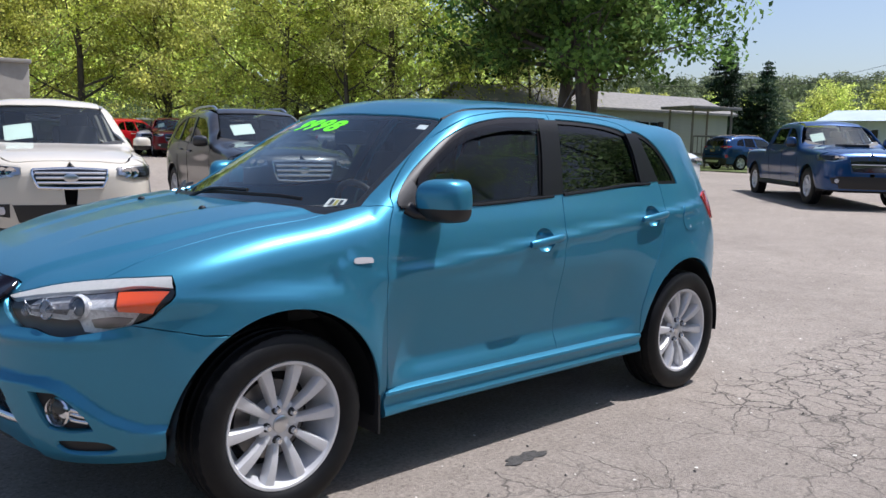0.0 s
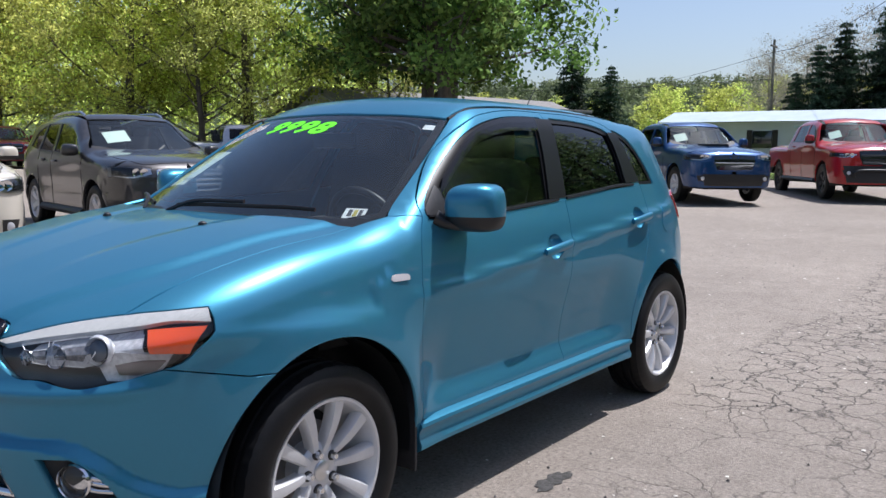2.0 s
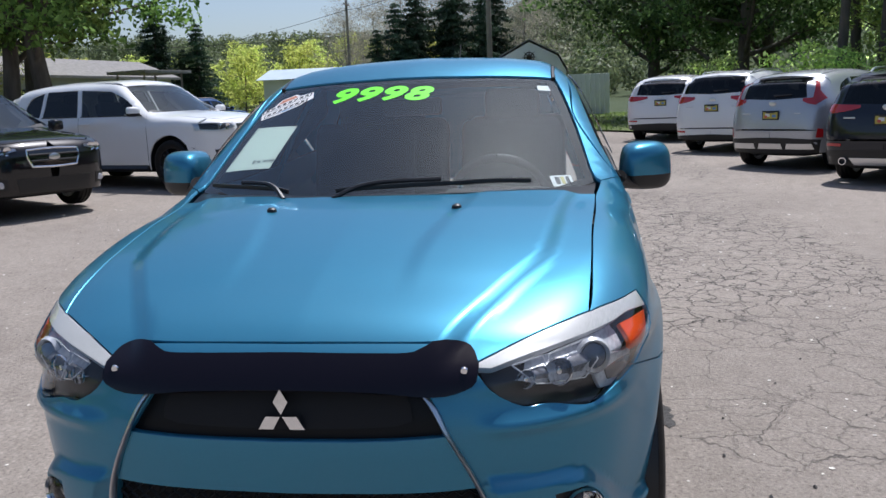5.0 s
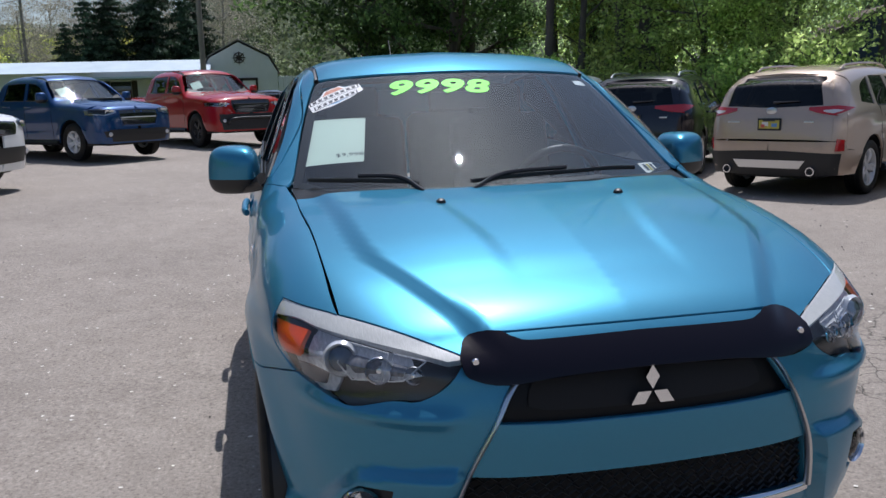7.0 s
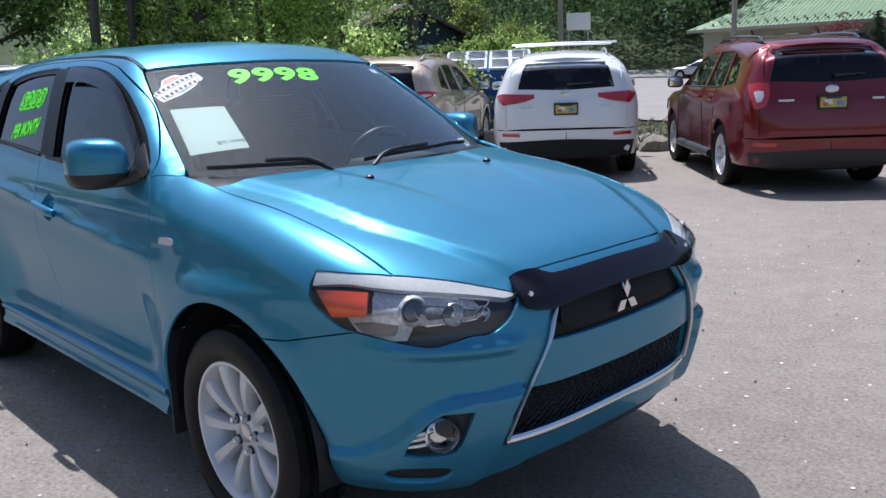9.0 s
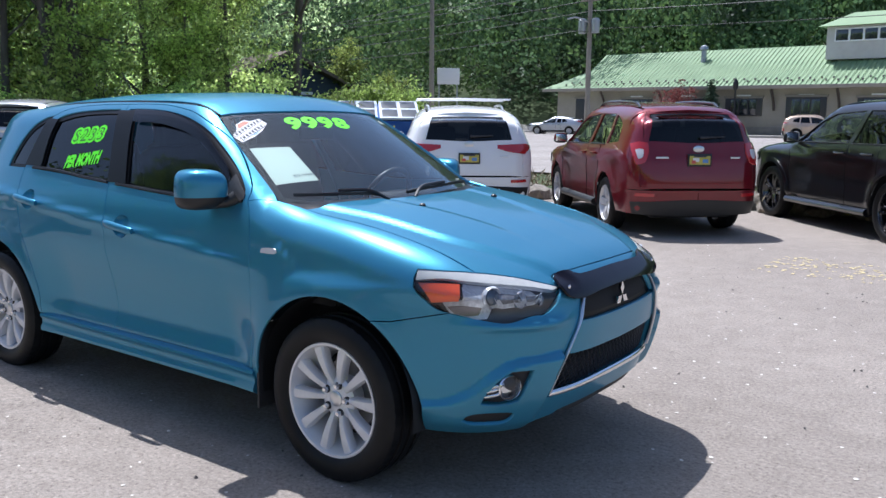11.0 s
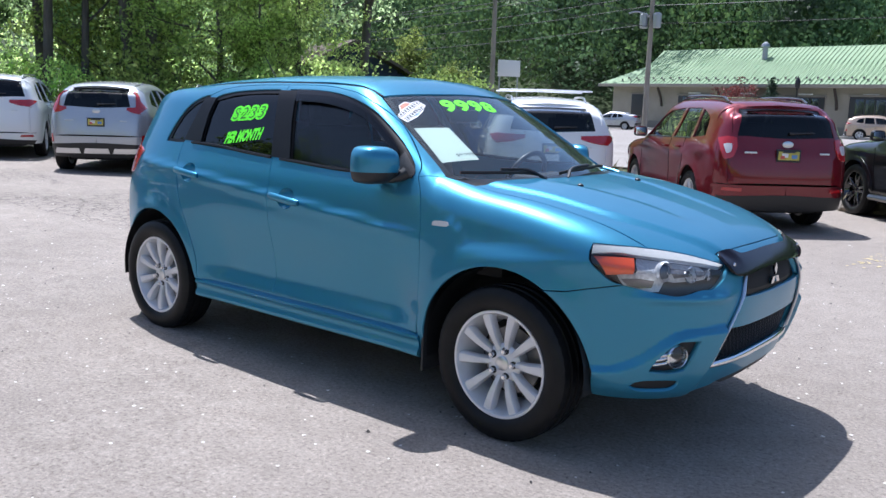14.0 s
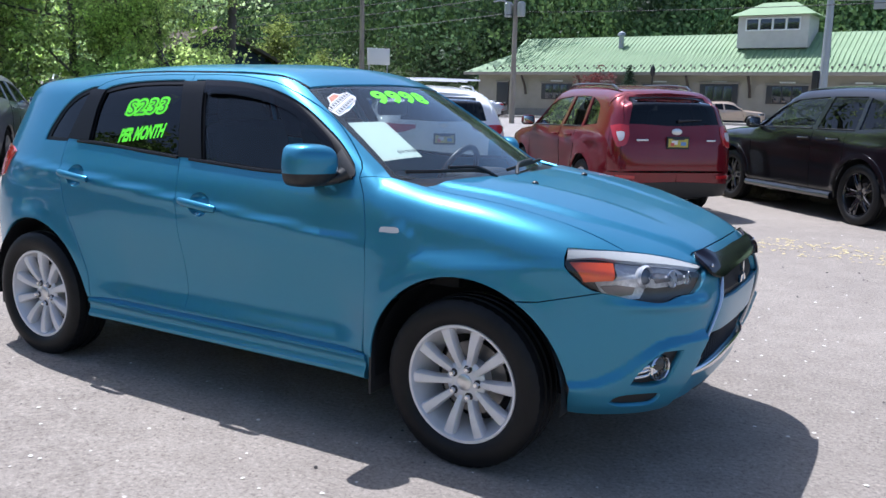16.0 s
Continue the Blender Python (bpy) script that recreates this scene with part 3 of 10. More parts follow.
# door mirrors
def mirror_mesh(a, b, c, mat):
    """A rounded housing, blunt towards the rear, split by colour at its lower edge."""
    verts, faces, fm = [], [], []
    nu, nv = 24, 18
    for i in range(nv + 1):
        th = math.pi * i / nv
        for j in range(nu):
            ph = 2 * math.pi * j / nu
            e = lambda w, p: math.copysign(abs(w) ** p, w)
            x, y, z = e(math.sin(th), 0.55) * e(math.cos(ph), 0.75), e(math.sin(th), 0.55) * e(math.sin(ph), 0.55), e(math.cos(th), 0.62)
            x = x if x > 0 else max(x, -0.42) * 0.9
            x = x * (1 - 0.62 * ((y + 1) / 2) ** 1.5) if x > 0 else x
            taper = 1 - 0.16 * max(0, -z)
            verts.append((a * x * taper, b * y * (1 - 0.06 * z), c * z))
    for i in range(nv):
        for j in range(nu):
            j2 = (j + 1) % nu
            faces.append((i * nu + j, (i + 1) * nu + j, (i + 1) * nu + j2, i * nu + j2))
            fm.append(1 if verts[faces[-1][1]][2] < -0.50 * c else 0)
    return smooth_mesh(mesh_of("mirror_housing", verts, faces, mat, True, None, fm), 50)



# ---- ground ----
def ground_z(x, y):
    """The lot rises gently towards the south-west."""
    d = -0.65 * np.asarray(x, float) - 0.76 * np.asarray(y, float) - 1.0
    return np.minimum(0.42, 0.022 * np.maximum(0, d))


def land_z(x, y):
    """The land with its wooded hills."""
    x, y = np.asarray(x, float), np.asarray(y, float)
    z = ground_z(x, y)
    n = -0.30 * x + 0.954 * y
    s = -0.30 * x - 0.954 * y
    w = -0.96 * x - 0.28 * y
    z = z + 62 * ramp(n, 74, 210) + 34 * ramp(s, 62, 230) * (1 - ramp(w, 70, 170)) + 25 * ramp(w, 180, 420)
    return z


def asphalt(name, base, light, cracks=1.0):
    m = material(name, base, 0.88, 0, 0, 0.35)
    n, l, b = nodes_of(m)
    broad = noise_tex(m, 0.35, 5, 0.6)
    r1 = ramp_node(m, broad.outputs["Fac"], [(0.3, base), (0.72, light)])
    fine = noise_tex(m, 48, 6, 0.9)
    r2 = ramp_node(m, fine.outputs["Fac"], [(0.36, (0.34, 0.33, 0.32)), (0.46, (0.92, 0.91, 0.90)), (0.56, (1.08, 1.08, 1.08)), (0.66, (1.8, 1.77, 1.72))])
    mid = noise_tex(m, 5.5, 6, 0.7)
    r3 = ramp_node(m, mid.outputs["Fac"], [(0.32, (0.88, 0.875, 0.87)), (0.6, (1.04, 1.04, 1.04))])
    mul = []
    for a, c in ((r1, r2), (None, r3)):
        x = n.new("ShaderNodeMix")
        x.data_type, x.blend_type = "RGBA", "MULTIPLY"
        x.inputs["Factor"].default_value = 1.0
        l.new((a.outputs["Color"] if a else mul[-1].outputs["Result"]), x.inputs["A"])
        l.new(c.outputs["Color"], x.inputs["B"])
        mul.append(x)
    # crazed cracks, where the surface has broken up
    co = n.new("ShaderNodeTexCoord")
    warp = noise_tex(m, 2.6, 4, 0.6)
    add = n.new("ShaderNodeMix")
    add.data_type, add.blend_type = "RGBA", "LINEAR_LIGHT"
    add.inputs["Factor"].default_value = 0.16
    l.new(co.outputs["Object"], add.inputs["A"])
    l.new(warp.outputs["Color"], add.inputs["B"])
    facs = []
    for scale, wide in ((5.4, 0.038), (1.9, 0.012)):
        v = n.new("ShaderNodeTexVoronoi")
        v.feature = "DISTANCE_TO_EDGE"
        v.inputs["Scale"].default_value = scale
        l.new(add.outputs["Result"], v.inputs["Vector"])
        mr = n.new("ShaderNodeMapRange")
        mr.inputs["From Min"].default_value, mr.inputs["From Max"].default_value = 0.0, wide
        mr.inputs["To Min"].default_value, mr.inputs["To Max"].default_value = 1.0, 0.0
        l.new(v.outputs["Distance"], mr.inputs["Value"])
        facs.append(mr)
    zone = noise_tex(m, 0.30, 3, 0.55)
    sep = n.new("ShaderNodeSeparateXYZ")
    l.new(co.outputs["Object"], sep.inputs["Vector"])
    north = n.new("ShaderNodeMapRange")
    north.inputs["From Min"].default_value, north.inputs["From Max"].default_value = 0.6, 1.1
    north.inputs["To Min"].default_value, north.inputs["To Max"].default_value = -0.40, 0.07
    l.new(sep.outputs["Y"], north.inputs["Value"])
    east = n.new("ShaderNodeMapRange")
    east.inputs["From Min"].default_value, east.inputs["From Max"].default_value = 0.6, 1.4
    east.inputs["To Min"].default_value, east.inputs["To Max"].default_value = 0.0, -0.5
    l.new(sep.outputs["X"], east.inputs["Value"])
    far = n.new("ShaderNodeMapRange")
    far.inputs["From Min"].default_value, far.inputs["From Max"].default_value = 2.9, 3.9
    far.inputs["To Min"].default_value, far.inputs["To Max"].default_value = 0.0, -0.5
    l.new(sep.outputs["Y"], far.inputs["Value"])
    edge = n.new("ShaderNodeMath")
    edge.operation = "ADD"
    l.new(east.outputs["Result"], edge.inputs[0])
    l.new(far.outputs["Result"], edge.inputs[1])
    both = n.new("ShaderNodeMath")
    both.operation = "ADD"
    l.new(north.outputs["Result"], both.inputs[0])
    l.new(edge.outputs["Value"], both.inputs[1])
    za = n.new("ShaderNodeMath")
    za.operation = "ADD"
    l.new(zone.outputs["Fac"], za.inputs[0])
    l.new(both.outputs["Value"], za.inputs[1])
    zm = n.new("ShaderNodeMapRange")
    zm.inputs["From Min"].default_value, zm.inputs["From Max"].default_value = 0.46, 0.62
    l.new(za.outputs["Value"], zm.inputs["Value"])
    m1 = n.new("ShaderNodeMath")
    m1.operation = "MULTIPLY"
    l.new(facs[0].outputs["Result"], m1.inputs[0])
    l.new(zm.outputs["Result"], m1.inputs[1])
    m2 = n.new("ShaderNodeMath")
    m2.operation = "MULTIPLY"
    zb = n.new("ShaderNodeMapRange")
    zb.inputs["From Min"].default_value, zb.inputs["From Max"].default_value = 0.36, 0.58
    l.new(za.outputs["Value"], zb.inputs["Value"])
    l.new(facs[1].outputs["Result"], m2.inputs[0])
    l.new(zb.outputs["Result"], m2.inputs[1])
    mx = n.new("ShaderNodeMath")
    mx.operation = "MAXIMUM"
    l.new(m1.outputs["Value"], mx.inputs[0])
    l.new(m2.outputs["Value"], mx.inputs[1])
    amt = n.new("ShaderNodeMath")
    amt.operation = "MULTIPLY"
    amt.inputs[1].default_value = 0.92 * cracks
    l.new(mx.outputs["Value"], amt.inputs[0])
    fin = n.new("ShaderNodeMix")
    fin.data_type = "RGBA"
    l.new(amt.outputs["Value"], fin.inputs["Factor"])
    l.new(mul[-1].outputs["Result"], fin.inputs["A"])
    fin.inputs["B"].default_value = (0.022, 0.02, 0.019, 1)
    l.new(fin.outputs["Result"], b.inputs["Base Color"])
    sub = n.new("ShaderNodeMath")
    sub.operation = "SUBTRACT"
    l.new(fine.outputs["Fac"], sub.inputs[0])
    l.new(amt.outputs["Value"], sub.inputs[1])
    bump(m, sub.outputs["Value"], 0.8, 0.008)
    return m


M_LOT = asphalt("weathered_asphalt", (0.242, 0.209, 0.178), (0.325, 0.283, 0.241))
M_ROAD = asphalt("pale_road_asphalt", (0.26, 0.235, 0.215), (0.33, 0.30, 0.275), 0.4)
M_GRASS = mottled("rough_grass", (0.055, 0.085, 0.018), (0.13, 0.16, 0.05), 1.3, 0.95, 60, 0.6, 0.03)
M_EARTH = mottled("woodland_floor", (0.030, 0.055, 0.014), (0.060, 0.075, 0.026), 0.25, 0.95, 12, 0.5, 0.05)
M_CONCRETE = mottled("old_concrete", (0.32, 0.29, 0.25), (0.45, 0.42, 0.37), 2.0, 0.9, 40, 0.3, 0.01)


def in_lot(x, y, grow=0.0):
    return inside_poly(np.stack([np.ravel(x), np.ravel(y)], 1), inset(LOT, -grow)).reshape(np.shape(x))


LOT = np.array([(34, -46), (34, 9.8), (3.5, 11.6), (-1.5, 10.4), (-5.0, 10.2), (-9.0, 10.5), (-14.5, 8.2), (-19.0, 6.6), (-22.5, 3.4), (-25.0, 1.0), (-26.5, -3.0), (-30, -10), (-31, -16), (-24, -22), (-20, -37), (-8, -46)], float)
lines = np.r_[-np.geomspace(60, 900, 22)[::-1], np.arange(-56, 57, 4), np.geomspace(60, 900, 22)]
gx, gy = np.meshgrid(lines, lines, indexing="ij")
gz = land_z(gx, gy) - 0.12 * in_lot(gx, gy, 2.0)
v = np.stack([gx, gy, gz], -1).reshape(-1, 3)
k = len(lines)
f = [(i * k + j, (i + 1) * k + j, (i + 1) * k + j + 1, i * k + j + 1) for i in range(k - 1) for j in range(k - 1)]
tagged(new("ground", mesh_of("ground", v, f, M_EARTH)), "leafy earth and rough grass reaching the wooded hills", "ground", kind="structure")


def ground_sheet(name, outline, step, lift, mat, label, category):
    """A sheet of another surface laid on the ground inside an outline."""
    outline = np.array(outline, float)
    lp = loop(*[[outline[i], outline[(i + 1) % len(outline)]] for i in range(len(outline))], step=step)
    lo, hi = lp.min(0), lp.max(0)
    a, b = np.meshgrid(np.arange(lo[0], hi[0], step), np.arange(lo[1], hi[1], step))
    grid = np.stack([a.ravel(), b.ravel()], 1)
    grid = grid[inside_poly(grid, inset(lp, step * 0.4))]
    pts = np.vstack([lp, grid])
    v2, _, tris, *_ = delaunay_2d_cdt([Vector(p) for p in pts], [(i, (i + 1) % len(lp)) for i in range(len(lp))], [], 1, 1e-6)
    v2 = np.array([tuple(q) for q in v2])
    vv = np.column_stack([v2, land_z(v2[:, 0], v2[:, 1]) + lift])
    return tagged(new(name, mesh_of(name, vv, tris, mat)), label, category, kind="structure")


ground_sheet("parking_lot", LOT, 1.0, 0.0, M_LOT, "cracked sun-bleached asphalt of the car lot", "parking lot")
ground_sheet("road", [(-120, 33), (-60, 28), (-24, 22), (-8, 16.0), (20, 13), (60, 11), (60, 46), (-4, 57), (-40, 61.5), (-120, 70)], 2.5, 0.05, M_ROAD, "pale asphalt road beyond the lot", "road")
ground_sheet("grass_verge", [(-25.3, 1.3), (-22.8, 3.6), (-19.4, 7.0), (-24, 12), (-50, 10), (-50, -14), (-31, -10.2), (-27.0, -3.2)], 1.5, 0.03, M_GRASS, "worn grass verge beside the lot", "grass")
ground_sheet("grass_bank", [(-31.3, -10.3), (-31.6, -16.2), (-25, -22.4), (-29, -24.5), (-60, -20), (-60, -14)], 2.0, 0.03, M_GRASS, "green grass before the grey house", "grass")
# kerb of the far pavement
kb = []
for i in range(14):
    x = -44 + i * 4.3
    y = 61.6 - (x + 40) * 0.125
    o = part("kerb_stone", bm_mesh("kerb_stone", box_bm(0, 0, 0.06, 4.2, 0.5, 0.18, 0.02), M_CONCRETE), None, None) if i == 0 else new("kerb_stone", kb[0].data)
    o.matrix_world = pose(x, y, 0.06, 0, 0, -7)
    kb.append(o)
kerb_root = thing("kerb", pose(0, 0, 0), "pale concrete kerb along the far road", "kerb", kind="structure")
for o in kb:
    o.parent = kerb_root
ground_sheet("pavement", [(-48, 62.6), (18, 54.6), (20, 64), (-40, 72), (-50, 70)], 3.0, 0.14, M_CONCRETE, "pale concrete pavement before the green-roofed building", "pavement")

# tar patch, petals and grit
patch = [(0.20 + 0.12 * math.cos(a) * (1 + 0.2 * math.sin(3 * a) + 0.12 * math.sin(11 * a)), 1.03 + 0.05 * math.sin(a) * (1 + 0.25 * math.cos(2 * a) + 0.2 * math.sin(9 * a))) for a in np.linspace(0, 2 * math.pi, 41)[:-1]]
ground_sheet("tar_patch", patch, 0.02, 0.004, mottled("tar", (0.035, 0.033, 0.03), (0.10, 0.095, 0.09), 45, 0.9, 90, 0.8, 0.01), "small dark tar repair in the asphalt", "patch")
rng = np.random.default_rng(4)


def litter(name, n, size, mat, label, area, flat=True):
    v, f = [], []
    for _ in range(n):
        x, y = rng.uniform(*area[0]), rng.uniform(*area[1])
        if abs(x) < 2.2 and abs(y) < 0.6:
            continue
        s = size * rng.uniform(0.5, 1.6)
        a = rng.uniform(0, 6.28)
        z = float(ground_z(x, y)) + 0.004
        i = len(v)
        k = 5
        for j in range(k):
            w = a + 2 * math.pi * j / k
            r = s * rng.uniform(0.6, 1.0)
            v.append((x + r * math.cos(w), y + r * math.sin(w), z))
        v.append((x, y, z + s * (0.25 if flat else 0.9)))
        f += [(i + j, i + (j + 1) % k, i + k) for j in range(k)]
    tagged(new(name, mesh_of(name, v, f, mat, False)), label, "litter", kind="stuff")


litter("petals", 900, 0.011, material("petal", (0.75, 0.70, 0.62), 0.8), "pale fallen petals strewn over the asphalt", ((-14, 6), (-9, 7)))
litter("petals", 650, 0.008, material("fresh_petal", (0.75, 0.70, 0.62), 0.8), "pale fallen petals strewn round the car", ((-4, 5), (-4, 4)))
litter("grit", 700, 0.008, mottled("grit_stone", (0.05, 0.045, 0.04), (0.16, 0.15, 0.14), 8, 0.9), "dark grit and bits of bark on the asphalt", ((-8, 6), (-7, 6)), False)
litter("straw", 260, 0.02, material("straw", (0.55, 0.45, 0.25), 0.9), "straw-coloured catkins lying on the asphalt", ((1.2, 3.6), (5.2, 6.3)))

# ---- parked cars ----
M_WINDOW = glass("privacy_glass", (0.05, 0.055, 0.055), 1.0, 0, 1.4)
M_FRONTGLASS = glass("front_glass", (0.30, 0.34, 0.33), 1.0, 0, 1.5)
M_SEAM = material("panel_gap", (0.004, 0.004, 0.004), 0.9)
M_PEARL = paint("pearl_white_paint", (0.62, 0.57, 0.48), 0.0, 0.4, 0.03)
M_WHITEPAINT = paint("white_paint", (0.78, 0.78, 0.77), 0.0, 0.4, 0.02)
M_GREYPAINT = paint("dark_grey_paint", (0.055, 0.053, 0.055), 0.5, 0.35)
M_BLACKPAINT = paint("black_paint", (0.005, 0.005, 0.007), 0.1, 0.3, 0.12, 0.008)
M_NAVYPAINT = paint("blue_black_paint", (0.008, 0.010, 0.018), 0.2, 0.3, 0.12, 0.008)
M_TRUCKBLUE = paint("bright_blue_paint", (0.005, 0.046, 0.150), 0.4, 0.35)
M_REDPAINT = paint("flame_red_paint", (0.36, 0.006, 0.010), 0.0, 0.35)
M_VENETIAN = paint("dark_red_paint", (0.155, 0.006, 0.013), 0.35, 0.33)
M_TANPAINT = paint("champagne_paint", (0.48, 0.37, 0.285), 0.35, 0.35)
M_SILVERPAINT = paint("silver_paint", (0.46, 0.47, 0.50), 0.55, 0.35)
M_GREENPAINT = paint("dark_green_paint", (0.012, 0.022, 0.02), 0.3, 0.35)


class Frame:
    """Places points on a car's form."""

    def __init__(self, sh, length):
        self.sh, self.n = sh, length

    def side(self, x, z):
        return drop_on(self.sh.all, np.array([[x, 0.95, z]]), (0, 1, 0), 0.6, 60)[0]

    def front(self, y, z):
        return drop_on(self.sh.low, np.array([[self.n, y, z]]), (1, 0, 0), 1.2, 90)[0]

    def rear(self, y, z, f=None):
        return drop_on(f or self.sh.all, np.array([[-self.n, y, z]]), (-1, 0, 0), 1.2, 90)[0]

    def top(self, x, y, f=None):
        return drop_on(f or self.sh.all, np.array([[x, y, 1.4]]), (0, 0, 1), 0.9, 90)[0]


def mir(ps):
    return [p * np.array([1, -1, 1]) for p in ps]


def make_car(name, label, place, heading, paint_mat, L=4.6, W=1.84, H=1.68, wb=2.69, fo=0.90, zh=0.98, zc=1.10, xc=0.95, xs=0.15, xe=-1.75, belt=(1.06, 1.14), R=0.35, rim=0.235,
             clad=None, rails=None, face=None, tail=None, wheels=(10, "blade", None, 0.0), bed=None, doors=2, guard=False, sheet=None, steer=0.0, clear=0.2, spoiler=0.0, bars=False, nf=None, tint=None):
    """A parked car with its panels, glass, lamps and wheels; front along +x before it is placed."""
    h = W / 2
    front, rear = wb / 2 + fo, wb / 2 + fo - L
    bm_z = 0.5 * (belt[0] + belt[1])
    width = curve((clear - 0.05, 0.90 * h), (clear + 0.1, 0.955 * h), (0.6, 0.99 * h), (0.82, 0.995 * h), (bm_z - 0.10, 0.985 * h), (bm_z, 0.955 * h), (bm_z + 0.1, 0.91 * h), (H - 0.12, 0.755 * h), (H + 0.05, 0.66 * h))
    fr = curve((clear - 0.05, front - 0.10), (0.38, front - 0.02), (0.6, front), (zh - 0.14, front - 0.015), (zh - 0.03, front - 0.07), (zh + 0.06, front - 0.16), (zh + 0.3, front - 0.4))
    if bed:
        rr = curve((clear, rear + 0.06), (0.5, rear), (1.5, rear + 0.03), (2.0, rear + 0.05))
        hood = curve((rear - 0.5, bed[1]), (bed[0] - 0.12, bed[1]), (bed[0] + 0.02, H - 0.1), (xs, H - 0.1), (xc - 0.25, zc + 0.22), (xc, zc + 0.03), ((xc + front) / 2, (zc + zh) / 2 + 0.025), (front - 0.15, zh - 0.01), (front, zh - 0.10), (front + 0.3, zh - 0.4))
        back = curve((0.5, bed[0] - 0.02), (H, bed[0] + 0.10), (H + 0.2, bed[0] + 0.12))
        roof = curve((rear - 0.3, H - 0.1), (bed[0], H - 0.035), (bed[0] + 0.5, H), (xs - 0.45, H - 0.003), (xs, H - 0.045), (xs + 0.4, H - 0.17), (xs + 1, H - 0.5))
    else:
        rr = curve((clear - 0.05, rear + 0.10), (0.42, rear + 0.02), (0.65, rear), (0.95, rear + 0.035), (bm_z, rear + 0.08), (H, rear + 0.22))
        hood = curve((rear - 0.4, H - 0.2), (xs - 0.2, H - 0.2), (xc - 0.3, zc + 0.17), (xc, zc + 0.03), ((xc + front) / 2, (zc + zh) / 2 + 0.02), (front - 0.15, zh - 0.01), (front, zh - 0.10), (front + 0.3, zh - 0.4))
        back = curve((0.6, rear + 0.02), (bm_z - 0.05, rear + 0.07), (H - 0.10, xe - 0.10), (H + 0.1, xe + 0.08))
        roof = curve((rear - 0.2, H - 0.16), (xe, H - 0.07), (xe + 0.5, H - 0.02), (xe + 1.1, H), (xs - 0.4, H - 0.004), (xs, H - 0.045), (xs + 0.4, H - 0.16), (xs + 1, H - 0.5))
    slope_ws = (xs - xc) / (H - 0.06 - zc)
    scr = curve((zc - 0.3, xc - 0.3 * slope_ws), (zc, xc), (H - 0.06, xs), (H + 0.3, xs + 0.36 * slope_ws))

    def detail(x, z):
        rf, rb = np.hypot(x - wb / 2, z - R), np.hypot(x + wb / 2, z - R)
        v = 0.018 * ramp(z, 0.3, 0.45) * ramp(z, 1.0, 0.75) * (gauss(rf, R + 0.07, 0.07) + gauss(rb, R + 0.07, 0.07))
        body = ramp(x, rear + 0.2, rear + 0.7) * ramp(x, front - 0.9, front - 1.3)
        v = v + 0.012 * body * gauss(z, bm_z - 0.16, 0.03) - 0.012 * body * ramp(np.abs(x), wb / 2 - 0.3, wb / 2 - 0.55) * gauss(z, 0.62, 0.12)
        return v

    sh = Shell(width, fr, rr, hood, curve((0, 0), (0.35, 0.008), (0.6, 0.03), (0.85, 0.075), (1.1, 0.14)), roof, curve((0, 0), (0.4, 0.02), (0.65, 0.06), (1.0, 0.15)), scr, back,
               front - 1.15, rear + (0.7 if bed else 1.0), curve((0.3, (nf or (6.5 if bed else 4.0)) + 0.3), (zh, nf or (6.5 if bed else 4.0))), 8.0 if bed else 5.2, 0.30, 0.06 if bed else 0.16, 0.10, 0.12, 0.05, 0.05 if bed else 0.08, detail)
    fm = Frame(sh, L / 2 - 0.3)
    z0 = float(ground_z(place[0], place[1]))
    car = thing(name, pose(place[0], place[1], z0, 0, 0, heading), label, "pickup truck" if bed else "car", "parked cars")
    S, F, T = fm.side, fm.front, fm.top
    st = 0.075
    ra = R + 0.075
    bel = lambda x: float(np.interp(x, [xe, xc], [belt[1], belt[0]]))
    arc = lambda cx, a0, a1, n=8: [S(cx + ra * math.cos(radians(a)), R + ra * math.sin(radians(a))) for a in np.linspace(a0, a1, n)]
    low_z = clear + 0.10
    # body sides, with the window openings
    x_end = (bed[0] + 0.12) if bed else xe + 0.02
    wtop = H - 0.165
    ftop = lambda x: float(np.interp(x, [x_end, x_end + 0.5, xs - 0.5, xs - 0.15], [wtop - (0.03 if bed else 0.10), wtop, wtop, wtop - 0.035]))
    x_a = xc - 0.20
    x_b = (x_a + x_end) / 2 + (0.05 if doors == 2 else 0)
    pill = 0.045
    xr_glass = x_end + (0.10 if bed else 0.62)
    lean = 0.10
    w1 = [[S(x_b + pill, bel(x_b) + 0.02), S(x_a - 0.02, bel(x_a) + 0.02)], [S(x_a - 0.02, bel(x_a) + 0.02), S((x_a + xs) / 2 - 0.10, (bel(x_a) + wtop) / 2 + 0.035), S(xs - 0.17, ftop(xs - 0.15) - 0.01)], [S(xs - 0.17, ftop(xs - 0.15) - 0.01), S(x_b + pill - lean, ftop(x_b))], [S(x_b + pill - lean, ftop(x_b)), S(x_b + pill, bel(x_b) + 0.02)]]
    w2 = [[S(xr_glass, bel(xr_glass) + 0.02), S(x_b - pill, bel(x_b) + 0.02)], [S(x_b - pill, bel(x_b) + 0.02), S(x_b - pill - lean, ftop(x_b))], [S(x_b - pill - lean, ftop(x_b)), S(xr_glass + 0.02, ftop(xr_glass))], [S(xr_glass + 0.02, ftop(xr_glass)), S(xr_glass, bel(xr_glass) + 0.02)]]
    wins = [w1, w2]
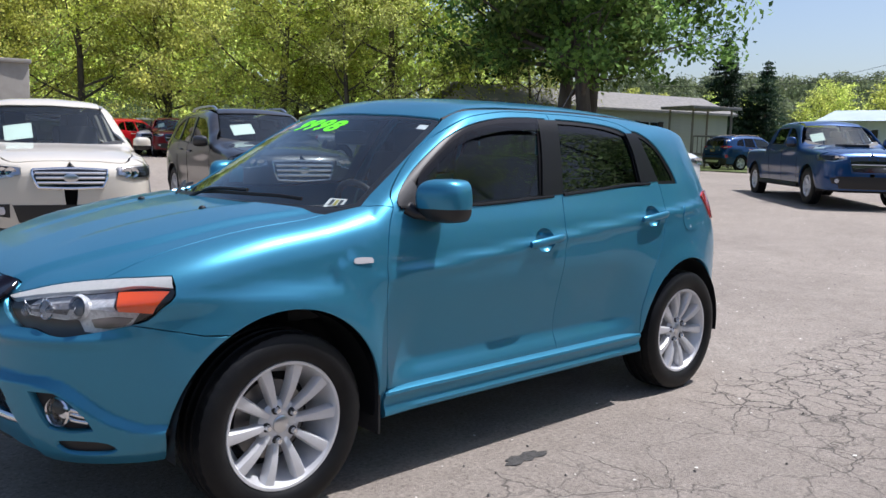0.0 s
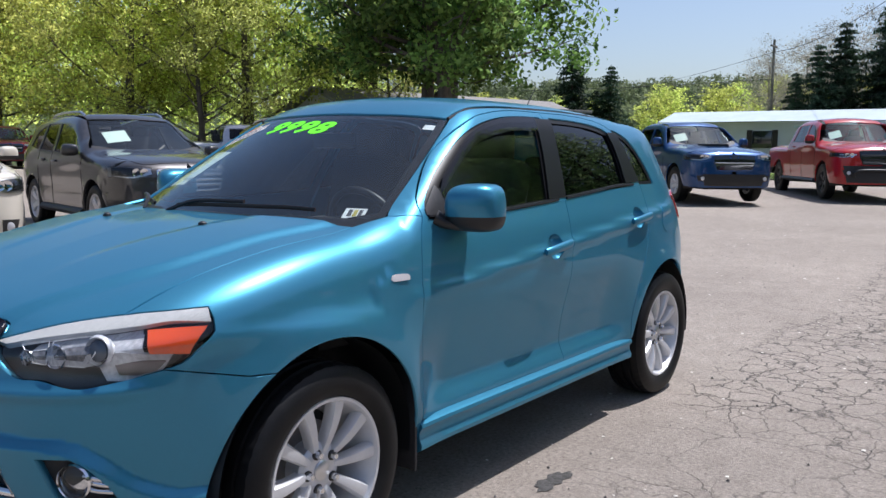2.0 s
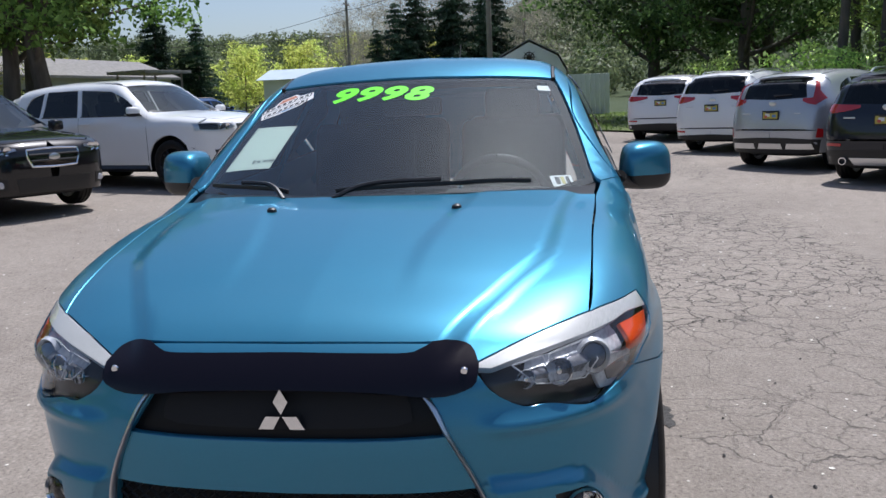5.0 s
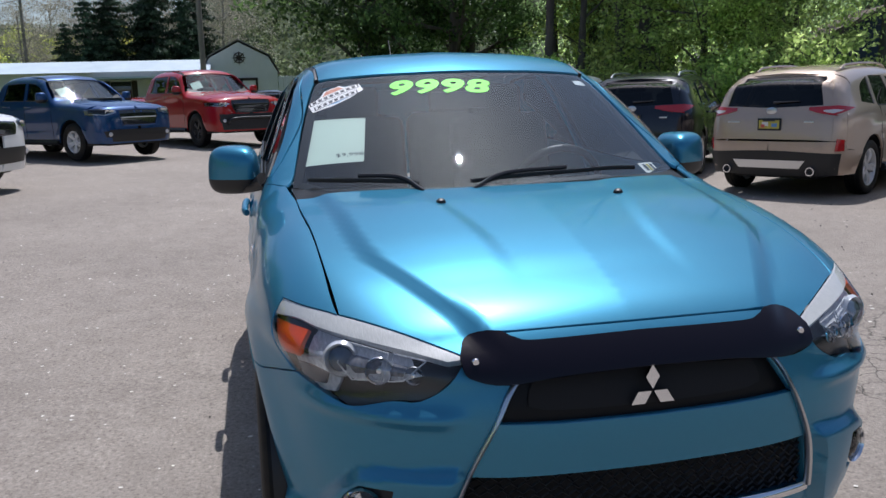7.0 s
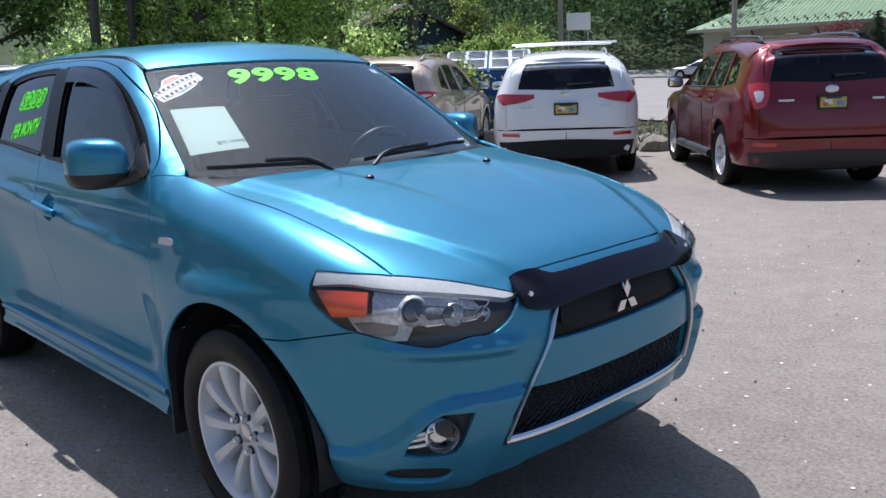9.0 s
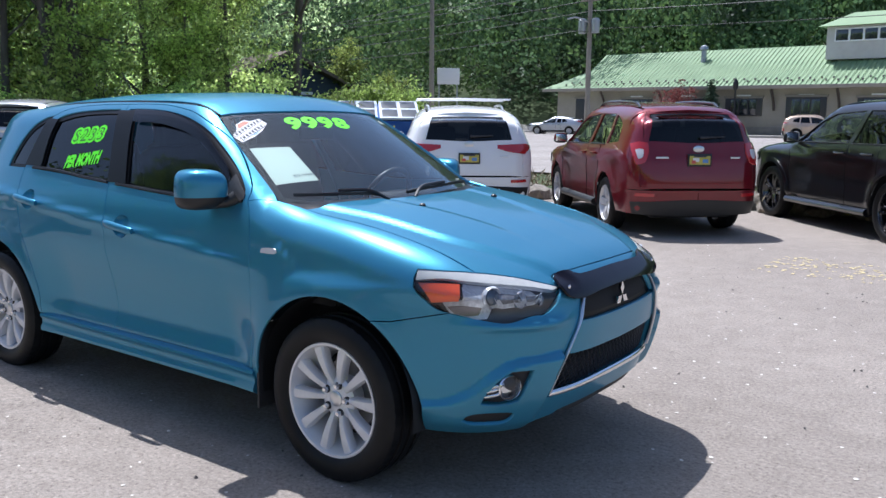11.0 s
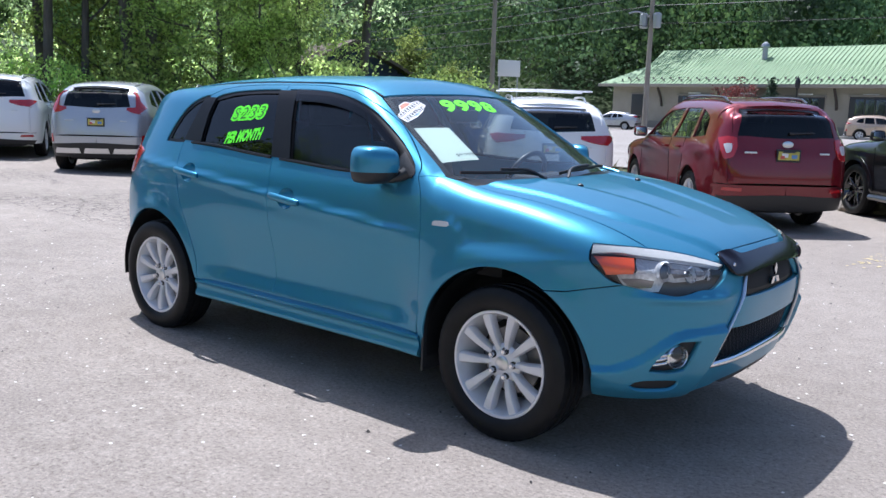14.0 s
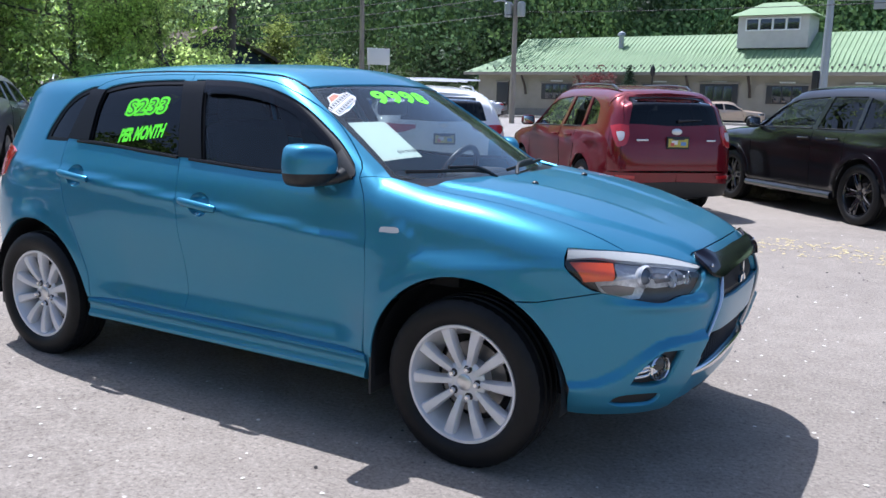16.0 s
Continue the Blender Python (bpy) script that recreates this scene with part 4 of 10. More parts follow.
    if not bed:
        q0, q1 = xr_glass - 0.07, x_end + 0.12
        wins.append([[S(q1, bel(q1) + 0.05), S(q0, bel(q0) + 0.02)], [S(q0, bel(q0) + 0.02), S(q0 + 0.02, ftop(q0) - 0.01)], [S(q0 + 0.02, ftop(q0) - 0.01), S(q1 + 0.12, ftop(q1) - 0.05), S(q1, bel(q1) + 0.05)]])
    wloops = [loop(*w, step=0.06) for w in wins]
    yd = 0.62 * h
    x_ws = xc - 0.12
    ws_edge = [T(x_ws - 0.02, 0.80 * h, sh.cab), T((x_ws + xs) / 2, 0.72 * h, sh.cab), T(xs + 0.02, 0.64 * h, sh.cab)]
    ditch = [T(xs + 0.02, 0.64 * h, sh.cab), T((xs + x_end) / 2, 0.63 * h, sh.cab), T(x_end + (0.05 if bed else -0.07), 0.60 * h, sh.cab)]
    hood_line = [T(x_ws - 0.02, 0.82 * h, sh.low), T((xc + front) / 2, 0.80 * h, sh.low), T(front - 0.36, 0.72 * h, sh.low)]
    fx = front - 0.42
    nose = [hood_line[-1], S(fx, zh - 0.16), S(fx - 0.02, 0.62)]
    f_arch = arc(wb / 2, 40, 180)
    if bed:
        rear_line = [ditch[-1], S(bed[0] + 0.03, H - 0.3), S(bed[0] - 0.02, bed[1] - 0.03)]
        tail_run = [S(bed[0] - 0.02, bed[1] - 0.03), S((bed[0] + rear) / 2, bed[1] - 0.035), S(rear + 0.10, bed[1] - 0.03)]
        rear_dn = [tail_run[-1], S(rear + 0.07, 1.0), S(rear + 0.08, 0.62)]
    else:
        rear_line = [ditch[-1], S(xe - 0.02, (H + bm_z) / 2 - 0.02), S(rear + 0.28, bm_z)]
        tail_run = [rear_line[-1], S(rear + 0.24, bm_z - 0.2)]
        rear_dn = [tail_run[-1], S(rear + 0.24, 0.62)]
    r_arch = arc(-wb / 2, 145, 0)
    body = loop(hood_line[::-1], ws_edge, ditch, rear_line, tail_run, rear_dn, [rear_dn[-1], r_arch[0]], r_arch, [r_arch[-1], S(-wb / 2 + ra, low_z), S(wb / 2 - ra, low_z), f_arch[-1]], f_arch[::-1], [f_arch[0], nose[-1]], nose[::-1], step=0.06)
    flank = panel("body_side", sh.all, [body] + wloops, (0.05, 0.85, 0.5), paint_mat, car, both=True, step=st, gap=0, lip=0.03, reach=0.6)
    for k, w in enumerate(wloops):
        for o, p in zip(panel("window", sh.cab, [w], (0, 1, 0.35), (M_FRONTGLASS if k == 0 else M_WINDOW) if tint is None else tint, None, both=True, step=0.12, off=-0.012, gap=-0.006, lip=0, reach=0.5), flank):
            o.parent = p
            o.visible_shadow = False
    # door gaps, handles, belt trim
    xdoor = [x_a + 0.10, x_b, max(xr_glass - 0.02, -wb / 2 + ra * 0.72)]
    for k, xx in enumerate(xdoor):
        pts = [S(xx + (0.0 if k < 2 else (0.25 * max(0, 0.8 - z))), z) + np.array([0, 0.0005, 0]) for z in np.linspace(low_z + 0.06, bel(xx), 8)]
        for o, p in zip(both_sides("door_gap", tube_mesh("door_gap", pts, 0.0045, M_SEAM, 4, False), None), flank):
            o.parent = p
    for xx in (x_b + 0.16, xdoor[2] + 0.22):
        pts = [S(xx + u, bel(xx) - 0.11) + np.array([0, 0.03 * (1 - (u / 0.13) ** 4), 0]) for u in np.linspace(-0.12, 0.12, 7)]
        for o, p in zip(both_sides("door_handle", tube_mesh("door_handle", pts, 0.014, paint_mat, 6), None), flank):
            o.parent = p
    for x0, x1 in ((x_b + pill, x_a), (xr_glass, x_b - pill)):
        pts = [S(x, bel(x) + 0.012) for x in np.linspace(x0, x1, 5)]
        for o, p in zip(both_sides("belt_trim", tube_mesh("belt_trim", pts, 0.010, M_CHROME if face and face.get("chrome_belt") else M_BLACK, 5), None), flank):
            o.parent = p
    # bonnet, roof, screens
    hf = front - 0.13
    hood_front = [T(front - 0.36, 0.72 * h, sh.low), F(0.60 * h, zh - 0.045), F(0.3 * h, zh - 0.03), F(0, zh - 0.025)]
    hood_back = [T(x_ws + 0.02, 0.80 * h, sh.low), T(xc + 0.06, 0.4 * h, sh.low), T(xc + 0.09, 0, sh.low)]
    hl = [T(x_ws + 0.02, 0.80 * h, sh.low), T((xc + front) / 2, 0.785 * h, sh.low), T(front - 0.36, 0.705 * h, sh.low)]
    panel("hood", sh.low, [loop(hl, hood_front, mir(hood_front)[::-1], mir(hl)[::-1], mir(hood_back), hood_back[::-1], step=0.07)], (0.3, 0, 1), paint_mat, car, step=st, reach=0.6, gap=0.004)
    rf_l = [T(xs + 0.0, 0.625 * h, sh.cab), T((xs + x_end) / 2, 0.615 * h, sh.cab), T(x_end + (0.06 if bed else -0.07), 0.585 * h, sh.cab)]
    rf_f = [T(xs + 0.0, 0.625 * h, sh.cab), T(xs + 0.06, 0.3 * h, sh.cab), T(xs + 0.07, 0, sh.cab)]
    rf_b = [T(x_end + (0.06 if bed else -0.07), 0.585 * h, sh.cab), T(x_end + (0.0 if bed else -0.09), 0, sh.cab)]
    roof_ob = panel("roof", sh.cab, [loop(rf_f, mir(rf_f)[::-1], mir(rf_l), mir(rf_b), rf_b[::-1], rf_l[::-1], step=0.08)], (0, 0, 1), paint_mat, car, step=0.1, gap=0.002)[0]
    ws_l = [T(x_ws - 0.02, 0.785 * h, sh.cab), T((x_ws + xs) / 2, 0.705 * h, sh.cab), T(xs + 0.03, 0.625 * h, sh.cab)]
    ws_f = [T(x_ws - 0.02, 0.785 * h, sh.cab), T(xc - 0.01, 0.4 * h, sh.cab), T(xc + 0.01, 0, sh.cab)]
    ws_t = [T(xs + 0.03, 0.625 * h, sh.cab), T(xs + 0.085, 0.3 * h, sh.cab), T(xs + 0.095, 0, sh.cab)]
    ws = panel("windscreen", sh.cab, [loop(ws_f[::-1], ws_l, ws_t, mir(ws_t)[::-1], mir(ws_l)[::-1], mir(ws_f), step=0.08)], (0.6, 0, 0.8), M_SCREEN, car, step=0.12, off=-0.006, gap=0, lip=0, reach=0.6)[0]
    ws.visible_shadow = False
    cw = [T(x_ws - 0.06, 0.80 * h, sh.low), T(xc + 0.0, 0.4 * h, sh.low), T(xc + 0.02, 0, sh.low)]
    panel("cowl", sh.low, [loop(hood_back, mir(hood_back)[::-1], mir(cw), cw[::-1], step=0.08)], (0, 0, 1), M_TRIM, car, step=0.12, off=-0.012, gap=-0.02, lip=0)
    if sheet:
        y0, x1, x2, wd = sheet
        pts = [T(x1, y0, sh.cab), T(x1, y0 + wd, sh.cab), T(x2, y0 + wd, sh.cab), T(x2, y0, sh.cab)]
        panel("price_sheet", sh.cab, [loop(*[[pts[i], pts[(i + 1) % 4]] for i in range(4)], step=0.08)], (0.6, 0, 0.8), M_PAPER, ws, "pale printed price sheet", step=0.1, off=-0.012, gap=0, lip=0)
    # front end
    fc = dict(grille=(zh - 0.10, zh - 0.30, 0.34), bars=3, lamp=(0.44, 0.84, zh - 0.25, zh - 0.09), bar_mat=M_CHROME, ring=M_CHROME, low=(0.30, 0.48, 0.50), fog=True, badge=True)
    fc.update(face or {})
    fb_top = [hood_front[0], F(0.60 * h, zh - 0.05), F(0.3 * h, zh - 0.035), F(0, zh - 0.03)]
    fb_side = [nose[0], nose[1], nose[2], f_arch[0], S(wb / 2 + ra * 0.97, 0.45), S(wb / 2 + ra + 0.01, low_z)]
    fb_low = [fb_side[-1], F(0.80 * h, low_z - 0.02), F(0.5 * h, low_z - 0.02), F(0, low_z - 0.02)]
    bumper = panel("front_bumper", sh.low, [loop(fb_top[::-1] + [nose[0]], fb_side, fb_low, [fb_low[-1], fb_top[-1]], step=0.06)], (0.8, 0.6, 0), paint_mat, car, both=True, step=st, gap=0, lip=0.03, reach=0.6)
    gt, gb, gh = fc["grille"]
    gl = loop([F(-gh, gt - 0.015), F(0, gt), F(gh, gt - 0.015)], [F(gh, gt - 0.015), F(gh * 0.99, (gt + gb) / 2), F(gh * 0.86, gb)], [F(gh * 0.86, gb), F(0, gb - 0.01), F(-gh * 0.86, gb)], [F(-gh * 0.86, gb), F(-gh * 0.99, (gt + gb) / 2), F(-gh, gt - 0.015)], step=0.05)
    grille = panel("grille", sh.low, [gl], (1, 0, 0.1), M_GLOSSBLACK, car, step=0.08, off=0.004, gap=0, lip=0.01)[0]
    if fc["ring"]:
        pts = [p + np.array([0.008, 0, 0]) for p in np.vstack([gl, gl[:1]])]
        part("grille_surround", tube_mesh("grille_surround", pts, 0.014, fc["ring"], 6, False), None, grille)
    for k in range(fc["bars"]):
        z = gt - (gt - gb) * (k + 1) / (fc["bars"] + 1)
        wd = gh * (0.97 - 0.10 * (k + 1) / (fc["bars"] + 1))
        pts = [F(y, z) + np.array([0.012, 0, 0]) for y in np.linspace(-wd, wd, 9)]
        part("grille_bar", tube_mesh("grille_bar", pts, fc.get("bar_r", 0.014), fc["bar_mat"], 6), None, grille)
    if fc["badge"]:
        b = part("badge", lathe_mesh("badge", [(0.055, -0.01), (0.055, 0.008), (0.045, 0.012), (0.0, 0.012)], fc["bar_mat"] if fc["bar_mat"] is M_CHROME else M_SATIN, 20, "x"), None, grille)
        b.location = F(0, (gt + gb) / 2) + np.array([0.016, 0, 0])
        b.scale = (1, 1.35, 0.8)
    yi, yo, lz, hz = fc["lamp"]
    xl = front - fc.get("sweep", 0.50)
    lp = loop([F(yi, lz + 0.05), F((yi + yo * h) / 2, lz + 0.005), F(yo * h * 0.93, lz)] + [S(xl + 0.05, lz + 0.01)], [S(xl + 0.05, lz + 0.01), S(xl, hz - 0.01)], [S(xl, hz - 0.01), F(yo * h * 0.9, hz), F((yi + yo * h) / 2, hz - 0.005), F(yi, hz - 0.02)], [F(yi, hz - 0.02), F(yi, lz + 0.05)], step=0.045)
    lamps = panel("headlight", sh.low, [lp], (0.75, 0.62, 0.2), fc.get("lamp_mat", M_LENS), car, "clear headlight", both=True, step=0.06, off=0.012, gap=0, lip=0.014, reach=0.5)
    back_l = panel("lamp_housing", sh.low, [lp], (0.75, 0.62, 0.2), M_SATIN, None, both=True, step=0.06, off=0.004, gap=0.012, lip=0.0, reach=0.5)
    dk = panel("lamp_bezel", sh.low, [loop(*[[q1 * 0.72 + c * 0.28, q2 * 0.72 + c * 0.28] for c in [lp.mean(0)] for q1, q2 in zip(lp, np.roll(lp, -1, 0))], step=0.05)], (0.75, 0.62, 0.2), M_BLACK, None, both=True, step=0.06, off=0.007, gap=0, lip=0.0, reach=0.5)
    for o, p in list(zip(back_l, lamps)) + list(zip(dk, lamps)):
        o.parent = p
    bulb = lathe_mesh("lamp_bulb", [(0.05, -0.01), (0.052, 0.004), (0.04, 0.0), (0.02, -0.004), (0, -0.004)], M_CHROME, 18, "x")
    for s, p in zip((1, -1), lamps):
        for t in (0.38, 0.68):
            yy = yi + (yo * h * 0.93 - yi) * t
            q = F(yy, (lz + hz) / 2)
            o = part("lamp_bulb", bulb, None, p)
            o.location = (q[0] + 0.010, s * q[1], q[2])
    la, lb, lw = fc["low"]
    lg = loop([F(-lw * 0.9, la), F(0, la - 0.01), F(lw * 0.9, la)], [F(lw * 0.9, la), F(lw, lb)], [F(lw, lb), F(0, lb), F(-lw, lb)], [F(-lw, lb), F(-lw * 0.9, la)], step=0.06)
    panel("lower_intake", sh.low, [lg], (1, 0, 0), fc.get("low_mat", M_BLACK), car, step=0.1, off=0.006, gap=0, lip=0.01)
    if fc["fog"]:
        fz = (la + lb) / 2 + 0.03
        fl = loop([F(0.64 * h, fz - 0.07), F(0.80 * h, fz - 0.05)], [F(0.80 * h, fz - 0.05), F(0.84 * h, fz + 0.06)], [F(0.84 * h, fz + 0.06), F(0.64 * h, fz + 0.07)], [F(0.64 * h, fz + 0.07), F(0.64 * h, fz - 0.07)], step=0.05)
        fog = panel("fog_recess", sh.low, [fl], (0.8, 0.55, 0), M_BLACK, car, both=True, step=0.07, off=0.006, gap=0, lip=0.01)
        fb = lathe_mesh("fog_lamp", [(0.042, -0.01), (0.042, 0.004), (0.03, 0.008), (0, 0.01)], M_CLEARLENS, 18, "x")
        for s, p in zip((1, -1), fog):
            q = F(0.72 * h, fz)
            o = part("fog_lamp", fb, None, p)
            o.location = (q[0] + 0.014, s * q[1], q[2])
    if bars:
        part("bull_bar", tube_mesh("bull_bar", spline([F(-0.62 * h, 0.55) + np.array([0.02, 0, 0]), F(-0.58 * h, 0.68) + np.array([0.09, 0, 0]), F(0, 0.70) + np.array([0.09, 0, 0]), F(0.58 * h, 0.68) + np.array([0.09, 0, 0]), F(0.62 * h, 0.55) + np.array([0.02, 0, 0])], 0.08), 0.035, M_BLACK, 8), None, car)
    # rear end
    tl = dict(lamp=(0.40, 0.98, 1.14, 0.40), glass=(bm_z + 0.06, H - 0.17, 0.66), plate=0.95, low=M_BLACK, low_z=0.62, split=0.0, pipes=False, white=False)
    tl.update(tail or {})
    Rr = fm.rear
    if bed:
        gate = loop([Rr(-0.80 * h, 0.72), Rr(0.80 * h, 0.72)], [Rr(0.80 * h, 0.72), Rr(0.80 * h, bed[1] - 0.06)], [Rr(0.80 * h, bed[1] - 0.06), Rr(-0.80 * h, bed[1] - 0.06)], [Rr(-0.80 * h, bed[1] - 0.06), Rr(-0.80 * h, 0.72)], step=0.1)
        panel("tailgate", sh.low, [gate], (-1, 0, 0), paint_mat, car, step=0.15)
        cb = loop(*[[a, b] for a, b in ((T(bed[0] - 0.12, 0.86 * h, sh.low), T(rear + 0.08, 0.86 * h, sh.low)), (T(rear + 0.08, 0.86 * h, sh.low), T(rear + 0.08, -0.86 * h, sh.low)), (T(rear + 0.08, -0.86 * h, sh.low), T(bed[0] - 0.12, -0.86 * h, sh.low)), (T(bed[0] - 0.12, -0.86 * h, sh.low), T(bed[0] - 0.12, 0.86 * h, sh.low)))], step=0.12)
        panel("bed_cover", sh.low, [cb], (0, 0, 1), M_BLACK, car, step=0.2, off=-0.01, gap=-0.02)
        cbk = lambda y, z: drop_on(sh.cab, np.array([[bed[0], y, z]]), (-1, 0, 0), 0.6, 60)[0]
        rg = [cbk(0.62 * h, bed[1] + 0.06), cbk(0.56 * h, H - 0.2)]
        panel("cab_back", sh.cab, [loop([cbk(-0.78 * h, bed[1] - 0.05), cbk(0.78 * h, bed[1] - 0.05)], [cbk(0.78 * h, bed[1] - 0.05), cbk(0.66 * h, H - 0.12)], [cbk(0.66 * h, H - 0.12), cbk(-0.66 * h, H - 0.12)], [cbk(-0.66 * h, H - 0.12), cbk(-0.78 * h, bed[1] - 0.05)], step=0.1)], (-1, 0, 0.1), paint_mat, car, step=0.15)
        panel("rear_window", sh.cab, [loop(rg, [rg[1], mir(rg)[1]], mir(rg)[::-1], [mir(rg)[0], rg[0]], step=0.1)], (-1, 0, 0.1), M_WINDOW, car, step=0.15, off=0.006, lip=0)
    else:
        hs = [Rr(0.80 * h, tl["low_z"] + 0.12), Rr(0.80 * h, bm_z - 0.1), Rr(0.74 * h, bm_z + 0.15), Rr(0.60 * h, H - 0.135)]
        gz0, gz1, gw = tl["glass"]
        gls = [Rr(gw * h, gz0), Rr(gw * 0.93 * h, (gz0 + gz1) / 2), Rr(gw * 0.84 * h, gz1)]
        gl_r = loop([gls[-1]] + [Rr(0, gz1 + 0.01)] + [mir(gls)[-1]], mir(gls)[::-1], [mir(gls)[0], Rr(0, gz0 - 0.02), gls[0]], gls, step=0.08)
        gate = panel("tailgate", sh.all, [loop(hs, [hs[-1], Rr(0, H - 0.125), mir(hs)[-1]], mir(hs)[::-1], [mir(hs)[0], hs[0]], step=0.08), gl_r], (-1, 0, 0.25), paint_mat, car, step=0.1, gap=0.004, reach=0.7)[0]
        o = panel("rear_window", sh.all, [gl_r], (-1, 0, 0.25), M_WINDOW, gate, "dark rear window", step=0.12, off=-0.006, gap=-0.004, lip=0, reach=0.7)[0]
        pts = [q + np.array([-0.02, 0, 0.01]) for q in (Rr(-0.02, gz0 + 0.03), Rr(-0.12, gz0 + 0.035), Rr(-0.34, gz0 + 0.045))]
        part("rear_wiper", tube_mesh("rear_wiper", pts, [0.02, 0.012, 0.007], M_BLACK, 6), None, gate)
        # roof spoiler: a wedge that carries the roof line out over the rear glass
        v, f, ys = [], [], np.linspace(-0.63, 0.63, 15)
        for y in ys:
            lead = T(x_end + 0.0, y * h, sh.cab)
            trail = Rr(y * h, H - 0.13)
            tip = np.array([min(trail[0], lead[0]) - 0.03 - spoiler + 0.05 * abs(y) ** 4, y * h, lead[2] - 0.045 - 0.03 * abs(y) ** 3])
            v += [lead + np.array([0.0, 0, 0.003]), (lead + tip) / 2 + np.array([0, 0, 0.012]), tip, tip + np.array([0.012, 0, -0.024]), trail + np.array([0.04, 0, -0.02])]
        for i in range(len(ys) - 1):
            for j in range(4):
                f.append((i * 5 + j, (i + 1) * 5 + j, (i + 1) * 5 + j + 1, i * 5 + j + 1))
        f += [(4, 3, 2, 1, 0), tuple(range((len(ys) - 1) * 5, len(ys) * 5))]
        part("spoiler", poly_mesh("spoiler", v, f, paint_mat, 35), None, gate)
        hw = [q * np.array([1, 0.90, 1]) for q in hs]
        back_fill = [S(rear + 0.36, bm_z), S(xe + 0.06, (H + bm_z) / 2 - 0.02), T(x_end + 0.02, 0.60 * h, sh.cab)]
        panel("pillar_shell", sh.all, [loop(back_fill, [back_fill[-1], hw[3]], hw[::-1], [hw[0], S(rear + 0.32, tl["low_z"] + 0.12)], [S(rear + 0.32, tl["low_z"] + 0.12), back_fill[0]], step=0.08)], (-0.7, 0.65, 0.3), paint_mat, car, both=True, step=0.1, off=-0.010, gap=0, lip=0, reach=0.7)
        side_fill = [S(rear + 0.28, bm_z), S(xe - 0.02, (H + bm_z) / 2 - 0.02), ditch[-1]]
        panel("rear_pillar", sh.all, [loop(side_fill, [ditch[-1], hs[3]], hs[::-1], [hs[0], S(rear + 0.24, tl["low_z"] + 0.12)], [S(rear + 0.24, tl["low_z"] + 0.12), S(rear + 0.24, bm_z - 0.2), S(rear + 0.28, bm_z)], step=0.08)], (-0.7, 0.65, 0.3), paint_mat, car, both=True, step=0.1, gap=0.002, reach=0.7)
    zt = tl["low_z"] + 0.115 if not bed else 0.70
    rb_side = [S(rear + 0.24, zt), S(rear + 0.24, 0.62), r_arch[0], S(-wb / 2 - ra * 0.98, 0.46), S(-wb / 2 - ra - 0.01, low_z)] if not bed else [S(rear + 0.08, zt), S(rear + 0.08, 0.5)]
    rlow = low_z if not bed else 0.48
    rb = loop([Rr(0, zt), Rr(0.5 * h, zt), Rr(0.8 * h, zt), rb_side[0]], rb_side, [rb_side[-1], Rr(0.75 * h, rlow), Rr(0.4 * h, rlow), Rr(0, rlow)], [Rr(0, rlow), Rr(0, zt)], step=0.06)
    panel("rear_bumper", sh.low, [rb], (-0.8, 0.6, 0), tl.get("bumper", paint_mat) if not bed else M_CHROME, car, both=True, step=st, gap=0, lip=0.03, reach=0.6)
    if not bed:
        z1 = tl["low_z"]
        lo = loop([Rr(-0.9 * h, z1 - 0.03), Rr(0, z1), Rr(0.9 * h, z1 - 0.03)], [Rr(0.9 * h, z1 - 0.03), Rr(0.86 * h, low_z)], [Rr(0.86 * h, low_z), Rr(0, low_z - 0.02), Rr(-0.86 * h, low_z)], [Rr(-0.86 * h, low_z), Rr(-0.9 * h, z1 - 0.03)], step=0.08)
        vl = panel("rear_valance", sh.low, [lo], (-1, 0, 0), tl["low"], car, step=0.1, off=0.008, gap=0, lip=0.015)[0]
        for s in (1, -1):
            rp = [Rr(s * 0.62 * h, z1 + 0.04), Rr(s * 0.86 * h, z1 + 0.045), Rr(s * 0.85 * h, z1 + 0.085), Rr(s * 0.62 * h, z1 + 0.08)] if not tl["split"] else [Rr(s * 0.84 * h, z1 - 0.0), Rr(s * 0.92 * h, z1), Rr(s * 0.92 * h, z1 + 0.14), Rr(s * 0.86 * h, z1 + 0.15)]
            panel("rear_reflector", sh.low, [loop(*[[rp[i], rp[(i + 1) % 4]] for i in range(4)], step=0.05)], (-1, 0.25 * s, 0), M_REDLENS, car, step=0.05, off=0.010, gap=0, lip=0.01)
            if tl["pipes"]:
                q = Rr(s * 0.58 * h, low_z + 0.05)
                o = part("tail_pipe", lathe_mesh("tail_pipe", [(0.05, 0.0), (0.055, -0.05), (0.042, -0.05), (0.04, 0.02)], M_CHROME, 20, "x"), None, vl)
                o.location = q + np.array([-0.01, 0, 0])
        sk = loop([Rr(-0.5 * h, z1 - 0.12), Rr(0.5 * h, z1 - 0.12)], [Rr(0.5 * h, z1 - 0.12), Rr(0.42 * h, z1 - 0.22)], [Rr(0.42 * h, z1 - 0.22), Rr(-0.42 * h, z1 - 0.22)], [Rr(-0.42 * h, z1 - 0.22), Rr(-0.5 * h, z1 - 0.12)], step=0.08)
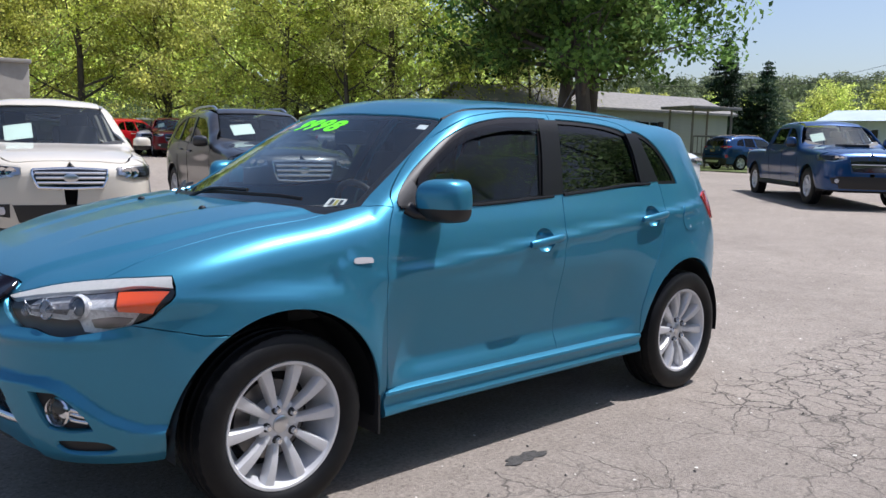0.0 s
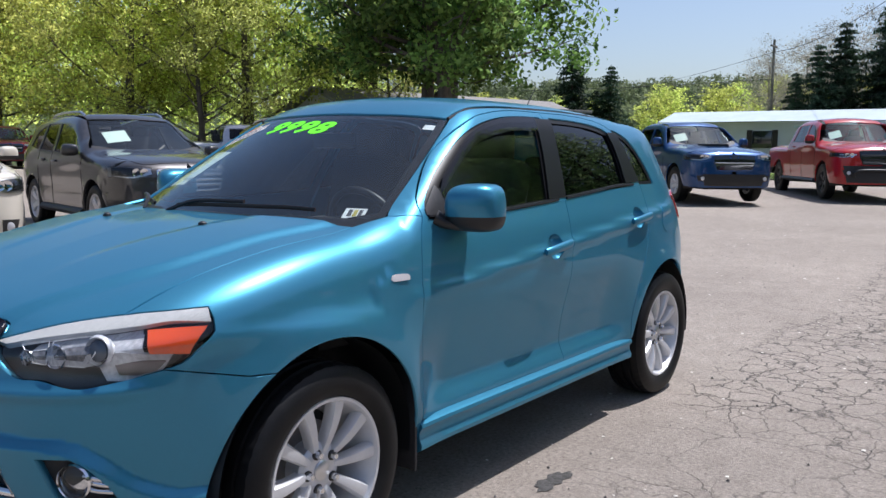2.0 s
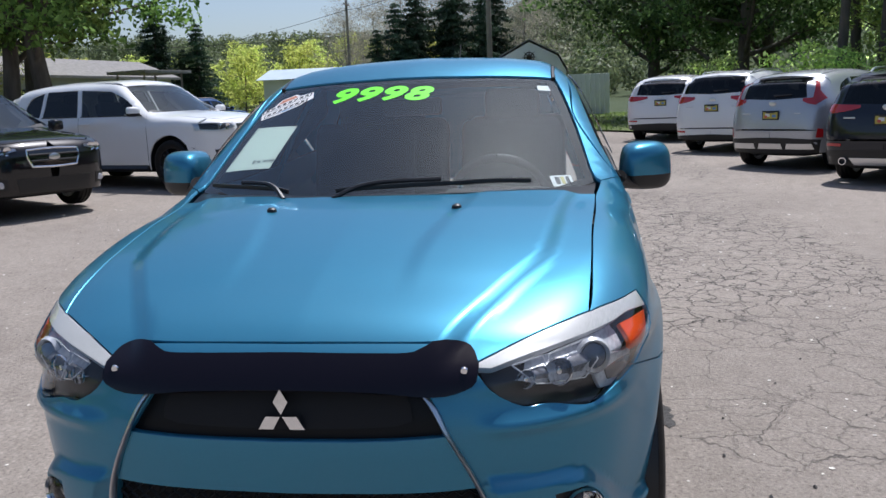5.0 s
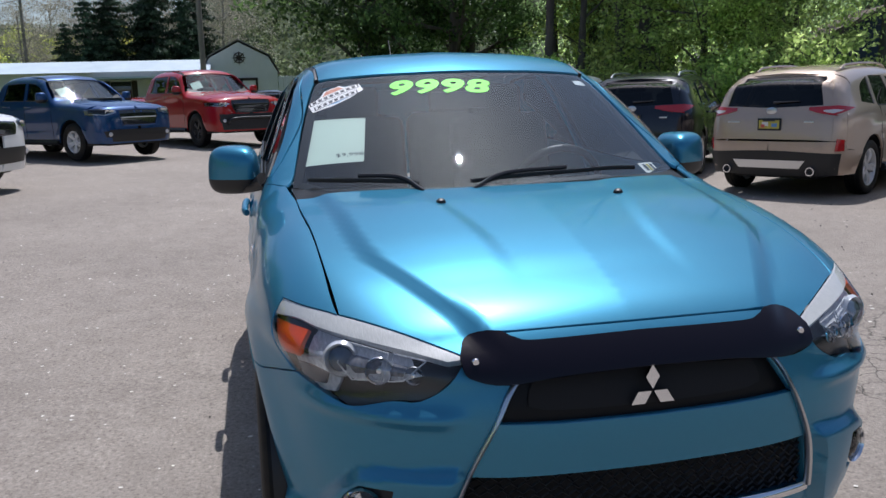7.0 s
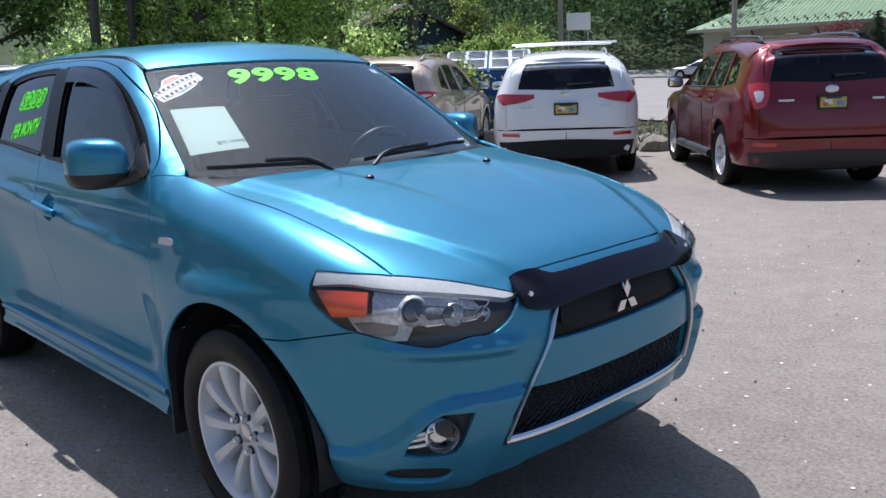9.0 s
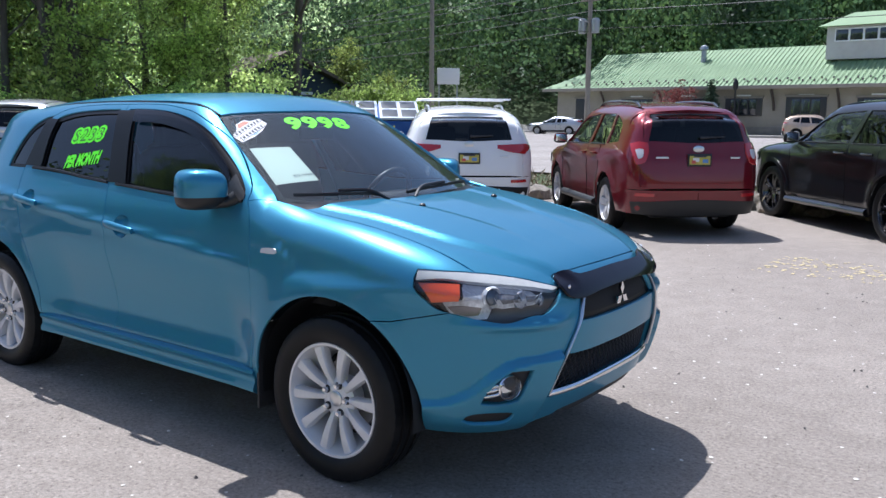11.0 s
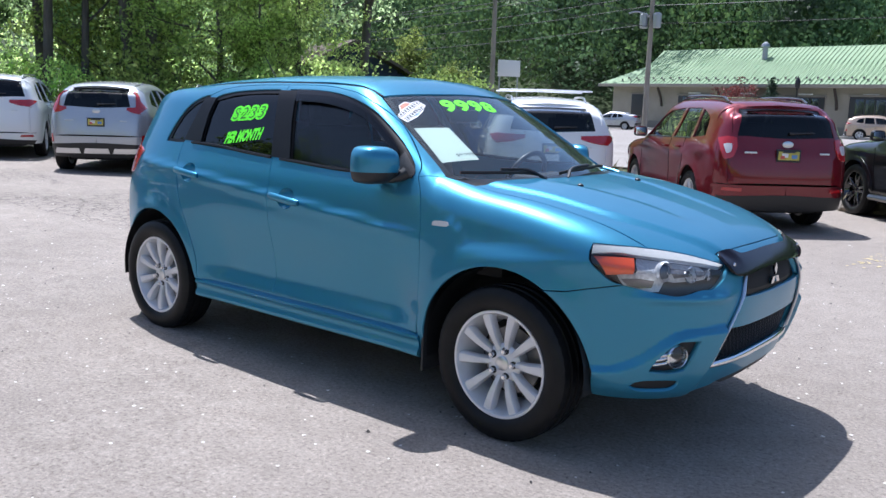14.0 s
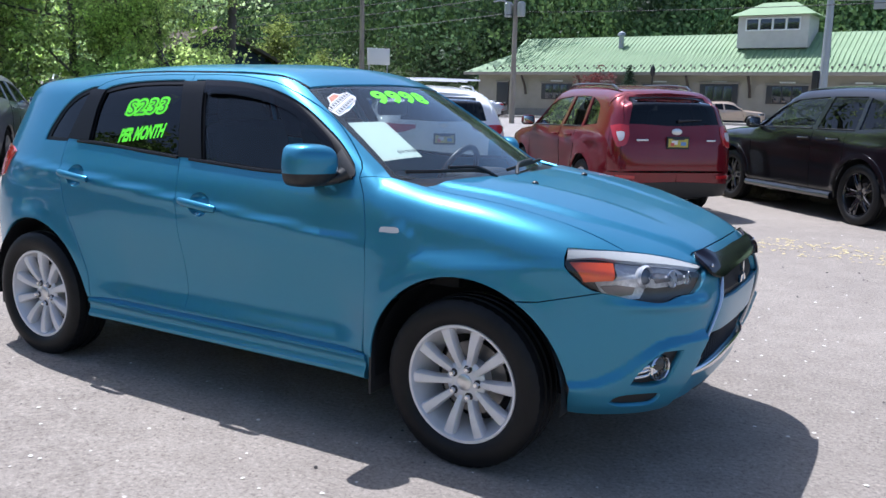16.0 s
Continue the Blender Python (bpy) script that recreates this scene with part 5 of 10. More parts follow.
        if tl.get("skid") == 3:
            for y in (-0.56, 0, 0.56):
                sk = [Rr((y + a) * h, z1 - b) for a, b in ((-0.22, 0.10), (0.22, 0.10), (0.25, 0.19), (-0.25, 0.19))]
                panel("skid_insert", sh.low, [loop(*[[sk[i], sk[(i + 1) % 4]] for i in range(4)], step=0.05)], (-1, 0, 0), M_SATIN, car, step=0.08, off=0.014, gap=0, lip=0.015)
        elif tl.get("skid"):
            panel("skid_plate", sh.low, [sk], (-1, 0, 0), M_SATIN, car, step=0.1, off=0.014, gap=0, lip=0.015)
    y_in, lz, hz, dx = tl["lamp"]
    if bed:
        lp = loop([Rr(0.82 * h, 0.80), Rr(0.95 * h, 0.80)] + [S(rear + 0.10, 0.80)], [S(rear + 0.10, 0.80), S(rear + 0.10, bed[1] - 0.08)], [S(rear + 0.10, bed[1] - 0.08), Rr(0.95 * h, bed[1] - 0.08), Rr(0.82 * h, bed[1] - 0.08)], [Rr(0.82 * h, bed[1] - 0.08), Rr(0.82 * h, 0.80)], step=0.06)
    else:
        lp = loop([Rr(y_in * h, (lz + hz) / 2 + 0.01), Rr((y_in + 0.8) / 2 * h, lz + tl.get("notch", 0.03)), Rr(0.84 * h, lz)] + [S(rear + 0.14, lz + 0.01)], [S(rear + 0.14, lz + 0.01), S(rear + dx, hz - 0.03)], [S(rear + dx, hz - 0.03), S(rear + 0.20, hz), Rr(0.80 * h, hz), Rr(y_in * h, hz - 0.015)], [Rr(y_in * h, hz - 0.015), Rr(y_in * h, (lz + hz) / 2 + 0.01)], step=0.05)
    tlm = panel("tail_lamp", sh.all, [lp], (-0.75, 0.65, 0), M_REDLENS, car, "red tail lamp", both=True, step=0.06, off=0.014, gap=0, lip=0.02, reach=0.6)
    if tl.get("riser"):
        rs_ = [Rr(0.90 * h, hz - 0.03), Rr(0.74 * h, hz - 0.01), Rr(0.62 * h, hz + 0.26), Rr(0.67 * h, hz + 0.26), Rr(0.80 * h, hz + 0.10)]
        for o, p in zip(panel("lamp_riser", sh.all, [loop(*[[rs_[i], rs_[(i + 1) % 5]] for i in range(5)], step=0.05)], (-0.75, 0.55, 0.1), M_REDLENS, None, both=True, step=0.06, off=0.018, gap=0, lip=0.02, reach=0.6), tlm):
            o.parent = p
    if tl["white"]:
        c = lp.mean(0)
        ins = np.array([c * 0.58 + q * 0.42 + np.array([0, -0.02 * tl["white"], -0.018]) for q in lp])
        for o, p in zip(panel("reversing_lens", sh.all, [ins], (-0.75, 0.65, 0), M_CLEARLENS, None, both=True, step=0.06, off=0.020, gap=0, lip=0.008, reach=0.6), tlm):
            o.parent = p
    pz = tl["plate"]
    if pz and not bed:
        q = Rr(0, pz)
        fr_ob = part("plate_frame", bm_mesh("plate_frame", box_bm(0, 0, 0, 0.02, 0.305, 0.155, 0.006), M_BLACK), None, car)
        fr_ob.location = q + np.array([-0.012, 0, 0])
        pl = part("number_plate", bm_mesh("number_plate", box_bm(-0.013, 0, 0, 0.004, 0.265, 0.105, 0.001), M_YELLOW), None, fr_ob)
        for yy, zz, a, b, m in ((0.05, 0.005, 0.08, 0.05, M_PLATEWHITE), (-0.07, -0.010, 0.07, 0.045, M_BLUEPRINT), (0.0, 0.045, 0.16, 0.016, M_INK), (0.08, -0.02, 0.05, 0.04, M_REDPRINT)):
            part("plate_bar", bm_mesh("plate_bar", box_bm(-0.016 - 0.0005 * (m is M_REDPRINT), yy, zz, 0.003, a, b), m), None, fr_ob)
        bz = pz + 0.20
        bd = part("badge", lathe_mesh("badge", [(0.05, 0.0), (0.05, -0.012), (0.04, -0.016), (0.0, -0.016)], M_SATIN, 20, "x"), None, car)
        bd.location, bd.scale = Rr(0, min(bz, bm_z + 0.0)) + np.array([-0.002, 0, 0]), (1, 1.4, 0.85)
        for s, wd in ((1, 0.16), (-1, 0.12)):
            q = Rr(s * 0.52 * h, pz + 0.03)
            o = part("badge_bar", bm_mesh("badge_bar", box_bm(0, 0, 0, 0.008, wd, 0.022, 0.003), M_SATIN), None, car)
            o.location = q + np.array([-0.006, 0, 0])
    # underside, cabin, arches, wheels, mirrors, rails
    bmx = box_bm((front + rear) / 2, 0, clear + 0.28, L - 0.5, W * 0.60, 0.50, 0.05)
    box_bm(0, 0, clear + 0.20, wb - 2 * ra - 0.1, W * 0.88, 0.24, 0.03, 2, bmx)
    box_bm((front + wb / 2) / 2 - 0.3, 0, 0.72, 0.9, W * 0.62, 0.3, 0.03, 2, bmx)
    part("underbody", bm_mesh("underbody", bmx, M_DARK), None, car)
    bmx = box_bm(xc - 0.28, 0, zc - 0.10, 0.40, W * 0.74, 0.16, 0.05)
    part("dashboard", bm_mesh("dashboard", bmx, M_DASH), None, car)
    for x in ((0.0, -0.85) if wb < 3.2 else (0.15, -0.75)):
        for y in (0.37, -0.37):
            bmx = box_bm(x - 0.28, y, 1.02 + (H - 1.68) * 0.6, 0.15, 0.48, 0.66, 0.06, 2, None, Matrix.Rotation(radians(-12), 3, "Y"))
            box_bm(x - 0.38, y, 1.42 + (H - 1.68) * 0.6, 0.10, 0.26, 0.17, 0.04, 2, bmx)
            part("seat", bm_mesh("seat", bmx, M_SEAT), None, car)
    for cx in (wb / 2, -wb / 2):
        v, f = [], []
        angs = np.radians(np.linspace(-10, 190, 22))
        for a in angs:
            for y in (0.60 * h, 0.96 * h):
                v.append((cx + (ra - 0.004) * math.cos(a), y, R + (ra - 0.004) * math.sin(a)))
        for i in range(len(angs) - 1):
            f.append((i * 2, i * 2 + 1, i * 2 + 3, i * 2 + 2))
        n = len(v)
        v.append((cx, 0.60 * h, R))
        f += [(n, i * 2, i * 2 + 2) for i in range(len(angs) - 1)]
        both_sides("arch_liner", mesh_of("arch_liner", v, f, M_BLACK), car)
        if clad:
            ring_at = lambda r: [S(cx + r * math.cos(a), R + r * math.sin(a)) for a in np.radians(np.linspace(2, 178, 19))]
            r_in, r_out = ring_at(ra - 0.008), ring_at(ra + 0.052)
            panel("arch_cladding", sh.all, [loop(r_in, [r_in[-1], r_out[-1]], r_out[::-1], [r_out[0], r_in[0]], step=0.05)], (0, 1, 0), clad, car, both=True, step=0.06, off=0.010, gap=0, lip=0.016, reach=0.6)
    pts = [S(x, low_z + 0.02) for x in np.linspace(-wb / 2 + ra + 0.02, wb / 2 - ra - 0.02, 8)]
    both_sides("sill", tube_mesh("sill", pts, 0.07, clad or M_BLACK, 8, True, 0.8), car)
    n_sp, style, wm, pr = wheels
    first = make_wheel(car, R, rim, 0.23, n_sp, wm or M_ALLOY, style, 5, pr, False)
    set_wheels(car, first, (wb / 2, -wb / 2), h - 0.125, R, (0.4, 1.3, 0.9, 0.2), steer)
    mm = mirror_mesh(0.105, 0.105, 0.078 if not bed else 0.11, [paint_mat if not fc.get("black_mirror") else M_BLACK, M_BLACK])
    mx, mz = x_a - 0.06, bel(x_a) + 0.075
    for s in (1, -1):
        o = part("door_mirror", mm if s > 0 else sided(mm), None, car)
        o.location = (mx, s * (h + 0.08), mz)
        part("mirror_glass", bm_mesh("mirror_glass", box_bm(-0.047, 0, 0.004, 0.004, 0.17, 0.11, 0.001), M_CHROME), None, o)
    if rails:
        for s in (1, -1):
            pts = spline([T(xs - 0.15, s * 0.60 * h, sh.cab) + np.array([0, 0, -0.005]), T(xs - 0.35, s * 0.60 * h, sh.cab) + np.array([0, 0, 0.038]), T((xs + x_end) / 2, s * 0.60 * h, sh.cab) + np.array([0, 0, 0.042]), T(x_end + 0.35, s * 0.58 * h, sh.cab) + np.array([0, 0, 0.038]), T(x_end + 0.2, s * 0.58 * h, sh.cab) + np.array([0, 0, -0.005])], 0.12)
            part("roof_rail", tube_mesh("roof_rail", pts, 0.018, rails, 6), None, car)
    return car, sh

# ---- the cars of the lot ----
PARKED = []


def parked(*a, **k):
    PARKED.append(make_car(*a, **k)[0])


parked("suv", "pearl white crossover facing the lot with a price sheet inside", (-0.73, -7.88), 76.7, M_PEARL, L=4.61, W=1.80, H=1.70, wb=2.64, fo=0.94, zh=1.0, zc=1.13, xc=1.02, xs=0.25, belt=(1.08, 1.13), clad=M_TRIM,
       face=dict(grille=(0.90, 0.70, 0.36), bars=3, lamp=(0.46, 0.86, 0.78, 0.93), low=(0.34, 0.52, 0.55), bar_mat=M_SATIN), sheet=(-0.55, 0.62, 0.88, 0.30), wheels=(10, "bar", M_ALLOY, 0.16))
parked("suv", "dark grey crossover with a bright chrome barred grille", (-3.95, -8.45), 77.4, M_GREYPAINT, L=4.52, W=1.84, H=1.68, wb=2.69, fo=0.92, zh=1.02, zc=1.14, xc=1.0, xs=0.18, rails=M_SATIN,
       face=dict(grille=(0.92, 0.66, 0.42), bars=3, bar_r=0.02, lamp=(0.48, 0.88, 0.80, 0.95)), sheet=(-0.50, 0.50, 0.75, 0.32), wheels=(10, "bar", M_ALLOY, 0.16))
parked("station_wagon", "black raised estate car with roof rails and grey alloy wheels", (-7.06, -7.84), 63.3, M_BLACKPAINT, L=4.82, W=1.84, H=1.66, wb=2.745, fo=0.96, zh=0.96, zc=1.08, xc=1.05, xs=0.20, xe=-1.95, clad=M_TRIM, rails=M_SATIN,
       face=dict(chrome_belt=True, grille=(0.84, 0.62, 0.34), bars=2, bar_mat=M_BLACK, lamp=(0.44, 0.88, 0.77, 0.88)), sheet=(-0.52, 0.55, 0.82, 0.30), wheels=(10, "bar", M_ALLOY, 0.17), belt=(1.03, 1.09))
parked("suv", "large white sport utility with dark glass and black wheels", (-10.14, -6.69), 72, M_WHITEPAINT, L=5.11, W=1.93, H=1.78, wb=3.04, fo=0.95, zh=1.10, zc=1.20, xc=1.15, xs=0.35, xe=-2.0, belt=(1.15, 1.17), R=0.385, rim=0.26,
       face=dict(grille=(1.0, 0.80, 0.42), bars=0, ring=None, badge=False, lamp=(0.48, 0.92, 0.88, 1.02), low=(0.40, 0.62, 0.62)), wheels=(10, "bar", M_DARKALLOY, 0.17))
parked("pickup_truck", "bright blue crew cab pickup with a bonnet scoop", (-16.71, -4.99), 43.8, M_TRUCKBLUE, L=5.39, W=1.91, H=1.80, wb=3.57, fo=0.93, zh=1.12, zc=1.24, xc=1.22, xs=0.55, R=0.385, rim=0.22, bed=(-0.95, 1.18), belt=(1.22, 1.25), clear=0.26,
       face=dict(grille=(1.02, 0.70, 0.46), bars=1, ring=M_TRUCKBLUE, bar_mat=M_SATIN, bar_r=0.010, badge=False, lamp=(0.50, 0.9, 0.90, 1.04), low=(0.38, 0.62, 0.70)), sheet=(-0.6, 0.80, 1.02, 0.28), wheels=(10, "bar", M_ALLOY, 0.16))
scoop_b = box_bm(1.62, 0, 1.235, 0.55, 0.50, 0.07, 0.03, 2)
part("bonnet_scoop", bm_mesh("bonnet_scoop", scoop_b, M_BLACK), None, PARKED[-1])
parked("pickup_truck", "red crew cab pickup with a black grille and bull bar", (-20.45, -2.26), 30.5, M_REDPAINT, L=5.92, W=2.08, H=1.97, wb=3.67, fo=0.98, zh=1.24, zc=1.36, xc=1.35, xs=0.70, R=0.42, rim=0.24, bed=(-0.95, 1.32), belt=(1.34, 1.37), clear=0.30,
       face=dict(grille=(1.14, 0.84, 0.52), bars=2, ring=M_BLACK, bar_mat=M_BLACK, badge=False, lamp=(0.58, 0.93, 0.98, 1.09), low=(0.42, 0.80, 0.86), low_mat=M_TRIM), sheet=(-0.66, 0.95, 1.15, 0.28), bars=True, wheels=(10, "bar", M_DARKALLOY, 0.16))
parked("suv", "white three-row sport utility parked tail out by the grass", (-21.1, 3.95), 159, M_WHITEPAINT, L=4.93, W=1.96, H=1.71, wb=2.82, fo=0.95, xe=-1.95, tail=dict(lamp=(0.35, 1.02, 1.16, 0.35), plate=0.98, low_z=0.46), belt=(1.10, 1.16))
parked("suv", "white sport utility with wide tail lamps parked tail out", (-16.76, 4.99), 146.5, M_WHITEPAINT, L=4.78, W=1.89, H=1.74, wb=2.78, fo=0.95, xe=-1.9, tail=dict(lamp=(0.42, 1.05, 1.20, 0.40), plate=0.95, low_z=0.40, glass=(1.26, 1.58, 0.72)), rails=M_SATIN, belt=(1.10, 1.16))
parked("suv", "silver coupe-like crossover parked tail out with red lamps", (-12.69, 5.52), 135.5, M_SILVERPAINT, L=4.41, W=1.81, H=1.685, wb=2.67, fo=0.95, xe=-1.55, tail=dict(lamp=(0.58, 1.07, 1.20, 0.30), plate=0.92, low_z=0.55, split=1, skid=3, riser=True, glass=(1.20, 1.52, 0.64)), wheels=(10, "bar", M_ALLOY, 0.16), belt=(1.08, 1.20), spoiler=0.03)
parked("suv", "black luxury crossover parked tail out with slim red lamps", (-10.41, 6.45), 141, M_NAVYPAINT, L=4.69, W=1.90, H=1.68, wb=2.80, fo=0.90, xe=-1.75, tail=dict(lamp=(0.38, 1.02, 1.15, 0.42), plate=0.93, pipes=True, skid=True, low_z=0.52), rails=M_SATIN, face=dict(chrome_belt=True))
parked("suv", "champagne crossover parked tail out with dark lower bumper", (-7.05, 7.53), 122, M_TANPAINT, L=4.59, W=1.88, H=1.68, wb=2.71, fo=0.92, xe=-1.75, tail=dict(lamp=(0.50, 1.03, 1.15, 0.45), plate=0.93, pipes=True, skid=True, low_z=0.60, split=1, white=1), rails=M_TANPAINT, wheels=(10, "bar", M_ALLOY, 0.16))
parked("suv", "white crossover with roof bars parked tail out", (-4.58, 8.34), 129, M_WHITEPAINT, L=4.63, W=1.90, H=1.655, wb=2.81, fo=0.88, xe=-1.70, tail=dict(lamp=(0.42, 0.96, 1.10, 0.32), plate=0.90, low=M_DARK, low_z=0.52, glass=(1.16, 1.47, 0.64)), rails=M_SATIN, wheels=(10, "bar", M_ALLOY, 0.0))
for k in (0.35, -0.75):
    part("roof_bar", tube_mesh("roof_bar", [(k - 0.3, -0.72, 1.735), (k - 0.3, 0, 1.745), (k - 0.3, 0.72, 1.735)], 0.028, M_SATIN, 8, True, 0.5), None, PARKED[-1])
parked("suv", "dark red crossover with roof rails parked tail out", (-1.59, 8.73), 132.8, M_VENETIAN, L=4.61, W=1.80, H=1.70, wb=2.64, fo=0.94, xc=1.02, xs=0.25, xe=-1.82, belt=(1.08, 1.13), tail=dict(lamp=(0.69, 0.91, 1.19, 0.30), plate=0.97, low_z=0.48, white=1, glass=(1.20, 1.53, 0.68)), rails=M_GREYPAINT, wheels=(10, "bar", M_ALLOY, 0.17), tint=glass("light_tint", (0.32, 0.36, 0.34)))
parked("suv", "black sport utility with gloss black wheels and stepped arches", (1.69, 9.74), 133, M_BLACKPAINT, L=4.82, W=1.94, H=1.76, wb=2.915, fo=0.93, zh=1.08, zc=1.19, xc=1.05, xs=0.30, xe=-1.9, belt=(1.14, 1.17), R=0.385, rim=0.27, clad=M_BLACKPAINT, face=dict(black_mirror=True), wheels=(10, "bar", M_GLOSSBLACK, 0.18))
# farther off
parked("sedan", "dark green saloon car beside the white shed", (-36.0, -0.2), 190, M_GREENPAINT, L=4.5, W=1.78, H=1.46, wb=2.65, fo=0.9, zh=0.88, zc=0.96, xc=0.95, xs=0.15, xe=-1.3, belt=(0.92, 0.98), R=0.32, rim=0.21)


def again(src, label, place, heading, colour):
    """A like car elsewhere, in another colour."""
    ob = copy_thing(src, pose(place[0], place[1], float(ground_z(*place)), 0, 0, heading))
    ob["label"] = label
    fresh = {}
    for o in ob.children_recursive:
        if o.type == "MESH" and o.data.materials and o.data.materials[0] and o.data.materials[0].name.endswith("paint") and o.name.split(".")[0] in ("body_side", "hood", "roof", "front_bumper", "rear_bumper", "tailgate", "rear_pillar", "cab_back", "spoiler", "door_mirror"):
            o.data = fresh.setdefault(o.data.name, o.data.copy())
            o.data.materials[0] = colour
    PARKED.append(ob)


again(PARKED[0], "red sport utility in the far row", (-13.4, -35.7), 205, M_REDPAINT)
again(PARKED[4], "silver pickup in the far row", (-14.8, -36.9), 70, M_SILVERPAINT)
again(PARKED[4], "dark red pickup in the far row", (-14.9, -34.7), 70, M_VENETIAN)
again(PARKED[10], "tan sport utility by the road before the green-roofed building", (-10.5, 59.0), 12, M_TANPAINT)
again(PARKED[14], "silver saloon car on the far road", (-30.0, 57.5), 192, M_SILVERPAINT)
again(PARKED[4], "silver double cab pickup standing behind the front row", (-17.2, -21.5), 150, M_SILVERPAINT)
again(PARKED[10], "blue crossover parked before the grey house", (-36.2, -16.8), 160, M_TRUCKBLUE)

# ---- the blue crossover ----
blue = thing("crossover_car", pose(0, 0, 0), "teal blue metallic crossover with green price writing on the glass", "car")


def on_side(x, z, f=BLUE.all):
    return drop_on(f, np.array([[x, 0.9, z]]), (0, 1, 0), 0.5, 60)[0]


def on_front(y, z, f=BLUE.low):
    return drop_on(f, np.array([[1.9, y, z]]), (1, 0, 0), 0.6, 70)[0]


def on_top(x, y, f=BLUE.all):
    return drop_on(f, np.array([[x, y, 1.3]]), (0, 0, 1), 0.6, 70)[0]


def sides(*pts):
    return [on_side(*p) for p in pts]


def fronts(*pts):
    return [on_front(*p) for p in pts]


def tops(*pts, f=BLUE.low):
    return [on_top(*p, f=f) for p in pts]


def arch(cx, cz, r, a0, a1, n=9):
    """Points of a wheel arch, from angle a0 to a1 in degrees (0: forwards, 90: up)."""
    return sides(*[(cx + r * math.cos(radians(a)), cz + r * math.sin(radians(a))) for a in np.linspace(a0, a1, n)])


ARCH_F, ARCH_R = (FRONT_AXLE, 0.352, 0.428), (REAR_AXLE, 0.352, 0.418)
belt = curve((-1.35, 1.188), (-0.945, 1.189), (-0.5, 1.160), (-0.11, 1.137), (0.355, 1.117), (0.8, 1.118))

# corners that several panels share
lamp_top = fronts((0.655, 0.906)) + [on_side(1.80, 0.918, BLUE.low)] + [on_side(1.70, 0.922, BLUE.low)]
p_joint = tops((1.910, 0.667))[0]
p_inner = on_front(0.405, 0.848)
p_out = on_side(1.732, 0.927, BLUE.low)
lamp_low = [p_inner] + fronts((0.455, 0.80), (0.52, 0.764), (0.575, 0.762), (0.655, 0.742), (0.70, 0.748)) + [on_side(1.865, 0.772, BLUE.low)]
lamp_back = [on_side(1.865, 0.772, BLUE.low), on_side(1.80, 0.80, BLUE.low), on_side(1.735, 0.865, BLUE.low), p_out]
p_lampcorner = lamp_low[-1]
p_split = on_side(1.648, 0.722, BLUE.low)
seam = [on_side(1.865 + (1.648 - 1.865) * t, 0.772 - 0.05 * t, BLUE.low) for t in np.linspace(0, 1, 9)]
p_cowl = on_top(1.07, 0.712, BLUE.low)

# bonnet
hood_side = tops((1.910, 0.667), (1.70, 0.680), (1.45, 0.690), (1.20, 0.706), (1.07, 0.712))
hood_back = tops((1.07, 0.712), (1.115, 0.55), (1.175, 0.30), (1.20, 0.0))
hood_front = [p_inner] + tops((2.078, 0.385), (2.096, 0.30), (2.102, 0.0))
mir = lambda ps: [p * np.array([1, -1, 1]) for p in ps]
hood_lamp = [p_joint] + tops((2.018, 0.545)) + [p_inner]
outline = loop(hood_back, mir(hood_back)[::-1], mir(hood_side)[::-1], mir(hood_lamp), mir(hood_front), hood_front[::-1], hood_lamp[::-1], hood_side)
panel("hood", BLUE.low, [outline], (0.2, 0, 1), M_BLUE, blue, step=0.022)
washer = lathe_mesh("washer_nozzle", [(0.016, 0), (0.014, 0.008), (0.008, 0.013), (0, 0.014)], M_BLACK, 14, "z")
for s in (1, -1):
    o = part("washer_nozzle", washer, None, blue)
    o.location = on_top(1.365, s * 0.29, BLUE.low) - np.array([0, 0, 0.001])

# front fenders
fender = loop(arch(*ARCH_F, 58, 186, 12) + sides((0.915, 0.30)), sides((0.915, 0.30), (0.862, 0.30)), sides((0.862, 0.30), (0.870, 0.6), (0.878, 0.858), (0.849, 1.035), (0.80, 1.125)),
              [on_side(0.80, 1.125), on_top(0.91, 0.735)], [on_top(0.91, 0.735), p_cowl], hood_side[::-1], [p_joint] + [on_side(1.82, 0.924, BLUE.low), p_out],
              lamp_back[::-1], seam, [p_split] + arch(*ARCH_F, 58, 58, 1))
panel("front_fender", BLUE.all, [fender], (0.15, 0.75, 0.62), M_BLUE, blue, both=True, step=0.028)
marker = panel("side_marker", BLUE.low, [loop(sides((0.945, 0.916), (0.95, 0.94), (1.02, 0.945), (1.037, 0.935), (1.03, 0.918), (0.945, 0.916)), step=0.012)], (0, 1, 0), M_CLEARLENS, blue, "pale side marker lamp", True, step=0.012, off=0.006, lip=0.01)

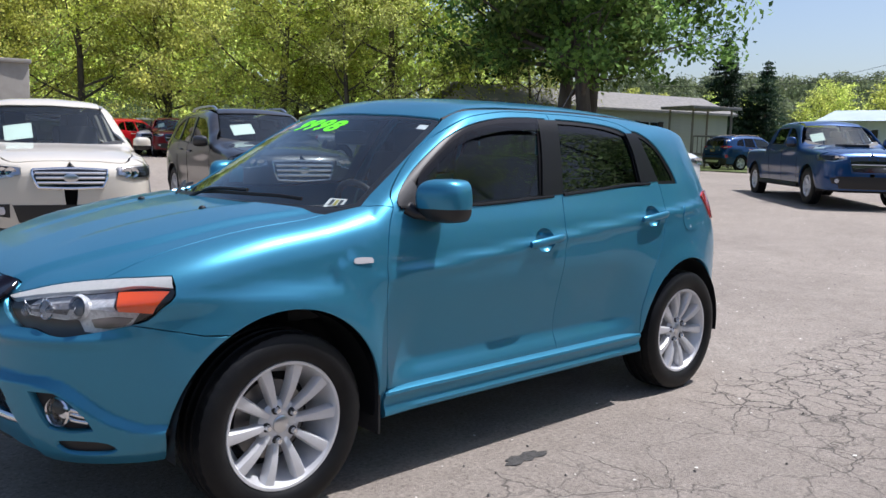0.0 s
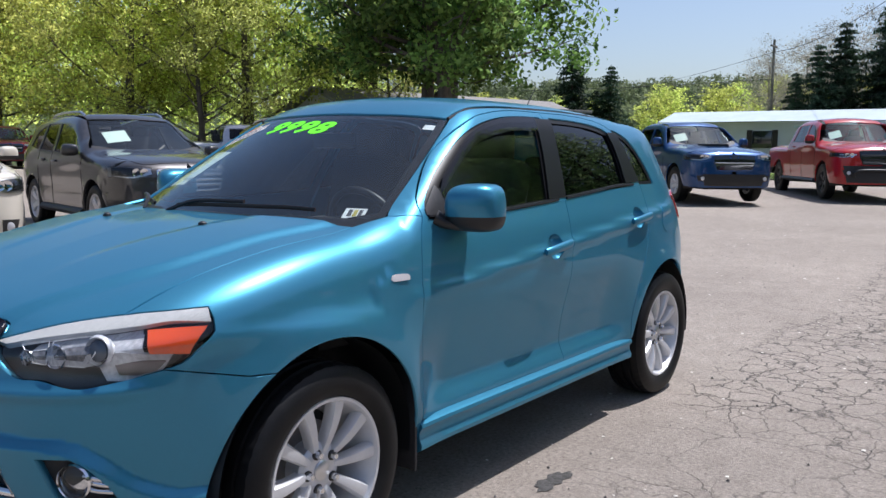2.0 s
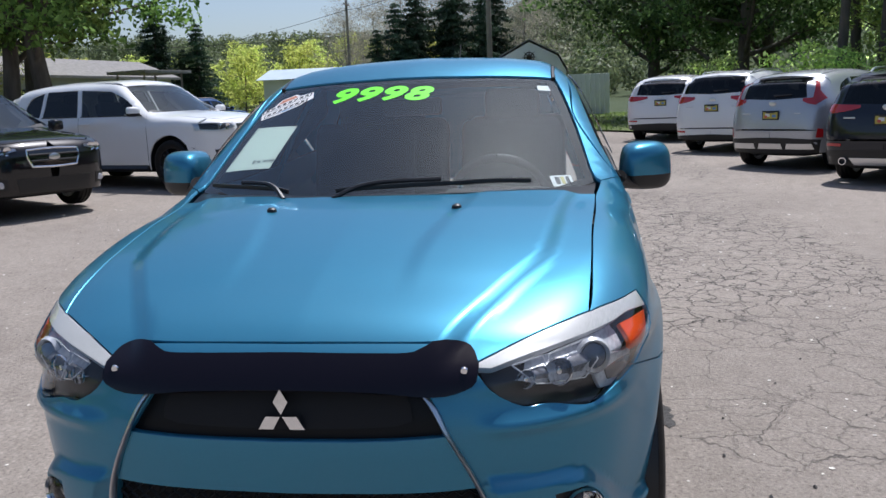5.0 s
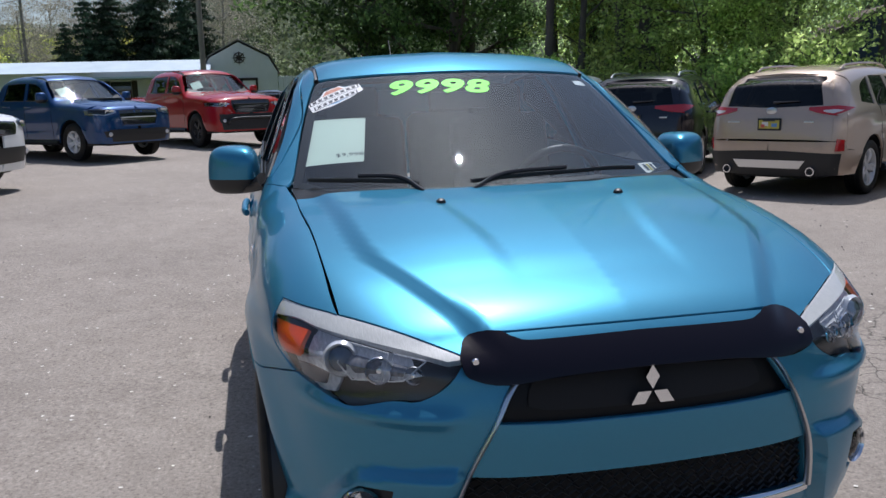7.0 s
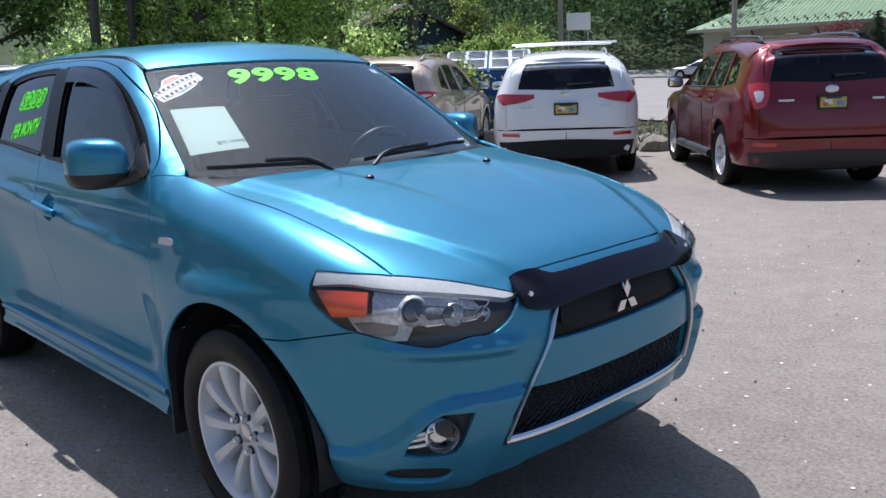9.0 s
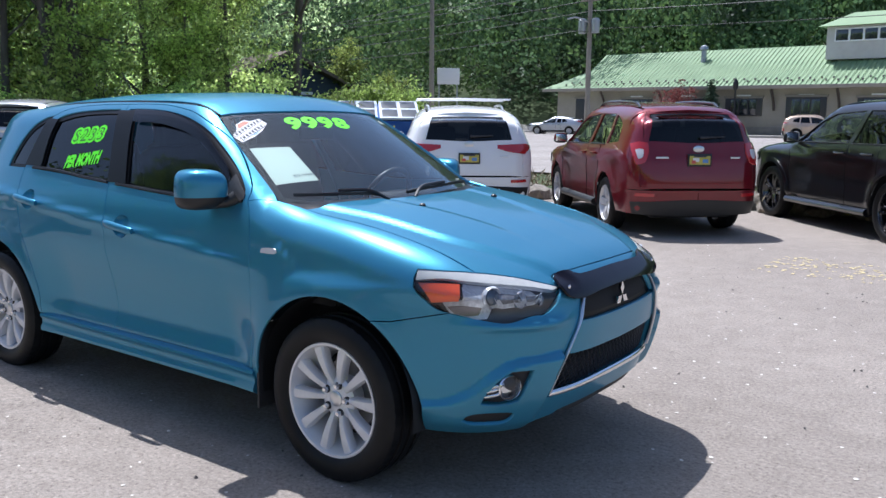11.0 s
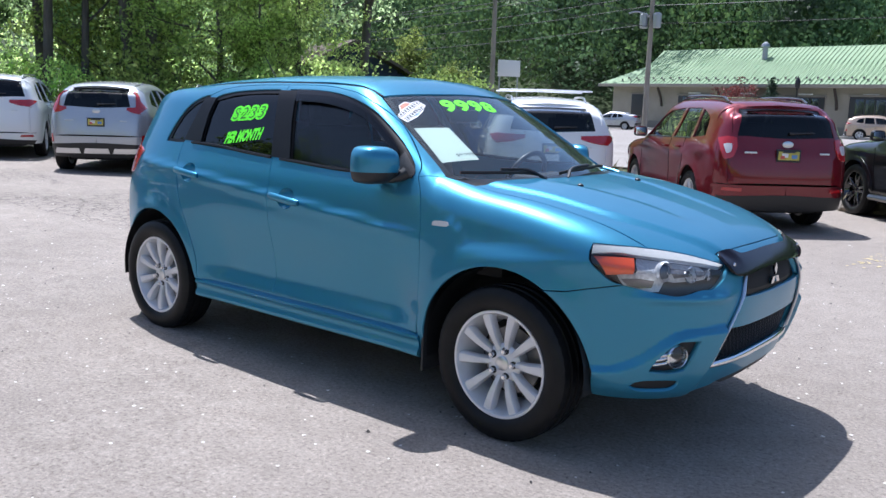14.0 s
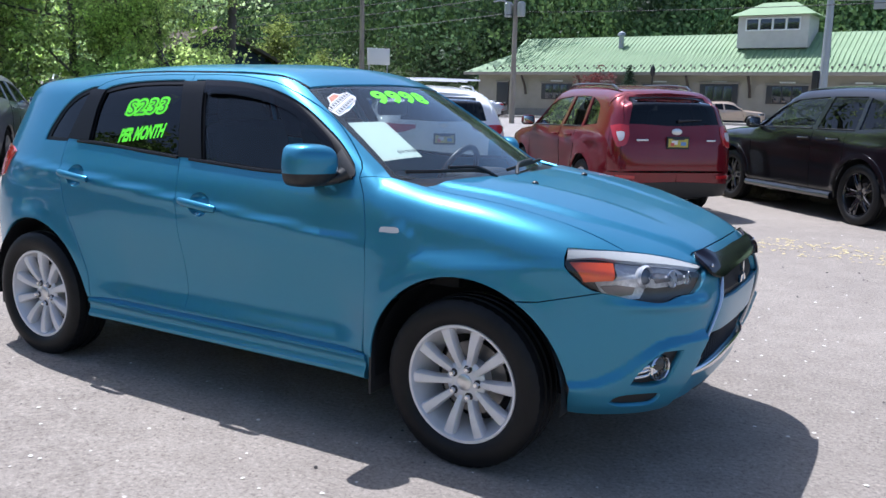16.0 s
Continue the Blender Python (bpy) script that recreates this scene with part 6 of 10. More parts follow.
# front doors and rear doors, each with the frame round its window
HANDLES = ((-0.075, 0.945), (-0.985, 1.020))
cups = [loop([on_side(hx - 0.005 + 0.064 * math.cos(a), hz + 0.054 * math.sin(a)) for a in np.linspace(0, 2 * math.pi, 33)], step=0.012) for hx, hz in HANDLES]
split_line = sides((-0.229, 0.395), (-0.221, 0.62), (-0.221, 0.784), (-0.24, 1.0), (-0.262, 1.13), (-0.325, 1.40), (-0.365, 1.545))
f_edge = sides((0.80, 1.125), (0.849, 1.035), (0.878, 0.858), (0.870, 0.6), (0.858, 0.395))
frame_f = sides((-0.365, 1.545), (-0.2, 1.546), (-0.04, 1.541), (0.12, 1.522), (0.243, 1.497), (0.471, 1.403), (0.617, 1.313), (0.774, 1.187), (0.80, 1.125))
hole_f = loop(sides((-0.195, belt(-0.195)), (0.1, belt(0.1)), (0.355, belt(0.355)), (0.772, belt(0.772) + 0.01)), sides((0.772, belt(0.772) + 0.01), (0.755, 1.172), (0.64, 1.268), (0.47, 1.374), (0.36, 1.428), (0.24, 1.468), (0.10, 1.497), (-0.04, 1.513), (-0.2, 1.519), (-0.325, 1.519)), sides((-0.325, 1.519), (-0.28, 1.40), (-0.195, belt(-0.195))))
door_f = loop(f_edge, sides((0.858, 0.395), (0.3, 0.397), (-0.229, 0.395)), split_line, frame_f)
doors = panel("front_door", BLUE.all, [door_f, hole_f, cups[0]], (0, 1, 0.18), M_BLUE, blue, both=True, step=0.03)
frame_r = sides((-0.365, 1.545), (-0.6, 1.543), (-0.8, 1.534), (-0.95, 1.512), (-1.03, 1.475))
edge_r = sides((-1.03, 1.475), (-1.075, 1.35), (-1.125, 1.20), (-1.13, 1.10), (-1.104, 0.99), (-1.06, 0.86), (-0.99, 0.74), (-0.925, 0.60), (-0.897, 0.50), (-0.897, 0.385))
door_r = loop(split_line[::-1], sides((-0.229, 0.395), (-0.897, 0.385)), edge_r[::-1], frame_r[::-1])
hole_r = loop(sides((-0.275, belt(-0.275)), (-0.6, belt(-0.6)), (-1.04, belt(-1.04))), sides((-1.04, belt(-1.04)), (-0.995, 1.36), (-0.975, 1.455)), sides((-0.975, 1.455), (-0.93, 1.480), (-0.8, 1.502), (-0.6, 1.515), (-0.41, 1.519)), sides((-0.41, 1.519), (-0.36, 1.40), (-0.275, belt(-0.275))))
rear_doors = panel("rear_door", BLUE.all, [door_r, hole_r, cups[1]], (0, 1, 0.18), M_BLUE, blue, both=True, step=0.03)

# black window surrounds and the panes
pane_f = loop(sides((-0.115, belt(-0.115) + 0.012), (0.355, belt(0.355) + 0.012), (0.665, belt(0.665) + 0.014)), sides((0.665, belt(0.665) + 0.014), (0.655, 1.20), (0.63, 1.245), (0.46, 1.352), (0.35, 1.412), (0.23, 1.452), (0.10, 1.481), (-0.04, 1.497), (-0.25, 1.502)), sides((-0.25, 1.502), (-0.19, 1.35), (-0.115, belt(-0.115) + 0.012)))
pane_r = loop(sides((-0.28, belt(-0.28) + 0.012), (-0.6, belt(-0.6) + 0.012), (-0.95, belt(-0.95) + 0.012)), sides((-0.95, belt(-0.95) + 0.012), (-0.965, 1.36), (-0.955, 1.452)), sides((-0.955, 1.452), (-0.8, 1.485), (-0.6, 1.500), (-0.405, 1.504)), sides((-0.405, 1.504), (-0.36, 1.39), (-0.28, belt(-0.28) + 0.012)))
wide_f, wide_r = hole_f, hole_r
panel("window_surround", BLUE.cab, [wide_f, pane_f], (0, 1, 0.3), M_TAPE, None, both=True, step=0.05, off=-0.007, gap=-0.004, lip=0.004)
panel("window_surround", BLUE.cab, [wide_r, pane_r], (0, 1, 0.3), M_TAPE, None, both=True, step=0.05, off=-0.007, gap=-0.004, lip=0.004)
for o, p in zip([o for o in scene.objects if o.name.startswith("window_surround")], doors + rear_doors):
    o.parent = p
for holes, outl, par, mat in (("window", pane_f, doors, M_CLEARGLASS), ("window", pane_r, rear_doors, M_TINT)):
    for o, p in zip(panel(holes, BLUE.cab, [outl], (0, 1, 0.3), mat, None, both=True, step=0.05, off=-0.013, gap=-0.005, lip=0), par):
        o.parent = p
        o.visible_shadow = False
        o["label"] = "dark tinted pane" if par is rear_doors else "clear door pane"
# smoked rain guards along the top of the front windows
guard = loop(sides((-0.25, 1.512), (-0.04, 1.505), (0.10, 1.488), (0.23, 1.460), (0.35, 1.420), (0.46, 1.360), (0.62, 1.255), (0.655, 1.20)), sides((0.655, 1.20), (0.56, 1.262), (0.43, 1.338), (0.33, 1.382), (0.22, 1.412), (0.08, 1.437), (-0.04, 1.448), (-0.22, 1.452)), sides((-0.22, 1.452), (-0.25, 1.512)))
for o, p in zip(panel("rain_guard", BLUE.cab, [guard], (0, 1, 0.3), M_RAINGUARD, None, "smoked plastic rain guard", True, step=0.04, off=0.012, gap=0, lip=0.003), doors):
    o.parent = p
# black tape on the pillars between the panes
for fore, aft, par in ((((-0.12, 1.150), (-0.20, 1.35), (-0.255, 1.512)), ((-0.275, 1.152), (-0.355, 1.39), (-0.405, 1.512)), None), (((-0.955, 1.200), (-0.968, 1.36), (-0.955, 1.462)), ((-1.128, 1.204), (-1.092, 1.34), (-1.062, 1.464)), None)):
    band = loop(sides(*fore), sides(fore[-1], aft[-1]), sides(*aft[::-1]), sides(aft[0], fore[0]), step=0.03)
    panel("pillar_trim", BLUE.all, [band], (0, 1, 0.2), M_TAPE, blue, "black pillar trim", both=True, step=0.04, off=0.0035, gap=0, lip=0.004)
# belt mouldings
for xs, par in (((-0.20, 0.77), doors), ((-1.04, -0.28), rear_doors)):
    line = [on_side(x, belt(x) + 0.004) + np.array([0, 0.001, 0]) for x in np.linspace(*xs, 14)]
    me = tube_mesh("belt_moulding", line, 0.008, M_TAPE, 6)
    for o, p in zip(both_sides("belt_moulding", me, None), par):
        o.parent = p
# door handles with their cups
for (hx, hz), cup, par in zip(HANDLES, cups, (doors, rear_doors)):
    lean = 0.10
    for o, p in zip(panel("handle_cup", BLUE.all, [cup], (0, 1, 0), M_BLUE, None, both=True, step=0.012, off=-0.0005, gap=-0.003, lip=0), par):
        o.parent = p
        me = o.data
        for v in me.vertices:
            q = np.hypot((v.co.x - hx + 0.005) / 0.066, (v.co.z - hz) / 0.056)
            v.co.y -= math.copysign(0.034 * max(0, 1 - q ** 4), v.co.y)
        me.attributes.remove(me.attributes["custom_normal"]) if "custom_normal" in me.attributes else None
    bar = [on_side(hx + u, hz - u * lean) + np.array([0, 0.003 + 0.017 * math.sqrt(max(0, 1 - (u / 0.125) ** 4)), 0]) for u in np.linspace(-0.118, 0.118, 15)]
    me = tube_mesh("door_handle", bar, [0.008 + 0.008 * math.sqrt(max(0, 1 - (u / 1.05) ** 6)) for u in np.linspace(-1, 1, 15)], M_BLUE, 12, True, 1.25)
    for o, p in zip(both_sides("door_handle", me, None), par):
        o.parent = p

# side frames with the rear quarters, and the roof
ws_side = [on_top(0.91, 0.735)] + tops((0.86, 0.705), (0.73, 0.678), (0.60, 0.650), (0.45, 0.612), (0.34, 0.578), f=BLUE.cab)
ditch = tops((0.34, 0.578), (0.2, 0.574), (-0.2, 0.572), (-0.7, 0.570), (-1.2, 0.563), (-1.5, 0.552), (-1.68, 0.535), f=BLUE.cab)
rear_run = [ditch[-1]] + sides((-1.80, 1.36), (-1.87, 1.2), (-1.885, 1.05), (-1.89, 0.85))
quarter_hole = loop(sides((-1.065, belt(-1.065) + 0.004), (-1.2, 1.190), (-1.325, 1.192)), sides((-1.325, 1.192), (-1.315, 1.245), (-1.25, 1.362), (-1.17, 1.437), (-1.08, 1.474), (-1.02, 1.478)), sides((-1.02, 1.478), (-1.04, 1.34), (-1.065, belt(-1.065) + 0.004)))
side_out = loop(ws_side, ditch, rear_run, [rear_run[-1], on_side(-1.72, 0.60)], [on_side(-1.72, 0.60)] + arch(*ARCH_R, 140, 5, 14), [arch(*ARCH_R, 5, 5, 1)[0], edge_r[-1]],
                edge_r[::-1], frame_r[::-1], frame_f, [frame_f[-1], ws_side[0]])
panel("side_frame", BLUE.all, [side_out, quarter_hole], (0.1, 0.85, 0.5), M_BLUE, blue, both=True, step=0.03)
pane_q = loop(sides((-1.095, 1.205), (-1.2, 1.204), (-1.30, 1.206)), sides((-1.30, 1.206), (-1.29, 1.245), (-1.235, 1.352), (-1.16, 1.420), (-1.08, 1.455), (-1.04, 1.458)), sides((-1.04, 1.458), (-1.06, 1.34), (-1.095, 1.205)))
panel("window_surround", BLUE.cab, [quarter_hole, pane_q], (0, 1, 0.3), M_TAPE, blue, both=True, step=0.05, off=-0.007, gap=-0.004, lip=0.004)
for o in panel("quarter_window", BLUE.cab, [pane_q], (0, 1, 0.3), M_TINT, blue, "dark tinted pane", both=True, step=0.05, off=-0.012, gap=-0.005, lip=0):
    o.visible_shadow = False
fuel = loop([on_side(-1.385 + 0.085 * math.copysign(abs(math.cos(a)) ** 0.7, math.cos(a)), 1.0 + 0.075 * math.copysign(abs(math.sin(a)) ** 0.7, math.sin(a))) for a in np.linspace(0, 2 * math.pi, 33)], step=0.012)
panel("fuel_flap", BLUE.all, [fuel], (0, 1, 0), M_BLUE, blue, step=0.02, off=0.0035, gap=0, lip=0.005)
roof_front = tops((0.34, 0.562), (0.385, 0.40), (0.425, 0.2), (0.437, 0.0), f=BLUE.cab)
roof_back = tops((-1.69, 0.52), (-1.74, 0.3), (-1.755, 0.0), f=BLUE.cab)
in_ditch = tops((0.34, 0.562), (0.2, 0.560), (-0.2, 0.558), (-0.7, 0.556), (-1.2, 0.549), (-1.5, 0.538), (-1.69, 0.52), f=BLUE.cab)
panel("roof", BLUE.cab, [loop(roof_front, mir(roof_front)[::-1], mir(in_ditch), mir(roof_back), roof_back[::-1], in_ditch[::-1])], (0, 0, 1), M_BLUE, blue, step=0.05, gap=0.001)
for s in (1, -1):
    part("roof_moulding", tube_mesh("roof_moulding", [on_top(x, s * y, BLUE.cab) - np.array([0, 0, 0.004]) for x, y in ((0.335, 0.57), (0.2, 0.567), (-0.3, 0.565), (-0.9, 0.56), (-1.4, 0.55), (-1.68, 0.528))], 0.009, M_BLACK, 6), None, blue)
part("antenna", tube_mesh("antenna", [(-1.18, 0.0, 1.575), (-1.20, 0.0, 1.60), (-1.33, 0, 1.755)], [0.012, 0.004, 0.0025], M_BLACK, 6), None, blue)

# windscreen with its black border, wipers, cowl
ws_low = tops((0.905, 0.715), (1.03, 0.575), (1.13, 0.37), (1.185, 0.18), (1.205, 0.0), f=BLUE.cab)
ws_l = tops((0.905, 0.715), (0.845, 0.700), (0.72, 0.672), (0.60, 0.645), (0.45, 0.606), (0.345, 0.572), f=BLUE.cab)
ws_up = tops((0.345, 0.572), (0.39, 0.40), (0.43, 0.2), (0.442, 0.0), f=BLUE.cab)
ws_loop = loop(ws_low[::-1], ws_l, ws_up, mir(ws_up)[::-1], mir(ws_l)[::-1], mir(ws_low))
screen_ob = panel("windscreen", BLUE.cab, [ws_loop], (0.5, 0, 0.86), M_SCREEN, blue, "faintly tinted windscreen", step=0.05, off=-0.006, gap=-0.001, lip=0)[0]
screen_ob.visible_shadow = False
flat_in = lambda lp, g: np.array([p + g * (np.array([0.72, 0, 1.33]) - p) / np.linalg.norm(np.array([0.72, 0, 1.33]) - p) for p in lp])
panel("screen_border", BLUE.cab, [ws_loop, flat_in(ws_loop, 0.035)], (0.5, 0, 0.86), material("screen_frit", (0.006, 0.006, 0.007), 0.8, 0, 0, 0.1), blue, step=0.05, off=-0.0085, gap=0, lip=0)
cowl = loop(tops((1.08, 0.70), (1.125, 0.55), (1.185, 0.30), (1.21, 0.0), (1.185, -0.30), (1.125, -0.55), (1.08, -0.70)), tops((1.08, -0.70), (0.90, -0.72)), tops((0.90, -0.72), (0.99, -0.58), (1.06, -0.38), (1.10, -0.2), (1.11, 0), (1.10, 0.2), (1.06, 0.38), (0.99, 0.58), (0.90, 0.72)), tops((0.90, 0.72), (1.08, 0.70)))
panel("cowl", BLUE.low, [cowl], (0, 0, 1), M_TAPE, blue, step=0.05, off=-0.018, gap=-0.004, lip=0.01)
for base, tip, rise in (((1.135, -0.31), (0.93, -0.66), 0.02), ((1.150, -0.14), (1.03, 0.50), 0.02)):
    pts = []
    for t in np.linspace(0, 1, 12):
        x, y = base[0] + (tip[0] - base[0]) * t + 0.02 * math.sin(math.pi * t), base[1] + (tip[1] - base[1]) * t
        q = on_top(x, y, BLUE.all)
        pts.append(q + np.array([0.35, 0, 0.94]) * (0.012 + 0.006 * math.sin(math.pi * t)))
    wiper = part("wiper", tube_mesh("wiper", pts, 0.006, M_BLACK, 6, True, 1.4), None, blue)
    arm = [pts[0] + np.array([0.05, 0, -0.02]), pts[2] + np.array([0.012, 0, 0.014]), pts[6] + np.array([0.004, 0, 0.016])]
    part("wiper_arm", tube_mesh("wiper_arm", spline(arm, 0.03), 0.008, M_BLACK, 6), None, wiper)

# front bumper corners with fog lamp recesses
grille_top, flank_low = on_front(0.300, 0.812), on_front(0.468, 0.425)
bump_low = [flank_low] + fronts((0.470, 0.32))
bump_under = fronts((0.470, 0.32), (0.53, 0.303), (0.62, 0.292), (0.70, 0.288)) + [on_side(1.80, 0.288, BLUE.low), on_side(1.745, 0.292, BLUE.low)]
bump_arch = [on_side(1.745, 0.292, BLUE.low), on_side(1.763, 0.36, BLUE.low)] + arch(*ARCH_F, 10, 58, 7)
fog_hole = loop(fronts((0.712, 0.425), (0.705, 0.47), (0.68, 0.53), (0.655, 0.556)), fronts((0.655, 0.556), (0.585, 0.558)), fronts((0.585, 0.558), (0.600, 0.47), (0.612, 0.432)), fronts((0.612, 0.432), (0.66, 0.418), (0.712, 0.425)), step=0.015)
vent_hole = loop(fronts((0.735, 0.35), (0.728, 0.372), (0.70, 0.384), (0.635, 0.386), (0.612, 0.376), (0.618, 0.352), (0.645, 0.338), (0.71, 0.336), (0.735, 0.35)), step=0.015)
corner = loop([grille_top] + fronts((0.36, 0.832)) + [p_inner], lamp_low, seam, [p_split] + arch(*ARCH_F, 58, 58, 1), bump_arch[::-1], bump_under[::-1], bump_low[::-1], [flank_low] + fronts((0.445, 0.52), (0.405, 0.63), (0.36, 0.72)) + [grille_top], step=0.022)
bumper = panel("front_bumper", BLUE.low, [corner, fog_hole, vent_hole], (0.78, 0.62, 0.0), M_BLUE, blue, both=True, step=0.0115, lip=0.03, gap=0.0015)
for o, p in zip(panel("fog_recess", BLUE.low, [fog_hole], (0.78, 0.62, 0), M_TRIM, None, both=True, step=0.02, off=-0.03, gap=-0.01, lip=0), bumper):
    o.parent = p
for o, p in zip(panel("bumper_vent", BLUE.low, [vent_hole], (0.78, 0.62, 0), M_BLACK, None, both=True, step=0.02, off=-0.018, gap=-0.008, lip=0), bumper):
    o.parent = p
for s, p in zip((1, -1), bumper):
    c = on_front(0.645, 0.492)
    turn = Vector((0.9, 0.42 * s, 0.0)).to_track_quat("Y", "Z").to_matrix().to_4x4()
    m = Matrix.Translation((c[0] - 0.012, s * c[1], c[2])) @ turn
    for nm, prof, mat in (("fog_ring", [(0.046, -0.03), (0.050, 0.004), (0.046, 0.010), (0.041, 0.002), (0.041, -0.03)], M_CHROME), ("fog_lens", [(0.042, -0.004), (0.03, 0.006), (0, 0.010)], M_LENS), ("fog_reflector", [(0.041, -0.006), (0.03, -0.022), (0, -0.028)], M_CHROME)):
        o = part(nm, lathe_mesh(nm, prof, mat, 32), None, p)
        o.matrix_basis = m
    for k in (-1, 0, 1):
        a, b = on_front(0.668 + 0.010 * (k == 0), 0.488 + 0.020 * k), on_front(0.706 - 0.008 * (k > 0), 0.474 + 0.020 * k)
        o = part("fog_fin", tube_mesh("fog_fin", [(q[0] - 0.008, s * q[1] - 0.004 * s, q[2]) for q in spline([a, (a + b) / 2 + np.array([0.004, 0.002, 0]), b], 0.015)], 0.0075, M_CHROME, 8), None, p)

# centre: upper grille, body-coloured bar, lower grille, chrome, lip, emblem, stone guard
up_edge = fronts((0.300, 0.822), (0.335, 0.77), (0.362, 0.716))
upper = loop(mir(up_edge), mir(fronts((0.362, 0.716), (0.2, 0.708), (0.0, 0.705))), fronts((0.0, 0.705), (0.2, 0.708), (0.362, 0.716)), up_edge[::-1], fronts((0.300, 0.822), (0, 0.835), (-0.300, 0.822)), step=0.025)
panel("upper_grille", BLUE.low, [upper], (1, 0, 0.1), M_TAPE, blue, "black upper grille", step=0.03, off=-0.022, gap=-0.006, lip=0)
inner_up = loop(fronts((-0.27, 0.80), (-0.285, 0.76), (-0.25, 0.735), (0, 0.727), (0.25, 0.735), (0.285, 0.76), (0.27, 0.80)), fronts((0.27, 0.80), (0, 0.812), (-0.27, 0.80)), step=0.025)
# no real hole: a near-black sheet paints the shade of the opening
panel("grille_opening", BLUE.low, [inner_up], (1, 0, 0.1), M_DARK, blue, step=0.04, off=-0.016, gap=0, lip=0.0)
bar_edge = fronts((0.362, 0.716), (0.40, 0.64), (0.428, 0.585))
bar_low = fronts((0.428, 0.585), (0.3, 0.578), (0.0, 0.572))
bar_up = fronts((0.362, 0.716), (0.2, 0.708), (0.0, 0.705))
panel("number_plate_bar", BLUE.low, [loop(mir(bar_edge), mir(bar_low), bar_low[::-1], bar_edge[::-1], bar_up, mir(bar_up)[::-1], step=0.025)], (1, 0, 0), M_BLUE, blue, "teal blue bar across the grille", step=0.03, gap=0.004, lip=0.025)
low_edge = fronts((0.428, 0.585), (0.452, 0.50), (0.468, 0.425))
low_low = fronts((0.468, 0.425), (0.3, 0.427), (0, 0.430))
lower = loop(mir(low_edge), mir(low_low), low_low[::-1], low_edge[::-1], bar_low, mir(bar_low)[::-1], step=0.025)
# near-black sheet in place of the shade behind the mesh
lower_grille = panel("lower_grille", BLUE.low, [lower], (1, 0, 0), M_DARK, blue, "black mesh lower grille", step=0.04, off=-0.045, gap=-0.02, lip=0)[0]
for k, z in enumerate(np.arange(0.443, 0.580, 0.0175)):
    half = float(np.interp(z, [0.425, 0.50, 0.585], [0.46, 0.446, 0.424]))
    n = int(half * 2 / 0.016)
    pts = [on_front(y, z + 0.0065 * (1 if (i + k) % 2 else -1)) - np.array([0.028, 0, 0]) for i, y in enumerate(np.linspace(-half, half, n))]
    part("mesh_bar", tube_mesh("mesh_bar", pts, 0.0035, M_BLACK, 4, False, 1.0), None, lower_grille)
for s in (1, -1):
    line = [q * np.array([1, s, 1]) + np.array([0.007, 0, 0]) for q in fronts((0.302, 0.815), (0.335, 0.77), (0.362, 0.716), (0.405, 0.63), (0.432, 0.56), (0.453, 0.48), (0.462, 0.436))]
    part("chrome_flank", tube_mesh("chrome_flank", spline(line, 0.02), 0.009, M_SATIN, 8, True, 0.6), None, blue)
line = [on_front(y, 0.429) + np.array([0.001, 0, 0]) for y in np.linspace(-0.462, 0.462, 33)]
part("chrome_strip", tube_mesh("chrome_strip", line, 0.008, M_CHROME, 8, True, 1.6), None, blue)
# body-coloured nose between the bonnet edge and the grille
nose_low = fronts((0.300, 0.815), (0.15, 0.826), (0.0, 0.829))
panel("nose_panel", BLUE.low, [loop(hood_front, mir(hood_front)[::-1], [mir(hood_front)[0], mir(nose_low)[0]], mir(nose_low), nose_low[::-1], [nose_low[0], hood_front[0]], step=0.03)], (0.85, 0, 0.5), M_BLUE, blue, step=0.03, off=-0.001, gap=0.003, lip=0.015)
lip_top, lip_bot = fronts((0.470, 0.415), (0.3, 0.417), (0, 0.420)), fronts((0.470, 0.32), (0.40, 0.330), (0.33, 0.345), (0.0, 0.345))
panel("bumper_lip", BLUE.low, [loop(lip_bot[::-1], [lip_bot[0], lip_top[0]], lip_top, mir(lip_top)[::-1], [mir(lip_top)[0], mir(lip_bot)[0]], mir(lip_bot), step=0.025)], (1, 0, 0), M_BLUE, blue, step=0.03, gap=0, lip=0.04)
skid = loop(fronts((0.34, 0.345), (0.30, 0.315), (0, 0.31), (-0.30, 0.315), (-0.34, 0.345)), fronts((-0.34, 0.345), (0, 0.36), (0.34, 0.345)), step=0.03)
panel("bumper_skirt", BLUE.low, [skid], (1, 0, 0), M_TRIM, blue, step=0.04, off=-0.012, gap=-0.004, lip=0.06)
guard_up = ((-0.425, 0.842), (-0.405, 0.868), (-0.365, 0.884), (-0.325, 0.884), (-0.285, 0.868), (-0.2, 0.866), (0, 0.868))
guard_dn = ((0.425, 0.842), (0.42, 0.820), (0.395, 0.806), (0.33, 0.795), (0.2, 0.803), (0, 0.806))
guard_loop = loop(fronts(*guard_up), mir(fronts(*guard_up))[::-1], fronts(*guard_dn), mir(fronts(*guard_dn))[::-1], step=0.02)
guard_ob = panel("stone_guard", BLUE.low, [guard_loop], (0.85, 0, 0.5), M_SMOKE, blue, "smoked acrylic bonnet stone guard", step=0.022, off=0.024, gap=0, lip=0.014)[0]
stud = lathe_mesh("stud", [(0.009, 0), (0.007, 0.004), (0, 0.005)], M_CHROME, 14, "x")
for s in (1, -1):
    o = part("stud", stud, None, guard_ob)
    o.location = on_front(s * 0.385, 0.838) + np.array([0.022, s * 0.012, 0.012])
bm = bmesh.new()
ec = on_front(0, 0.765) + np.array([0.002, 0, 0])
